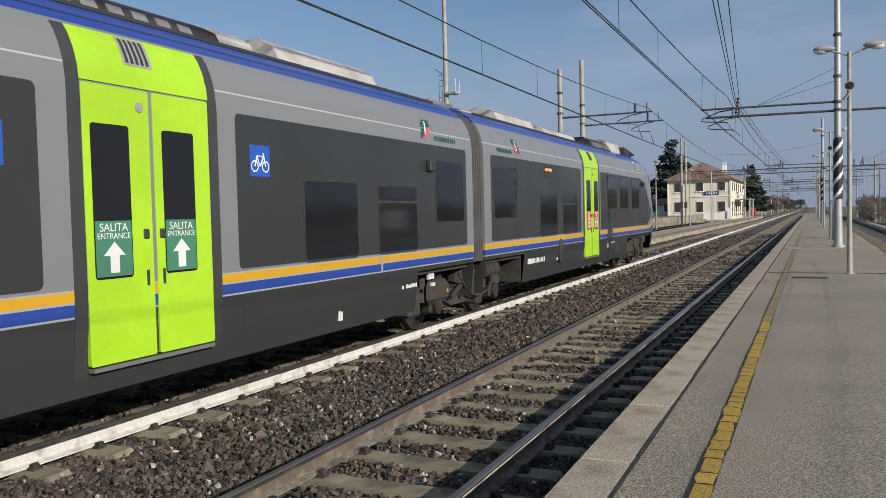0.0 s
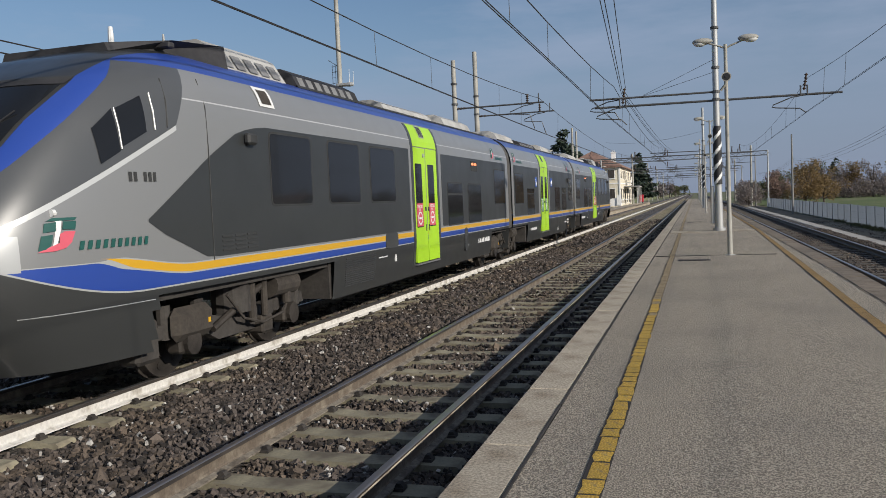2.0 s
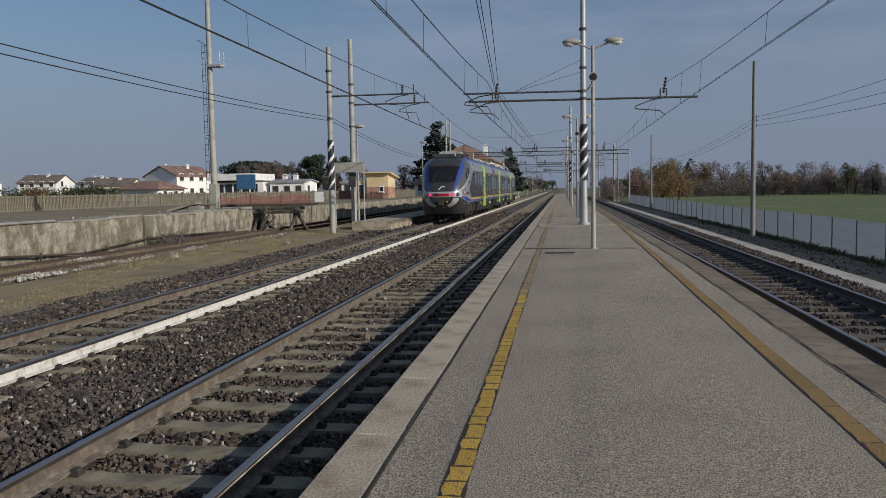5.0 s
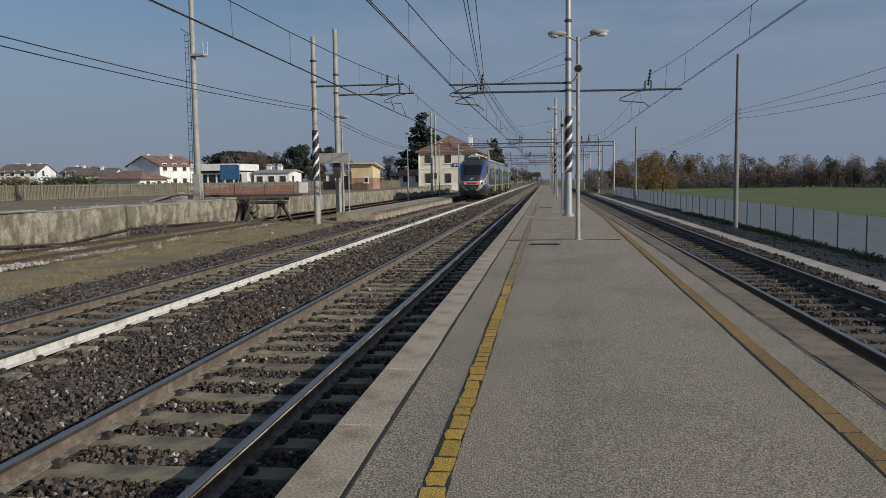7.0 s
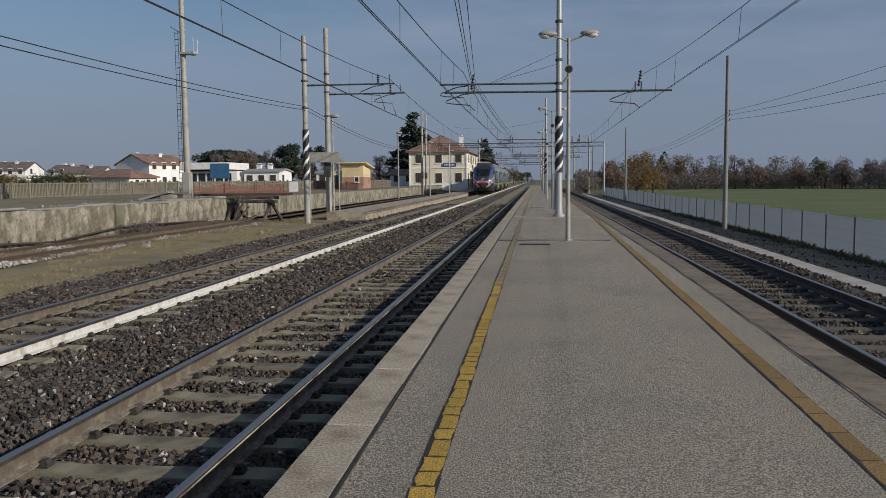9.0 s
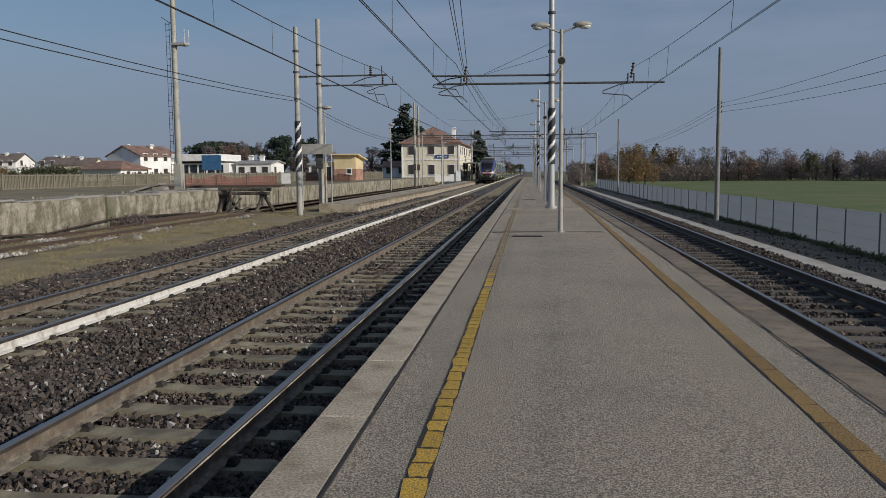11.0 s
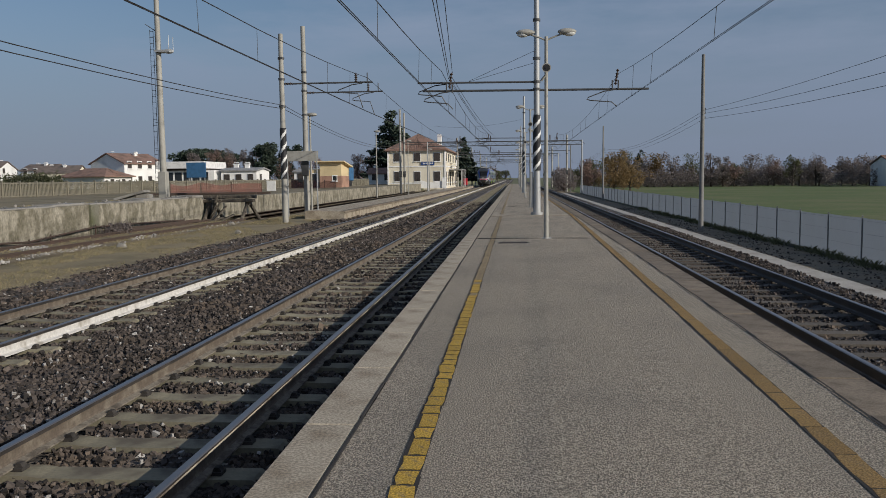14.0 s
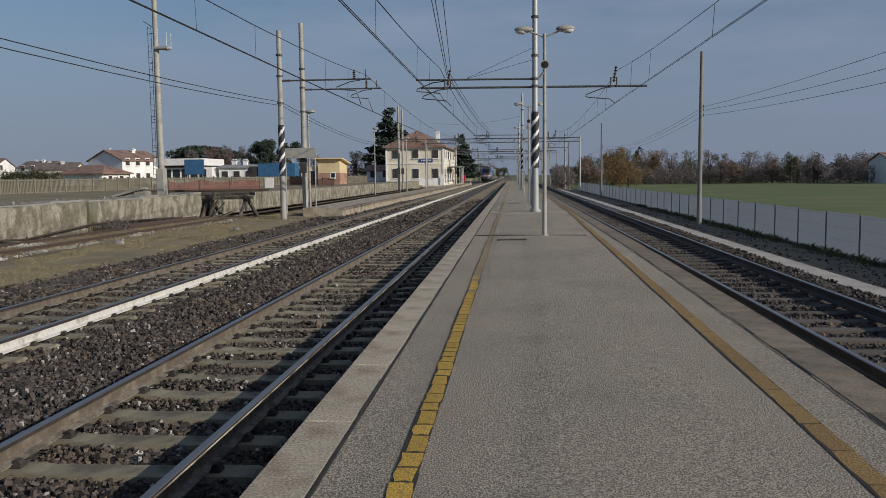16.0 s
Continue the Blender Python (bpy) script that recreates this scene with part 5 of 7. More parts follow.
def track(xc, y_first, pitch, count, label, white_near=False, timber="sleeper", worn=False, clips=60):
    t = thing("railway_track", (xc, 0, RAIL), label, "track", "railway tracks")
    for s in (-1, 1):
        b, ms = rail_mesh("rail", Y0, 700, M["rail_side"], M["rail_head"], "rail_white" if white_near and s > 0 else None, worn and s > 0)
        # without clips (side track), web and foot are coloured dark for their shaded side
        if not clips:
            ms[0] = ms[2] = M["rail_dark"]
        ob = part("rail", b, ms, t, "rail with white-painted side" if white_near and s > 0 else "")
        ob.location = (s * 0.7525, 0, 0)
    b = B()
    b.prism([(-1.15, -0.39), (1.15, -0.39), (1.15, -0.2), (1.12, -0.178), (0.55, -0.178), (0.45, -0.19), (-0.45, -0.19), (-0.55, -0.178), (-1.12, -0.178), (-1.15, -0.2)], -0.12, 0.12)
    me = b.mesh("sleeper", M[timber])
    for k in range(count):
        ob = part("sleeper", me, None, t)
        ob.location = (random.uniform(-0.02, 0.02), y_first + pitch * k, random.uniform(-0.012, 0.004))
        ob.rotation_euler = (0, 0, random.uniform(-0.012, 0.012))
    c = B()
    for k in range(clips):
        for s in (-1, 1):
            for o in (-1, 1):
                x, y = s * 0.7525 + o * 0.1, y_first + pitch * k
                c.box(x - 0.04, x + 0.04, y - 0.05, y + 0.05, -0.18, -0.155)
                c.prism([(x - 0.035, -0.155), (x + 0.035, -0.155), (x + 0.018, -0.125), (x - 0.018, -0.125)], y - 0.03, y + 0.03)
    if clips:
        part("rail_clip_run", c, M["clip"], t)["kind"] = "stuff"
    f = B()
    for k in range(count, count + 330):
        y = y_first + pitch * k
        f.box(-1.15, 1.15, y - 0.12, y + 0.12, -0.3, -0.178)
    part("far_sleeper_run", f, M[timber], t)["kind"] = "stuff"
    return t


track(X1, -5.36, 0.68, 110, "main track of bright steel rails on concrete sleepers", worn=True)
track(X2, -5.0, 0.70, 110, "main track with one rail's side painted white", True)
track(X3, -5.2, 0.68, 90, "side track with dull rails on dusty sleepers", timber="old_sleeper", clips=0)
sp = thing("railway_track", (-14.2, 0, -0.28), "rusty overgrown siding beside the dock", "track", "railway tracks")
for s in (-1, 1):
    b, ms = rail_mesh("rail", Y0, 39.5, None, None)
    ob = part("rail", b, [M["rust"]] * 5, sp)
    ob.location = (s * 0.7525, 0, 0)


def rocks(n, xs, ys, size, z, seed, skip=()):
    """Angular stones as one numpy mesh: positions, normals of tilt and sizes by chance."""
    rng = np.random.default_rng(seed)
    x, y = rng.uniform(*xs, n), ys[0] + (ys[1] - ys[0]) * rng.uniform(0, 1, n) ** 1.25
    for xc, lo, pitch in skip:
        dx = np.abs(x - xc)
        k = np.abs((y - lo + pitch / 2) % pitch - pitch / 2)
        keep = ~(((k < 0.105) & (dx < 1.17) & (rng.uniform(0, 1, len(x)) > 0.10)) | (np.abs(dx - 0.7525) < 0.075))
        x, y = x[keep], y[keep]
    n = len(x)
    cube = np.array([(a, b, c) for a in (-1, 1) for b in (-1, 1) for c in (-1, 1)], float)
    v = cube[None] * rng.uniform(0.45, 1.25, (n, 8, 3))
    a, b, c = rng.uniform(0, 6.283, (3, n))
    ca, sa, cb, sb, cc, sc = np.cos(a), np.sin(a), np.cos(b), np.sin(b), np.cos(c), np.sin(c)
    r = np.stack([np.stack([ca * cb, ca * sb * sc - sa * cc, ca * sb * cc + sa * sc], -1),
                  np.stack([sa * cb, sa * sb * sc + ca * cc, sa * sb * cc - ca * sc], -1),
                  np.stack([-sb, cb * sc, cb * cc], -1)], 1)
    s = size * rng.lognormal(0, 0.28, n)
    v = v * s[:, None, None] * np.stack([np.ones(n), rng.uniform(0.6, 1, n), rng.uniform(0.45, 0.85, n)], -1)[:, None, :]
    v = np.einsum("nij,nkj->nki", r, v)
    heap = 0.02 * np.sin(x * 2.1 + y * 0.7) * np.sin(y * 1.3)
    v += np.stack([x, y, z(x) + heap + rng.uniform(-0.02, 0.028, n)], -1)[:, None, :]
    quads = np.array([(0, 1, 3, 2), (4, 6, 7, 5), (0, 4, 5, 1), (2, 3, 7, 6), (0, 2, 6, 4), (1, 5, 7, 3)])
    f = (quads[None] + 8 * np.arange(n)[:, None, None]).reshape(-1, 4)
    me = bpy.data.meshes.new("stones")
    me.vertices.add(8 * n)
    me.vertices.foreach_set("co", v.reshape(-1))
    me.loops.add(4 * len(f))
    me.loops.foreach_set("vertex_index", f.reshape(-1).astype(np.int32))
    me.polygons.add(len(f))
    me.polygons.foreach_set("loop_start", (4 * np.arange(len(f))).astype(np.int32))
    me.update(calc_edges=True)
    me.validate()
    me.shade_flat()
    return me


def bed_height(x):
    return np.where(x < -5.0, np.interp(x, [-10.1, -9.0, -8.15, -5.8, -5.1], [-0.58, -0.56, -0.588, -0.588, -0.54]),
                    np.interp(x, [-4.9, -4.2, -1.85, -1.4], [-0.54, -0.588, -0.588, -0.53]))


SK = ((X1, -5.36, 0.68), (X2, -5.0, 0.70))
for n, ys, size, seed in ((78000, (2.0, 13.0), 0.0215, 1), (56000, (12.5, 34.0), 0.031, 2), (15000, (33.0, 70.0), 0.052, 3)):
    me = rocks(n, (-10.1, -1.38), ys, size, bed_height, seed, SK)
    me.materials.append(M["stone"])
    tagged(new("ballast_stones", me), "loose dark crushed stones between and beside the rails", "ballast", "", "stuff")
me = rocks(2900, (-10.0, -1.5), (2.5, 32.0), 0.017, lambda x: bed_height(x) + 0.02, 7, SK)
me.materials.append(M["pale_stone"])
tagged(new("pale_stones", me), "scattered pale stones lying among the dark ballast", "stones", "", "stuff")
me = rocks(30000, (2.8, 6.15), (4.0, 45.0), 0.021, lambda x: np.where(x > 5.7, -0.555, -0.572), 4, ((X3, -5.2, 0.68),))
me.materials.append(M["stone"])
tagged(new("ballast_stones", me), "loose dark crushed stones of the side track", "ballast", "", "stuff")
me = rocks(2400, (6.85, 8.7), (10.0, 60.0), 0.022, lambda x: np.interp(x, [6.2, 7.4, 8.6], [-0.67, -0.70, -0.79]), 5)
me.materials.append(M["stone"])
tagged(new("stray_stones", me), "stray dark stones beside the cable trough", "stones", "", "stuff")
for n, xs, ys, size, seed in ((260, (-13.75, -12.9), (12.0, 38.0), 0.022, 6), (170, (-13.3, -12.8), (17.5, 19.4), 0.03, 61), (150, (-13.7, -13.0), (21.0, 24.5), 0.026, 62),
                              (140, (-13.9, -13.2), (27.0, 29.0), 0.034, 63), (110, (-14.9, -14.2), (22.5, 23.6), 0.04, 64), (130, (-14.2, -13.3), (31.0, 35.0), 0.026, 65)):
    me = rocks(n, xs, ys, size, lambda x: -0.415 + 0 * x, seed)
    me.materials.append(M["pale_stone"])
    tagged(new("rubble", me), "pale rubble scattered along the old siding", "rubble", "", "stuff")


def tufts(name, n, xs, ys, z, h, m, label, seed):
    """Blades of grass as thin bent slivers."""
    rng = random.Random(seed)
    b = B()
    for _ in range(n):
        x, y = rng.uniform(*xs), rng.uniform(*ys)
        if noise.noise((x * 0.6, y * 0.35, seed)) < -0.12:
            continue
        for _ in range(4):
            px, py = x + rng.uniform(-0.08, 0.08), y + rng.uniform(-0.08, 0.08)
            hh, a = h * rng.uniform(0.5, 1.4), rng.uniform(0, 6.28)
            dx, dy = math.cos(a), math.sin(a)
            zz = z(px)
            b.add([(px - dy * 0.008, py + dx * 0.008, zz), (px + dy * 0.008, py - dx * 0.008, zz),
                   (px + dx * hh * 0.35, py + dy * hh * 0.35, zz + hh * 0.7), (px + dx * hh * 0.8, py + dy * hh * 0.8, zz + hh)], [(0, 1, 2), (1, 3, 2)])
    me = bpy.data.meshes.new(name)
    me.from_pydata(b.v, [], b.f)
    me.materials.append(m)
    return tagged(new(name, me), label, "grass", "", "stuff")


tufts("dry_grass", 8000, (-13.0, -10.2), (10.0, 46.0), lambda x: np.interp(x, [-13.2, -9.9], [-0.47, -0.55]), 0.055, M["straw"], "short dry yellow grass on the verge", 1)
tufts("weeds", 800, (8.7, 9.25), (14.0, 60.0), lambda x: -0.82, 0.16, M["leaf_olive"], "low green weeds along the fence plinth", 2)
tufts("dry_grass", 2600, (-15.4, -13.0), (12.0, 41.0), lambda x: -0.41, 0.06, M["straw"], "sparse dry grass grown over the siding", 8)
rnd = random.Random(77)
blobs = [(-15.15 + rnd.uniform(-0.15, 0.2), 29.5 + rnd.uniform(-0.8, 0.8), -0.28 + rnd.uniform(0, 0.15), 0.22, 0.4, rnd.uniform(0.12, 0.3)) for _ in range(9)]
tagged(new("weeds", crown_mesh("weeds", blobs, 1500, 0.05, M["twig_brown"], 77, 1.6)), "brown dead weeds at the dock foot", "weeds", "", "stuff")


tufts("dry_grass", 3000, (-21.0, -16.2), (16.0, 42.0), lambda x: 0.55, 0.09, M["straw"], "dry grass over the yard's edge", 21)
me = rocks(110, (-16.3, -15.75), (14.0, 39.0), 0.032, lambda x: 0.83 + 0 * x, 31)
me.materials.append(M["concrete"])
tagged(new("rubble", me), "broken concrete crumbs along the dock edge", "rubble", "", "stuff")


# ---- the train ----
LIME, SILVER, DARK = (0.39, 0.67, 0.022), (0.228, 0.232, 0.232), (0.046, 0.048, 0.048)
BLUE, AMBER = (0.028, 0.07, 0.33), (0.67, 0.375, 0.026)


def paint(name, col, rough=0.32, metal=0.0, coat=0.25):
    return mat(name, col, rough, metal, var=0.06, scale=0.8, fine=14, bump=0.02, dist=0.004, coat=coat, alt=tuple(c * 0.88 for c in col))


T = {"lime": paint("lime_paint", LIME, 0.45), "dark": paint("anthracite_paint", DARK, 0.4), "silver": paint("silver_paint", SILVER, 0.38, 0.35),
     "band": paint("tinted_window_band", (0.034, 0.036, 0.036), 0.38, coat=0.08), "amber": paint("amber_paint", AMBER, 0.4), "blue": paint("blue_paint", BLUE, 0.35),
     "bellows": mat("bellows_rubber", (0.062, 0.06, 0.058), 0.8, var=0.12, scale=2, fine=30, bump=0.05), "under": mat("underframe_grime", (0.05, 0.045, 0.04), 0.85, var=0.4, scale=3, fine=20, alt=(0.032, 0.028, 0.025)),
     "wheel": mat("wheel_steel", (0.062, 0.053, 0.045), 0.7, 0.4, var=0.3), "roof": mat("roof_grime", (0.20, 0.20, 0.20), 0.8, var=0.3, scale=1.2, fine=10),
     "unit": mat("pale_roof_unit", (0.47, 0.46, 0.43), 0.6, var=0.2, scale=1.5, fine=12), "seal": mat("rubber_seal", (0.035, 0.036, 0.036), 0.7, var=0.1, bump=0),
     "casing": mat("dusty_motor_casing", (0.05, 0.042, 0.034), 0.9, var=0.4, scale=5, fine=25, alt=(0.038, 0.032, 0.027)),
     "roof_dark": mat("black_roof_grating", (0.035, 0.034, 0.036), 0.75, var=0.3, scale=2, fine=18),
     "deep_green": paint("deep_green_emblem", (0.012, 0.085, 0.072), 0.5), "pale": paint("pale_silver_trim", (0.40, 0.41, 0.40), 0.4, 0.2),
     "green": paint("green_sticker", (0.06, 0.21, 0.125), 0.5), "red": paint("red_sticker", (0.62, 0.10, 0.14), 0.5), "white": paint("white_marking", (0.75, 0.75, 0.73), 0.5),
     "signblue": paint("blue_sticker", (0.02, 0.09, 0.42), 0.5), "red_strip": mat("red_reflective_strip", (0.40, 0.012, 0.03), 0.35, var=0.08, bump=0),
     "tail": glow("tail_light_glass", (1.0, 0.04, 0.14), 1.1), "amber_led": glow("led_text", (1.0, 0.25, 0.1), 1.2),
     "headlight": mat("headlight_glass", (0.12, 0.12, 0.125), 0.08, var=0.05, bump=0)}
g, gt, gco, gb = base("tinted_glass")
gb.inputs["Base Color"].default_value, gb.inputs["Roughness"].default_value = (0.013, 0.014, 0.016, 1), 0.06
gb.inputs["Specular IOR Level"].default_value = 0.3
bumped(gt, gb, grain(gt, gco, 1.1, 2.0), 0.06, 0.01)
T["glass"] = g


def livery(nose):
    """Silver, anthracite, blue and amber in bands along the car, sweeping up over the cab."""
    m, t, co, bsdf = base("livery_paint")
    sep = t.nodes.new("ShaderNodeSeparateXYZ")
    t.links.new(co, sep.inputs["Vector"])
    x, y, z = (X(t, sep.outputs[k]) for k in "XYZ")
    ax = x.op("ABSOLUTE")
    flat = X(t, z.s) * 0.0
    tip = y.step(1.6, 1.2) if nose else flat
    off = y.step(2.7, 1.2) * 0.16 if nose else flat
    zz = z - off
    k = ((y * -1.0 + 1.9).mx(0.0) * 0.645) if nose else flat
    low = k * k * 0.325 + 1.165
    c = blend(t, z.lt(low - 0.018), SILVER, DARK)
    c = blend(t, z.gt(low - 0.018) * zz.lt(tip * -0.045 + 1.388), c, (0.40, 0.41, 0.40))
    c = blend(t, z.gt(low) * zz.lt(tip * 0.065 + 1.268), c, BLUE)
    amber = zz.gt((y.step(1.75, 1.28) * 0.085 if nose else flat) + 1.286) * zz.lt(1.374)
    if nose:
        amber = amber * y.gt(1.28)
    c = blend(t, amber, c, AMBER)
    c = blend(t, z.within(3.245, 3.262), c, (0.5, 0.5, 0.5))
    c = blend(t, z.gt(3.63) * z.lt(3.925), c, BLUE)
    c = blend(t, z.gt(3.925), c, (0.09, 0.09, 0.09))
    if nose:
        c = blend(t, z.lt(1.42) * y.lt(0.42), c, DARK)
        c = blend(t, y.lt(0.5) * z.within(1.47, 1.80), c, (0.42, 0.43, 0.43))
        edge = (y - 0.41) * 0.49 + 1.90
        side = ((z - 2.93) * 0.52 + 2.52).mx(2.52)
        c = blend(t, z.gt(edge - 0.055) * z.lt(edge) * y.lt(2.52), c, (0.52, 0.53, 0.52))
        upper = z.gt(edge) * y.lt(side) * z.gt(1.80)
        c = blend(t, upper, c, (0.085, 0.088, 0.09))
        xm = ((z - 1.8) * 0.2 + 0.66).mn(0.96)
        sweep = z.gt(((y - 0.08) * 1.25 + 1.80).mn((y - 0.56) * 0.82 + 2.39).mn(3.63)) * ax.gt(xm) * y.lt(4.2)
        c = blend(t, sweep * z.lt(3.93), c, BLUE)
        mask = ax.lt(xm) * z.gt(1.79) * y.lt(3.4)
        c = blend(t, mask, c, (0.042, 0.045, 0.048))
    t.links.new(c.s, bsdf.inputs["Base Color"])
    n = grain(t, co, 2.0, 4.0)
    t.links.new((n * 0.2 + 0.24).s, bsdf.inputs["Roughness"])
    bsdf.inputs["Coat Weight"].default_value = 0.3
    bsdf.inputs["Metallic"].default_value = 0.15
    return m


SEC = [(0.47, 1.39), (0.75, 1.43), (1.08, 1.465), (1.3, 1.475), (3.02, 1.475), (3.12, 1.47), (3.25, 1.455), (3.4, 1.415), (3.53, 1.355),
       (3.63, 1.285), (3.71, 1.205), (3.8, 1.09), (3.87, 0.98), (3.925, 0.85), (3.965, 0.65), (3.99, 0.35), (4.0, 0.0)]
LEV = [0.47, 0.6, 0.75, 0.92, 1.08, 1.3, 1.5, 1.7, 1.79, 1.95, 2.2, 2.45, 2.7, 2.9, 3.02, 3.12, 3.25, 3.4, 3.53, 3.63, 3.71, 3.8, 3.87, 3.925, 3.965, 3.99, 4.0]


def half(z):
    return float(np.interp(z, [a for a, _ in SEC], [b for _, b in SEC]))


def front(z):
    return float(np.interp(z, [0.42, 0.8, 1.2, 1.5, 1.75, 2.0, 2.4, 2.9, 3.4, 3.7, 3.87, 3.95, 4.0],
                           [0.60, 0.28, 0.06, 0.0, 0.02, 0.11, 0.38, 0.82, 1.40, 1.95, 2.45, 2.9, 3.6]))


YS = 4.0


def skin(y, z):
    """Half-width of the cab's shell at y and z."""
    yf = front(z)
    if y >= YS:
        return half(z)
    u = min(1.0, max(0.0, (YS - y) / (YS - yf)))
    return half(z) * (1 - u ** 3.8) ** (1 / 3.8)


def shell(nose, length, cut):
    """The painted outer shell; cut lists the stretches left open for bogies."""
    b = B()
    for s in (-1, 1):
        cols = []
        if nose:
            for i in range(41):
                a = math.pi / 2 * i / 40
                cols.append([(s * half(z) * math.sin(a) ** 0.526, YS - (YS - front(z)) * math.cos(a) ** 0.526, z) for z in LEV])
            start = YS
        else:
            start = 0.0
            cols.append([(s * half(z), 0.0, z) for z in LEV])
        for y in np.arange(start + 0.35, length, 0.35):
            cols.append([(s * half(z), y, z) for z in LEV])
        cols.append([(s * half(z), length, z) for z in LEV])
        n = len(LEV)
        fs = []
        for i in range(len(cols) - 1):
            for k in range(n - 1):
                ym = (cols[i][k][1] + cols[i + 1][k][1]) / 2
                if LEV[k + 1] <= 1.081 and any(a < ym < c for a, c in cut):
                    continue
                fs.append((i * n + k, (i + 1) * n + k, (i + 1) * n + k + 1, i * n + k + 1))
        b.add([p for col in cols for p in col], fs)
    # end walls, floor and inner skirts
    b.add([(s * half(z), length, z) for z in LEV for s in (-1, 1)], [(2 * k, 2 * k + 1, 2 * k + 3, 2 * k + 2) for k in range(len(LEV) - 1)])
    return b


def rounded(y0, y1, z0, z1, r, n=4):
    pts = []
    for cy, cz, a0 in ((y1 - r, z1 - r, 0), (y0 + r, z1 - r, 90), (y0 + r, z0 + r, 180), (y1 - r, z0 + r, 270)):
        pts += [(cy + r * math.cos(radians(a0 + 90 * k / n)), cz + r * math.sin(radians(a0 + 90 * k / n))) for k in range(n + 1)]
    return pts


def plate(poly, s, x0, x1):
    return B().prism(poly, s * x0, s * x1, axis="x")


W = 1.475


def window(car, s, y0, y1, z0, z1, split=None):
    w = part("window", plate(rounded(y0 - 0.03, y1 + 0.03, z0 - 0.03, z1 + 0.03, 0.09), s, W, W + 0.010), T["seal"], car)
    if split:
        part("pane", plate(rounded(y0, y1, z0, split - 0.02, 0.05), s, W, W + 0.014), T["glass"], w)
        part("vent_pane", plate(rounded(y0, y1, split + 0.02, z1, 0.05), s, W, W + 0.014), T["glass"], w)
    else:
        part("pane", plate(rounded(y0, y1, z0, z1, 0.07), s, W, W + 0.014), T["glass"], w)


def text(body, size, m, parent, at, s, name="lettering"):
    cu = bpy.data.curves.new(name, "FONT")
    cu.body, cu.size, cu.align_x, cu.extrude = body, size, "CENTER", 0.0008
    cu.materials.append(m)
    ob = new(name, cu)
    ob.parent = parent
    ob.matrix_basis = Matrix.Translation(at) @ Euler((radians(90), 0, radians(90 if s > 0 else -90))).to_matrix().to_4x4()
    return ob


def bars(car, name, y, z, w, h, n, s, m, skip=0.25):
    """Writing too small to read, as short upright bars."""
    b = B()
    rnd = random.Random(int(y * 100))
    step = w / n
    for k in range(n):
        if rnd.random() < 0.12:
            continue
        q = h * rnd.uniform(0.75, 1)
        b.prism([(y + step * k, z), (y + step * (k + 1 - skip), z), (y + step * (k + 1 - skip), z + q), (y + step * k, z + q)], s * (half(z) - 0.03), s * (half(z + q) + 0.004), axis="x")
    part(name, b, m, car)["kind"] = "stuff"


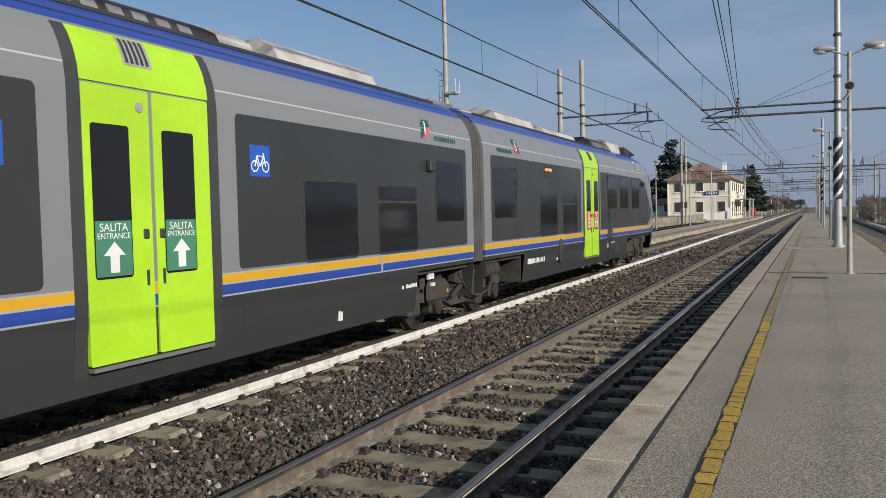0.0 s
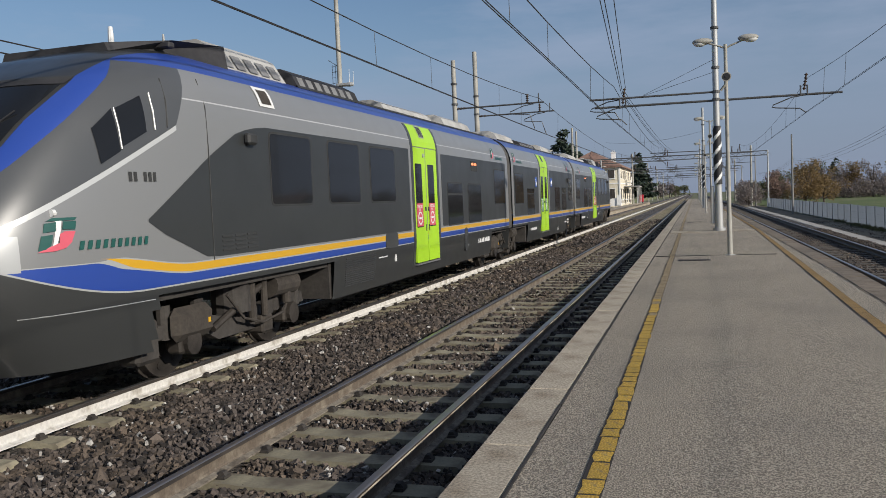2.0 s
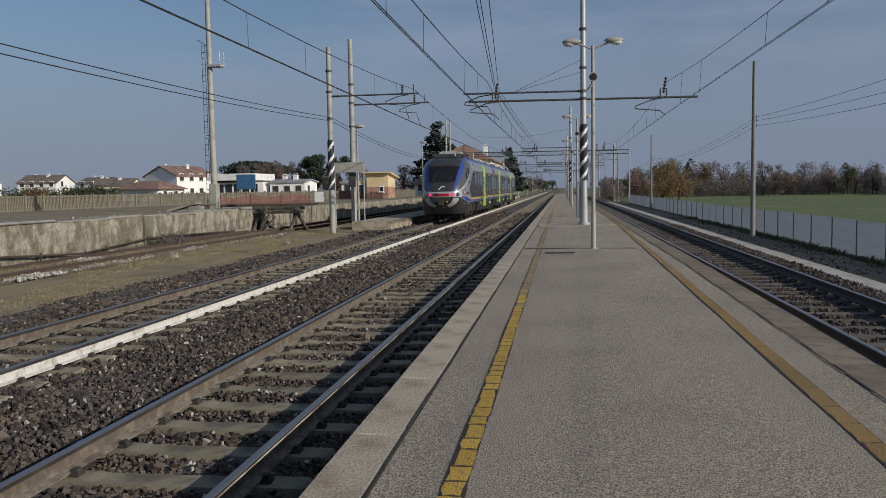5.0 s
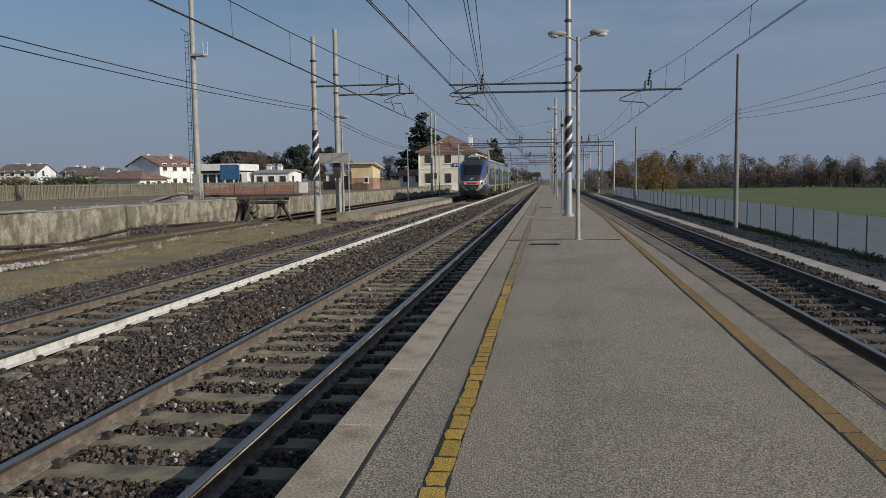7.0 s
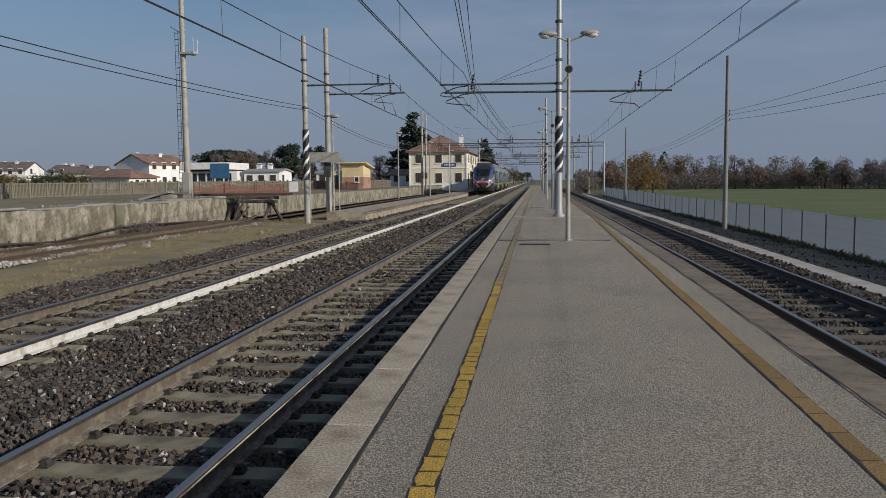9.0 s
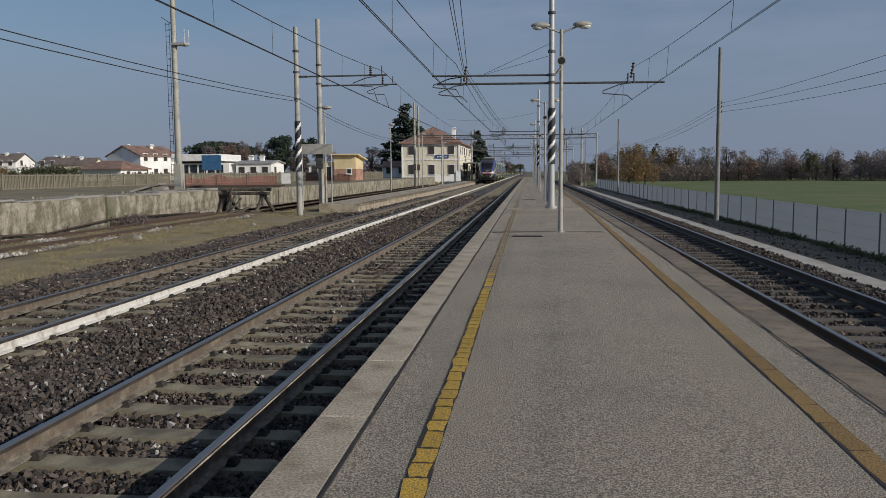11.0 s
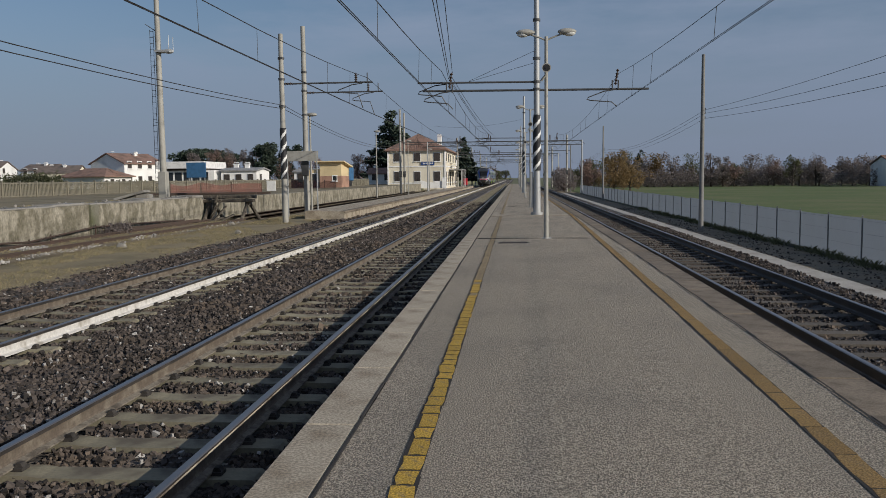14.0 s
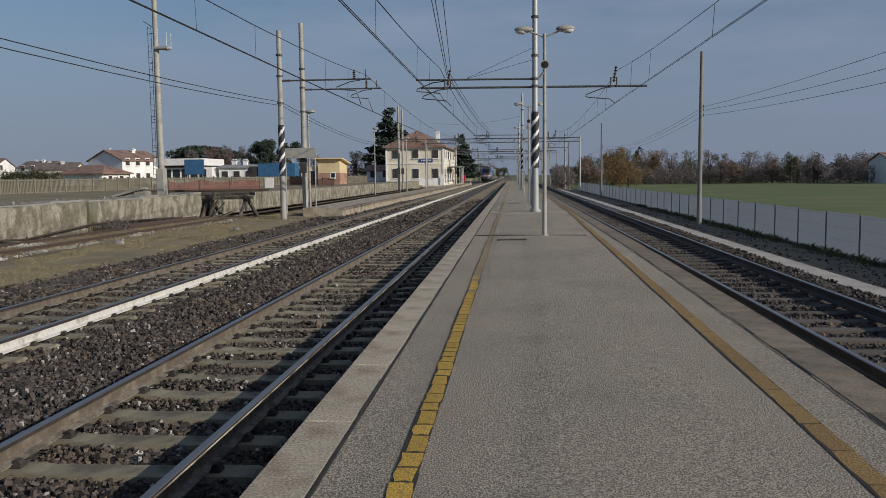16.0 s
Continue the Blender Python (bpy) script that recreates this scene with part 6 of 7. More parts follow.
def doorway(car, y0, s, boarding):
    """A pair of lime leaves in a dark portal, with a sloping lime head panel above."""
    y1, mid = y0 + 1.6, y0 + 0.8
    zs = [0.62, 0.72, 1.08, 1.3, 3.02, 3.12, 3.25, 3.4, 3.53, 3.6]
    for ya, yb in ((y0 - 0.11, y0 + 0.02), (y1 - 0.02, y1 + 0.11)):
        b, n = B(), len(zs)
        vs = [(s * (half(z) + o), y, z) for z in zs for y in (ya, yb) for o in (-0.03, 0.008)]
        b.add(vs, [(4 * k + a, 4 * k + c, 4 * k + 4 + c, 4 * k + 4 + a) for k in range(n - 1) for a, c in ((1, 3), (0, 1), (3, 2))])
        part("door_portal", b, T["dark"], car)
    b = B()
    zs = [3.13, 3.25, 3.4, 3.53, 3.60]
    vs = [(s * (half(z) + o), y, z) for z in zs for y in (y0 + 0.02, y1 - 0.02) for o in (-0.03, 0.012)]
    b.add(vs, [(4 * k + a, 4 * k + c, 4 * k + 4 + c, 4 * k + 4 + a) for k in range(len(zs) - 1) for a, c in ((1, 3), (0, 1), (3, 2))] + [(0, 1, 3, 2)])
    head = part("head_panel", b, T["lime"], car, "lime sloping panel above the doors")
    zs = [3.33, 3.4, 3.47, 3.53, 3.59]
    b = B()
    b.add([(s * (half(z) + 0.016), y, z) for z in zs for y in (mid - 0.26, mid + 0.08)], [(2 * k, 2 * k + 1, 2 * k + 3, 2 * k + 2) for k in range(4)])
    vent = part("grille", b, T["pale"], head, "small pale-framed grille")
    for k in range(5):
        ya = mid - 0.235 + 0.06 * k
        b = B()
        b.add([(s * (half(z) + 0.021), y, z) for z in (3.35, 3.4, 3.47, 3.53, 3.575) for y in (ya, ya + 0.034)], [(2 * j, 2 * j + 1, 2 * j + 3, 2 * j + 2) for j in range(4)])
        part("slot", b, T["seal"], head)
    b = B()
    b.tube([(s * (W - 0.01), mid - 0.14, 2.96), (s * (W + 0.014), mid - 0.14, 2.96)], 0.045, 14)
    b.tube([(s * (W + 0.014), mid - 0.14, 2.96), (s * (W + 0.02), mid - 0.14, 2.96)], 0.022, 10)
    part("door_lock", b, T["pale"], car, "round steel door lock")
    for ya, yb, inner in ((y0 + 0.03, mid - 0.022, 1), (mid + 0.022, y1 - 0.03, -1)):
        leaf = part("door_leaf", plate(rounded(ya, yb, 0.72, 3.11, 0.02, 2), s, W - 0.035, W + 0.004), T["lime"], car, "lime sliding door leaf")
        c = y0 + (0.32 if inner > 0 else 1.14)
        part("door_window", plate(rounded(c - 0.21, c + 0.21, 1.45, 2.78, 0.03, 3), s, W, W + 0.008), T["glass"], leaf)
        st = part("sticker", plate([(c - 0.2, 1.47), (c + 0.2, 1.47), (c + 0.2, 1.95), (c - 0.2, 1.95)], s, W + 0.008, W + 0.010), T["green" if boarding else "red"], leaf,
                  "green boarding sticker with a white arrow" if boarding else "red exit sticker with a no-entry ring")
        b = B()
        if boarding:
            b.prism([(c - 0.05, 1.50), (c + 0.05, 1.50), (c + 0.05, 1.65), (c + 0.12, 1.65), (c, 1.77), (c - 0.12, 1.65), (c - 0.05, 1.65)], s * (W + 0.008), s * (W + 0.0115), axis="x")
        else:
            ring = [(c + 0.14 * math.cos(k * math.pi / 12), 1.64 + 0.14 * math.sin(k * math.pi / 12)) for k in range(24)]
            inr = [(c + 0.105 * math.cos(k * math.pi / 12), 1.64 + 0.105 * math.sin(k * math.pi / 12)) for k in range(24)]
            b.add([(s * (W + 0.0115), *p) for p in ring + inr], [(k, (k + 1) % 24, 24 + (k + 1) % 24, 24 + k) for k in range(24)])
            b.add([(s * (W + 0.0115), y, z) for y in (c - 0.08, c + 0.08) for z in (1.62, 1.66)], [(0, 1, 3, 2)])
        part("symbol", b, T["white"], leaf)
        text("SALITA" if boarding else "DISCESA", 0.10 if boarding else 0.085, T["white"], leaf, (s * (W + 0.0112), c, 1.86), s)
        text("ENTRANCE" if boarding else "EXIT", 0.072, T["white"], leaf, (s * (W + 0.0112), c, 1.795), s)
        b = B()
        yy = mid - 0.10 * inner
        b.box(*sorted((s * (W - 0.01), s * (W + 0.018))), yy - 0.035, yy + 0.035, 1.78, 1.87, ch=0.01)
        part("push_button", b, T["seal"], leaf)
        b = B()
        b.box(*sorted((s * W, s * (W + 0.016))), yy - 0.012, yy + 0.012, 1.36, 1.50)
        part("grip", b, T["seal"], leaf)
    part("door_gap", plate([(mid - 0.022, 0.74), (mid + 0.022, 0.74), (mid + 0.022, 3.1), (mid - 0.022, 3.1)], s, W - 0.05, W - 0.012), T["seal"], car)
    b = B()
    b.box(*sorted((s * (W - 0.2), s * (W + 0.02))), y0 + 0.05, y1 - 0.05, 0.67, 0.705)
    part("step", b, T["silver"], car)


def roof_units(car, y0, y1, pale):
    """Low air-conditioning housings and covers along the roof."""
    y, k = y0, 0
    while y < y1 - 0.8:
        n = min((2.6, 1.4, 3.1, 0.9)[k % 4], y1 - y)
        h = (0.27, 0.16, 0.22, 0.30)[k % 4]
        b = B()
        w = (0.86, 0.66, 0.8, 0.6)[k % 4]
        b.prism([(-w - 0.1, 3.88), (w + 0.1, 3.88), (w, 3.9 + h * 0.7), (w - 0.2, 3.93 + h), (-w + 0.2, 3.93 + h), (-w, 3.9 + h * 0.7)], y, y + n - 0.1)
        dark = k in pale
        unit = part("roof_unit", b, T["roof_dark" if dark else "unit"], car, "black louvred roof unit" if dark else "")
        for j in range(int((n - 0.3) / 0.32) if dark else 0):
            for sx in (-1, 1):
                g = B()
                ya = y + 0.12 + 0.32 * j
                g.add([(sx * (w + 0.085), ya, 3.915), (sx * (w + 0.085), ya + 0.2, 3.915), (sx * (w + 0.012), ya + 0.2, 3.885 + h * 0.7), (sx * (w + 0.012), ya, 3.885 + h * 0.7)], [(0, 1, 2, 3)])
                part("side_grating", g, T["roof"], unit)
        y += n
        k += 1
    for x in (-0.95, 0.95):
        b = B()
        b.box(x - 0.02, x + 0.02, y0, y1, 3.88, 3.915)
        part("roof_rail", b, T["seal"], car)


def underfloor(car, y0, y1):
    b = B()
    b.box(-1.375, 1.375, y0 - 0.1, y1 + 0.1, 0.49, 1.15)
    part("underframe", b, T["under"], car)


def decal(car, s, surf, name, pts, m, label="", lift=0.012):
    """A flat sticker fanned out over the curved flank; surf gives the half-width at y and z."""
    b = B()
    cy, cz = sum(p[0] for p in pts) / len(pts), sum(p[1] for p in pts) / len(pts)
    ring = [p for u, v in zip(pts, pts[1:] + pts[:1]) for p in (u, ((u[0] + v[0]) / 2, (u[1] + v[1]) / 2))]
    b.add([(s * (surf(y, z) + lift), y, z) for y, z in [(cy, cz)] + ring], [(0, 1 + k, 1 + (k + 1) % len(ring)) for k in range(len(ring))])
    part(name, b, T[m], car, label)


def emblem(car, s, surf, y0, z0, k, words):
    """Green, white and red company emblem with its name as slanting bars beside it."""
    for i, (m, pts) in enumerate((
            ("deep_green", [(0.105, 0.285), (0.17, 0.315), (0.41, 0.315), (0.39, 0.29), (0.21, 0.285)]),
            ("deep_green", [(0.09, 0.265), (0.20, 0.275), (0.19, 0.19), (0.07, 0.18)]), ("deep_green", [(0.27, 0.28), (0.40, 0.28), (0.38, 0.20), (0.25, 0.205)]),
            ("deep_green", [(0.05, 0.15), (0.16, 0.16), (0.13, 0.06), (0.08, 0.025), (0.01, 0.015)]),
            ("red", [(0.22, 0.16), (0.27, 0.185), (0.38, 0.185), (0.33, 0.08), (0.27, 0.03), (0.17, 0.005), (0.0, 0.0), (0.15, 0.03), (0.21, 0.08)]),
            ("white", [(0.195, 0.285), (0.255, 0.285), (0.235, 0.19), (0.19, 0.07), (0.14, 0.03), (0.175, 0.16)]))):
        decal(car, s, surf, "emblem", [(y0 + k * y, z0 + k * z) for y, z in pts], m, "green, white and red company emblem" if i == 0 else "", 0.010 if m == "white" else 0.012)
    yw, zw, step, h = words
    for j in range(10):
        y = yw + step * j
        decal(car, s, surf, "word_mark", [(y, zw), (y + step * 0.55, zw), (y + step * 0.78, zw + h), (y + step * 0.23, zw + h)], "deep_green")


def far_end(car, length):
    """Emblem and number marks near an articulated end."""
    for s in (-1, 1):
        emblem(car, s, lambda y, z: half(z), length - 2.05, 3.14, 0.95, (length - 1.55, 3.13, 0.085, 0.075))
        if length > 15:
            bars(car, "number_marks", length - 3.7, 0.84, 1.2, 0.12, 16, s, T["white"])


def end_car(train):
    L = 19.2
    car = part("end_car", shell(True, L, ((2.05, 6.35), (L - 2.3, L + 1))), livery(True), train, "cab car in silver, blue and anthracite with amber stripe", True)
    b = B()
    b.box(-1.36, 1.36, 2.0, L, 1.0, 1.16)
    part("floor_pan", b, T["under"], car)
    underfloor(car, 6.5, L - 2.35)
    for s in (-1, 1):
        # window bands
        b = B()
        # lay the tip on the curved shell in strips
        ys = np.linspace(1.95, 10.15, 34)
        low = np.interp(ys, [1.95, 2.14, 2.98, 10.15], [1.87, 1.75, 1.415, 1.415])
        top = np.interp(ys, [1.95, 2.32, 3.11, 3.76, 4.34, 10.15], [1.90, 2.13, 2.62, 2.95, 3.05, 3.06])
        vs, fs = [], []
        for y, a, c in zip(ys, low, top):
            for k in range(7):
                z = a + (c - a) * k / 6
                vs.append((s * (skin(y, z) + 0.005), y, z))
        fs = [(7 * i + k, 7 * i + 7 + k, 7 * i + 8 + k, 7 * i + 1 + k) for i in range(len(ys) - 1) for k in range(6)]
        b.add(vs, fs)
        part("window_band", b, T["band"], car, "flush anthracite window band", True)
        part("window_band", plate(rounded(12.32, L - 0.36, 1.415, 3.05, 0.06), s, W - 0.02, W + 0.005), T["band"], car, "flush anthracite window band")
        for a in (4.55, 6.38, 8.1):
            window(car, s, a, a + 1.2, 2.02, 2.98)
        window(car, s, 12.76, 14.0, 1.43, 2.39, 2.14)
        window(car, s, 14.54, 15.82, 1.43, 2.38)
        window(car, s, 17.4, 18.68, 1.86, 2.82)
        disp = part("display", plate([(14.9, 2.73), (15.5, 2.73), (15.5, 2.99), (14.9, 2.99)], s, W, W + 0.012), T["seal"], car, "small dark destination display")
        bb = B()
        for k in range(10):
            if k != 4:
                bb.box(*sorted((s * (W + 0.011), s * (W + 0.0135))), 14.95 + 0.05 * k, 14.985 + 0.05 * k, 2.88, 2.94)
        part("display_text", bb, T["amber_led"], disp)
        doorway(car, 10.4, s, False)
        # cab side windows follow the curved shell
        for (ya, za), (yb, zb), (yc, zc), (yd, zd) in (((1.40, 2.47), (1.66, 2.61), (1.65, 3.05), (1.38, 2.83)), ((1.70, 2.66), (2.04, 2.83), (2.04, 3.22), (1.70, 3.06))):
            vs = []
            for i in range(5):
                for k in range(5):
                    u, v = i / 4, k / 4
                    y = (ya * (1 - u) + yb * u) * (1 - v) + (yd * (1 - u) + yc * u) * v
                    z = (za * (1 - u) + zb * u) * (1 - v) + (zd * (1 - u) + zc * u) * v
                    vs.append((s * (skin(y, z) + 0.01), y, z))
            b = B()
            b.add(vs, [(5 * i + k, 5 * i + 5 + k, 5 * i + 6 + k, 5 * i + 1 + k) for i in range(4) for k in range(4)])
            part("cab_window", b, T["glass"], car, smooth=True)
        for name, m, r, run in (("handrail", "pale", 0.012, ((2.17, 3.26), (2.17, 3.06), (2.17, 2.86))), ("cab_door_seam", "seal", 0.007, ((2.43, 3.45), (2.40, 3.2), (2.37, 2.90))),
                                ("window_divider", "pale", 0.010, ((1.68, 3.06), (1.68, 2.85), (1.68, 2.63))),
                                ("body_seam", "seal", 0.006, ((3.10, 3.53), (3.09, 3.19), (3.09, 2.66), (3.08, 2.0), (3.08, 1.38)))):
            b = B()
            b.tube([(s * (skin(y, z) + 0.008), y, z) for y, z in run], r, 5)
            part(name, b, T[m], car)
        # a louvred panel low in the band and a small camera pod
        for i in range(3):
            for k in range(4):
                b = B()
                y, z = 3.27 + 0.29 * i, 1.47 + 0.055 * k
                b.prism([(y, z), (y + 0.23, z), (y + 0.23, z + 0.025), (y, z + 0.025)], s * (W - 0.01), s * (W + 0.014), axis="x")
                part("louvre", b, T["seal"], car)
        b = B()
        b.box(*sorted((s * W, s * (W + 0.1))), 3.88, 4.1, 2.79, 2.94, ch=0.03)
        part("camera_pod", b, T["seal"], car)
        b = B()
        b.tube([(s * (skin(y, 1.04) + 0.002), y, 1.04) for y in np.linspace(0.5, 2.0, 9)], 0.006, 4)
        part("skirt_seam", b, T["pale"], car)
        # service flaps, vents and marks on the skirt
        b = B()
        for k in range(14):
            z = 0.62 + 0.035 * k
            b.box(*sorted((s * (half(z) - 0.02), s * (half(z) + 0.008))), 5.7 if False else 6.9, 8.2, z, z + 0.016)
        part("vent", b, T["seal"], car)
        part("flap", plate(rounded(8.7, 9.35, 1.13, 1.42, 0.08), s, W - 0.02, W + 0.008), T["dark"], car)
        part("flap", plate(rounded(14.1, 14.38, 0.72, 1.3, 0.1), s, W - 0.05, W + 0.006), T["dark"], car)
        bars(car, "marks", 14.45, 0.80, 0.16, 0.09, 2, s, T["white"])
        bars(car, "marks", 8.3, 0.98, 0.5, 0.025, 9, s, T["white"])
        bars(car, "marks", 9.2, 0.86, 0.1, 0.14, 1, s, T["white"])
        for k in (0, 1, 3, 4, 5):
            b = B()
            b.add([(s * (skin(yy, z) + 0.008), yy, z) for yy in (1.72 + 0.07 * k, 1.765 + 0.07 * k) for z in (2.30, 2.40)], [(0, 1, 3, 2)])
            part("number_mark", b, T["seal"], car)

        emblem(car, s, skin, 0.63, 1.64, 1.0, (1.03, 1.64, 0.091, 0.085))
        b = B()
        b.add([(s * (half(z) + 0.012), y, z) for z in (3.34, 3.44, 3.53, 3.62) for y in (4.42, 4.82)], [(2 * k, 2 * k + 1, 2 * k + 3, 2 * k + 2) for k in range(3)])
        badge = part("badge", b, T["white"], car, "white badge high on the cab side")
        b = B()
        b.add([(s * (half(z) + 0.016), y, z) for z in (3.38, 3.46, 3.53, 3.58) for y in (4.49, 4.75)], [(2 * k, 2 * k + 1, 2 * k + 3, 2 * k + 2) for k in range(3)])
        part("badge_mark", b, T["casing"], badge)
    far_end(car, L)
    # windscreen and front details lie on the raked face
    def face(x, z, lift=0.012):
        yf = front(z)
        hw = half(z)
        u = min(0.999, abs(x) / hw)
        y = YS - (YS - yf) * (1 - u ** 3.8) ** (1 / 3.8)
        return (x, y - lift, z)
    def sheet(name, x0, x1, z0, z1, m, label="", lift=0.012, inset=0.0):
        vs, b, n = [], B(), 12
        for k in range(9):
            z = z0 + (z1 - z0) * k / 8
            for i in range(n + 1):
                q = inset * k / 8
                vs.append(face((x0 + q) + (x1 - x0 - 2 * q) * i / n, z, lift))
        b.add(vs, [(13 * k + i, 13 * k + i + 1, 13 * k + 14 + i, 13 * k + 13 + i) for k in range(8) for i in range(n)])
        return part(name, b, m, car, label, True)
    sheet("windscreen", -0.76, 0.76, 2.38, 3.34, T["glass"], "large raked tinted windscreen", 0.02, -0.17)
    sheet("windscreen_seal", -0.79, 0.79, 2.34, 3.39, T["seal"], "", 0.008, -0.17)
    sheet("wiper_cowl", -0.95, 0.95, 3.30, 3.36, T["roof_dark"], "", 0.03, -0.02)
    sheet("bumper_strip", -0.47, 0.47, 1.53, 1.69, T["red_strip"], "red strip across the bumper", 0.03)
    for s in (-1, 1):
        for x, r, m in ((0.66, 0.085, "tail"), (0.92, 0.10, "headlight")):
            p = face(s * x, 1.61, 0.0)
            b = B()
            b.tube([(p[0], p[1] + 0.06, p[2]), (p[0], p[1] - 0.035, p[2])], r + 0.022, 18)
            lamp = part("lamp_ring", b, T["seal"], car)
            b = B()
            b.tube([(p[0], p[1], p[2]), (p[0], p[1] - 0.045, p[2])], r, 18)
            part("tail_lamp" if m == "tail" else "headlamp", b, T[m], lamp, "glowing red tail lamp" if m == "tail" else "dark headlamp")
        p = face(s * 1.25, 2.0, 0.0)
        b = B()
        b.tube([(p[0], p[1] + 0.02, p[2]), (p[0], p[1] - 0.02, p[2])], 0.035, 10)
        part("marker_lamp", b, T["white"], car)
        # silver cheek round the coupler opening
        b = B()
        arc = [radians(4 + 62 * k / 12) for k in range(13)]
        vs = [face(s * 1.02 * math.cos(q), 1.46 - 0.66 * math.sin(q), 0.07) for q in arc]
        vs += [face(s * 0.70 * math.cos(q), 1.46 - 0.50 * math.sin(q), 0.09) for q in arc]
        b.add(vs, [(k, k + 1, 14 + k, 13 + k) for k in range(12)])
        part("cheek", b, T["pale"], car, "silver cheek beside the coupler opening", True)
        b = B()
        xw = -0.55 if s < 0 else 0.15
        b.tube([face(xw, 2.28, 0.05), face(xw + (0.1 if s < 0 else 0.42), 2.72, 0.05)], 0.012, 5)
        b.tube([face(xw + (-0.06 if s < 0 else 0.2), 2.42, 0.055), face(xw + (0.18 if s < 0 else 0.62), 3.0, 0.055)], 0.009, 5)
        part("wiper", b, M["black"], car)
        b = B()
        p = face(s * 0.42, 1.83, 0.0)
        b.tube([(p[0], p[1] + 0.03, p[2]), (p[0], p[1] - 0.06, p[2])], 0.03, 8)
        part("hook", b, T["seal"], car)
    b = B()
    vs = [face(x, z, 0.022) for z in (0.98, 1.2, 1.42) for x in (-0.62, -0.3, 0, 0.3, 0.62)]
    b.add(vs, [(5 * k + i, 5 * k + i + 1, 5 * k + 6 + i, 5 * k + 5 + i) for k in range(2) for i in range(4)])
    part("coupler_opening", b, T["seal"], car, "dark opening round the coupler")
    b = B()
    b.tube([(0, 0.2, 1.12), (0, -0.16, 1.12)], 0.13, 12)
    b.box(-0.18, 0.18, -0.24, -0.12, 0.98, 1.26, ch=0.03)
    b.tube([(-0.30, 0.1, 1.15), (-0.30, -0.08, 1.15)], 0.07, 10)
    b.tube([(0.05, -0.1, 0.98), (0.1, -0.12, 0.85), (0.3, -0.05, 0.9)], 0.025, 6)
    part("coupler", b, T["under"], car, "steel coupler with hoses")
    b = B()
    b.tube([(0.32, 0.05, 1.2), (0.32, -0.05, 1.2)], 0.045, 8)
    part("hose_cock", b, T["amber"], car)
    b = B()
    b.prism([(-0.22, 1.92), (-0.1, 1.92), (0.0, 2.05), (0.2, 2.05), (0.18, 2.10), (-0.02, 2.10), (-0.1, 2.0)], front(2.0) - 0.03, front(2.0) + 0.05)
    part("nose_emblem", b, T["white"], car, "white swooping emblem on the dark nose")
    roof_units(car, 6.5, L - 0.8, (0, 1))
    b = B()
    b.prism([(-0.85, 3.9), (0.85, 3.9), (0.62, 4.26), (0.5, 4.33), (-0.6, 4.33), (-0.75, 4.24)], 4.45, 6.35)
    unit = part("roof_unit", b, T["unit"], car, "pale air-conditioning housing behind the cab")
    for sx in (-1, 1):
        for k in range(5):
            b = B()
            y = 4.6 + 0.34 * k
            b.add([(sx * 0.835, y, 3.96), (sx * 0.835, y + 0.24, 3.96), (sx * 0.70, y + 0.24, 4.17), (sx * 0.70, y, 4.17)], [(0, 1, 2, 3)])
            part("side_grating", b, T["roof"], unit)
    b = B()
    b.add([(x, y, z) for y, z, w in ((2.35, 3.90, 0.7), (3.2, 4.04, 1.0), (4.4, 4.17, 0.95), (4.4, 3.85, 1.0), (2.35, 3.80, 0.75)) for x in (-w, w)],
          [(0, 1, 3, 2), (2, 3, 5, 4), (4, 5, 7, 6), (6, 7, 9, 8), (8, 9, 1, 0), (0, 2, 4, 6, 8), (1, 9, 7, 5, 3)])
    part("roof_fairing", b, T["roof_dark"], car, "black roof fairing over the cab")
    b = B()
    b.box(-1.05, 1.05, 3.05, 3.17, 3.93, 4.0, ch=0.015)
    part("roof_bar", b, T["roof_dark"], car)
    for x, y, z, r, m in ((0.5, 2.72, 3.88, 0.045, "white"), (0.3, 4.0, 4.05, 0.022, "unit"), (0.35, 6.42, 4.0, 0.05, "seal")):
        b = B()
        b.tube([(x, y, z), (x, y, z + 0.12), (x, y, z + 0.28)], r, 8, 0, r * 0.6)
        part("antenna", b, T[m], car)
    return car


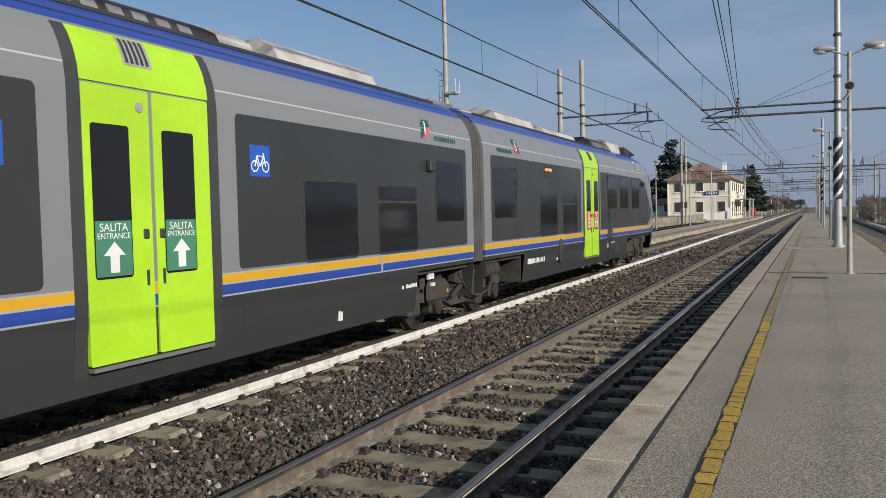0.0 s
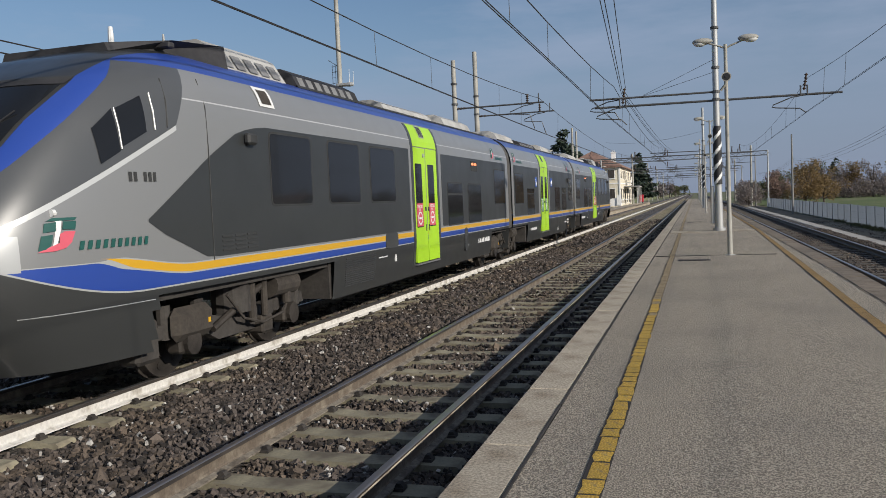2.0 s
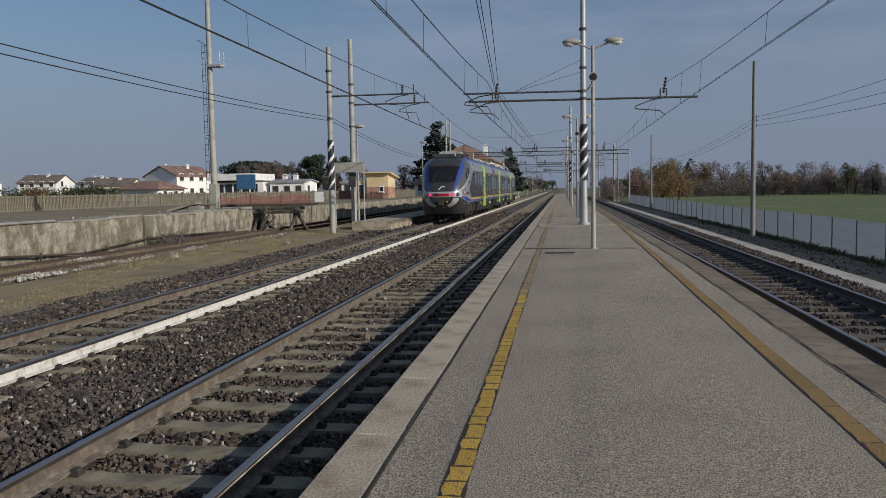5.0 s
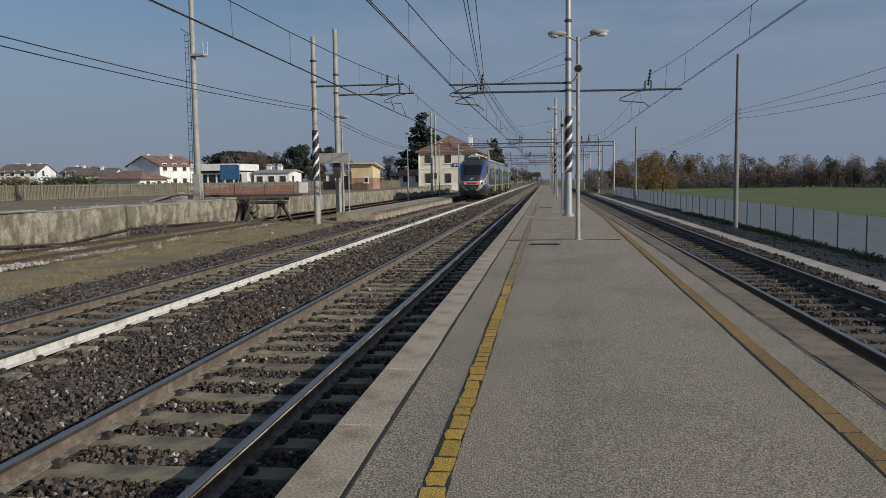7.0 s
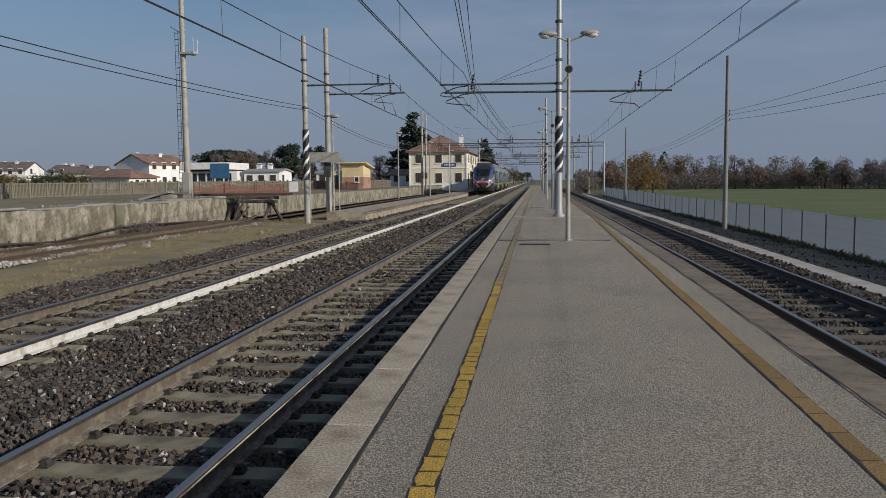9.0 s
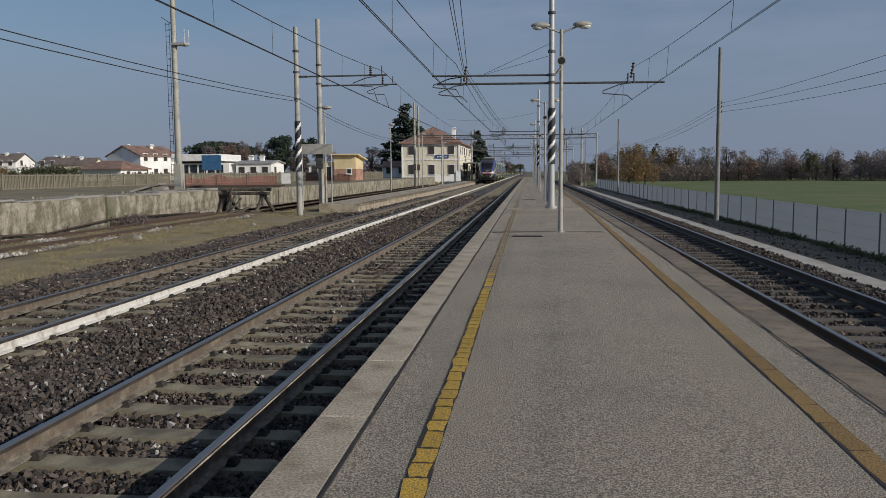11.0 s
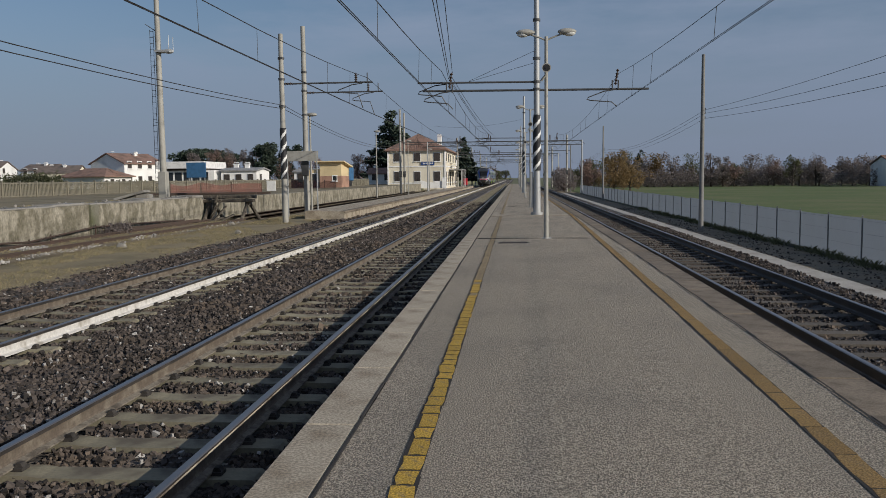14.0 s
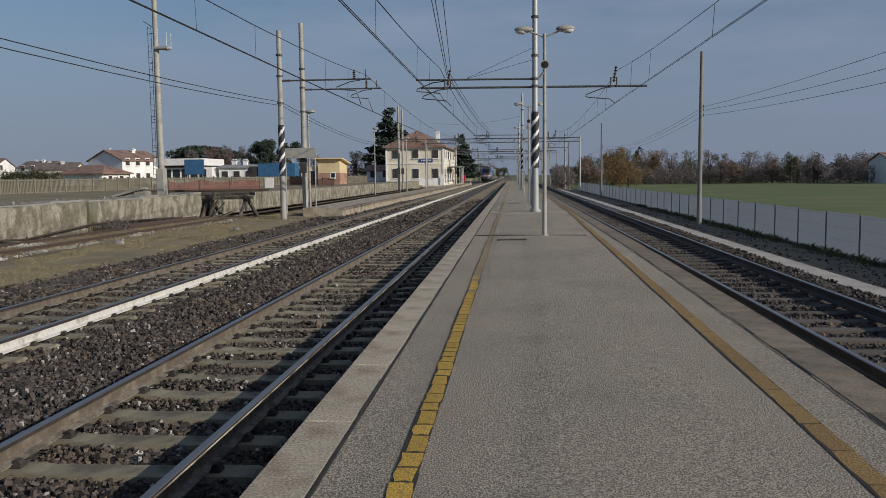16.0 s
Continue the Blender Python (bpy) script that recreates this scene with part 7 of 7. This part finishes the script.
def mid_car(train):
    L = 13.45
    car = part("middle_car", shell(False, L, ((-1, 2.3), (L - 2.3, L + 1))), livery(False), train, "middle car in silver and anthracite with amber stripe", True)
    car.location.y = 19.75
    b = B()
    b.box(-1.36, 1.36, 0.05, L - 0.05, 1.0, 1.16)
    part("floor_pan", b, T["under"], car)
    underfloor(car, 2.4, L - 2.4)
    for s in (-1, 1):
        part("window_band", plate(rounded(0.3, 4.55, 1.415, 3.05, 0.06), s, W - 0.02, W + 0.005), T["band"], car, "flush anthracite window band")
        part("window_band", plate(rounded(6.95, L - 0.3, 1.415, 3.05, 0.06), s, W - 0.02, W + 0.005), T["band"], car, "flush anthracite window band")
        window(car, s, 0.45, 1.75, 1.83, 2.77)
        window(car, s, 2.4, 3.65, 1.43, 2.3, 2.13)
        window(car, s, 8.18, 9.4, 1.43, 2.38)
        window(car, s, 9.99, 11.17, 1.43, 2.36, 2.14)
        window(car, s, 11.9, 13.0, 1.83, 2.8)
        doorway(car, 4.95, s, True)
        for y, z, kind in ((4.05, 2.55, 0), (7.32, 2.57, 1)):
            st = part("pictogram", plate([(y - 0.15, z - 0.17), (y + 0.2, z - 0.17), (y + 0.2, z + 0.17), (y - 0.15, z + 0.17)], s, W, W + 0.008), T["signblue"], car, "blue pictogram square")
            b = B()
            def ringed(cy, cz, r):
                b.add([(s * (W + 0.010), cy + q * math.cos(k * math.pi / 8), cz + q * math.sin(k * math.pi / 8)) for q in (r, r - 0.016) for k in range(16)],
                      [(k, (k + 1) % 16, 16 + (k + 1) % 16, 16 + k) for k in range(16)])
            if kind:
                ringed(y - 0.07, z - 0.06, 0.065)
                ringed(y + 0.12, z - 0.06, 0.065)
                for p, q in (((-0.07, -0.06), (-0.03, 0.05)), ((-0.03, 0.05), (0.09, 0.05)), ((0.09, 0.05), (0.02, -0.06)), ((0.02, -0.06), (-0.03, 0.05)), ((0.12, -0.06), (0.08, 0.09))):
                    b.tube([(s * (W + 0.01), y + p[0], z + p[1]), (s * (W + 0.01), y + q[0], z + q[1])], 0.008, 4)
            else:
                ringed(y, z - 0.06, 0.085)
                for p, q in (((-0.02, 0.12), (0.0, 0.0)), ((0.0, 0.0), (0.09, -0.01)), ((0.09, -0.01), (0.12, -0.12))):
                    b.tube([(s * (W + 0.01), y + p[0], z + p[1]), (s * (W + 0.01), y + q[0], z + q[1])], 0.013, 4)
            part("symbol", b, T["white"], st)
        bars(car, "number_marks", 3.0, 0.84, 1.1, 0.10, 16, s, T["white"])
        bars(car, "marks", 8.9, 0.60, 0.26, 0.13, 5, s, T["white"])
        bars(car, "marks", 11.6, 0.92, 0.2, 0.09, 4, s, T["white"])
        bars(car, "marks", 11.75, 0.80, 0.12, 0.06, 2, s, T["white"])
        part("stripe_joint", plate([(10.02, 1.17), (10.07, 1.17), (10.07, 1.385), (10.02, 1.385)], s, W, W + 0.006), T["pale"], car)
        bars(car, "marks", 10.7, 0.85, 0.5, 0.06, 8, s, T["white"])
        b = B()
        b.box(*sorted((s * W, s * (W + 0.09))), 11.55, 11.72, 2.62, 2.8, ch=0.02)
        part("camera_pod", b, T["seal"], car)
    far_end(car, L)
    far_end(car, 2.35)
    roof_units(car, 0.5, L - 0.5, (2,))
    return car


def bellows(train, y):
    b = B()
    zs = [z for z in LEV if z >= 1.08]
    ribs, pitch = 6, 0.58 / 6
    for s in (-1, 1):
        n = len(zs)
        rows = [(y - 0.29 + pitch * (k + f), q) for k in range(ribs) for f, q in ((0.0, -0.17), (0.28, -0.05), (0.5, -0.03), (0.72, -0.05))] + [(y + 0.29, -0.17)]
        vs = [(s * max(half(z) + q, 0.0), yy, z - (0.05 if z > 3.8 else 0)) for yy, q in rows for z in zs]
        b.add(vs, [(i * n + k, (i + 1) * n + k, (i + 1) * n + k + 1, i * n + k + 1) for i in range(len(rows) - 1) for k in range(n - 1)])
    part("bellows", b, T["bellows"], train, "ribbed dark rubber bellows between two cars")
    b = B()
    b.box(-0.8, 0.8, y - 0.5, y + 0.5, 3.85, 4.02, ch=0.03)
    part("bellows_cover", b, T["roof"], train)


WHEELS = []


def bogie(train, yc, wb):
    g = new("bogie")
    g.parent = train
    g.location = (0, yc, 0.0)
    for s in (-1, 1):
        b = B()
        b.prism([(-wb / 2 - 0.55, 0.52), (-wb / 2 + 0.35, 0.5), (-0.55, 0.33), (0.55, 0.33), (wb / 2 - 0.35, 0.5), (wb / 2 + 0.55, 0.52), (wb / 2 + 0.5, 0.68),
                 (wb / 2 - 0.3, 0.72), (0.5, 0.62), (-0.5, 0.62), (-wb / 2 + 0.3, 0.72), (-wb / 2 - 0.5, 0.68)], s * 1.0, s * 1.13, axis="x")
        part("side_frame", b, T["under"], g)
        for yy in (-wb / 2, wb / 2):
            b = B()
            b.tube([(s * 0.95, yy, 0.42), (s * 1.26, yy, 0.42)], 0.15, 12)
            b.box(*sorted((s * 1.0, s * 1.2)), yy - 0.2, yy + 0.2, 0.3, 0.56, ch=0.03)
            part("axle_box", b, T["wheel"], g)
            for o in (-0.33, 0.33):
                b = B()
                b.tube([(s * 1.08, yy + o, 0.5 + 0.04 * k) for k in range(11)], 0.085, 10)
                part("spring", b, T["under"], g)
        b = B()
        b.tube([(s * 1.05, -0.1, 0.62), (s * 1.05, -0.1, 1.0)], 0.26, 14)
        part("air_spring", b, T["under"], g)
        b = B()
        b.tube([(s * 1.22, -0.8, 0.5), (s * 1.22, 0.5, 0.95)], 0.045, 8)
        part("damper", b, T["wheel"], g)
        b = B()
        b.box(*sorted((s * 0.9, s * 1.2)), -wb / 2 - 0.95, -wb / 2 - 0.55, 0.3, 0.8, ch=0.05)
        part("sand_box", b, T["under"], g)
        b = B()
        b.box(*sorted((s * 0.9, s * 1.25)), 0.35, 0.65, 0.25, 0.5, ch=0.03)
        part("brake_unit", b, T["casing"], g)
        b = B()
        b.box(*sorted((s * 1.12, s * 1.30)), -wb / 2 - 0.38, -wb / 2 + 0.42, 0.46, 0.86, ch=0.09)
        case = part("motor_casing", b, T["casing"], g, "dusty brown motor casing")
        b = B()
        b.box(*sorted((s * 1.29, s * 1.306)), -wb / 2 + 0.24, -wb / 2 + 0.29, 0.62, 0.68)
        part("warning_label", b, T["amber"], case)
        for yy, r, za in ((0.1, 0.055, 0.45), (0.42, 0.05, 0.5), (wb / 2 - 0.2, 0.07, 0.6)):
            b = B()
            b.tube([(s * 1.25, yy, za), (s * 1.25, yy, 0.8), (s * 1.25, yy, 1.08)], r, 10)
            part("strut", b, T["casing"], g)
        b = B()
        b.tube([(s * 1.28, -0.55, 0.9), (s * 1.3, -0.2, 0.55), (s * 1.29, 0.3, 0.42), (s * 1.27, 0.9, 0.48), (s * 1.26, 1.25, 0.8)], 0.018, 6)
        part("air_hose", b, T["casing"], g)
        b = B()
        b.tube([(s * 1.2, 0.62, 0.88), (s * 1.2, 1.3, 0.88)], 0.17, 14)
        part("air_tank", b, T["casing"], g)
    for yy in (-wb / 2, wb / 2):
        w = B()
        w.tube([(-0.72, 0, 0), (0.72, 0, 0)], 0.09, 10)
        for s in (-1, 1):
            w.tube([(s * 0.69, 0, 0), (s * 0.82, 0, 0)], 0.425, 28)
            w.tube([(s * 0.67, 0, 0), (s * 0.70, 0, 0)], 0.455, 28)
            w.tube([(s * 0.82, 0, 0), (s * 0.84, 0, 0)], 0.2, 16)
            for k in range(6):
                a = k * math.pi / 3
                w.tube([(s * 0.815, 0.3 * math.cos(a), 0.3 * math.sin(a)), (s * 0.832, 0.3 * math.cos(a), 0.3 * math.sin(a))], 0.045, 8)
        ob = part("wheelset", w, T["wheel"], g, "worn steel wheels on their axle")
        WHEELS.append((ob, yy))


TRAIN_L = 52.95
train = thing("railcar_train", (X2, 0, RAIL), "three-car silver, blue and lime regional railcar running away along the track", "train")
end_car(train)
lead = end_car(train)
lead.matrix_basis = pose(0, TRAIN_L, 0, 0, 0, 180)
mid_car(train)
for y in (19.475, 33.475):
    bellows(train, y)
    bogie(train, y, 2.7)
for y in (4.15, TRAIN_L - 4.15):
    bogie(train, y, 2.5)

# rear end's place along the track, by the second
TRAIN_Y = [(0.0, -19.84), (0.5, -13.73), (1.0, -7.54), (1.5, -1.15), (2.0, 5.31), (2.5, 11.95), (3.0, 18.75), (3.5, 25.6), (4.0, 32.4)]
TRAIN_Y += [(4.5 + 0.5 * k, 39.55 + 7.31 * k) for k in range(24)]


def train_at(t):
    return float(np.interp(t, [a for a, _ in TRAIN_Y], [b for _, b in TRAIN_Y]))


def motions():
    walk(lorry, [(0.0, pose(-28.6, 127, 0.45, 0, 0, 90)), (13.4, pose(-28.6, 127, 0.45, 0, 0, 90)), (14.3, pose(-29.2, 120.0, 0.45, 0, 0, 45)),
                 (15.0, pose(-32.2, 118, 0.45)), (15.6, pose(-35.3, 118, 0.45)), (16.0, pose(-37.5, 118, 0.45))])
    walk(train, [(t, pose(X2, y, RAIL)) for t, y in TRAIN_Y])
    for ob, yy in WHEELS:
        rows = []
        for k in range(401):
            t = k * 0.04
            rows.append((t, pose(0, yy, 0.425, -math.degrees((train_at(t) + 20.0) / 0.425))))
        walk(ob, rows)


motions()
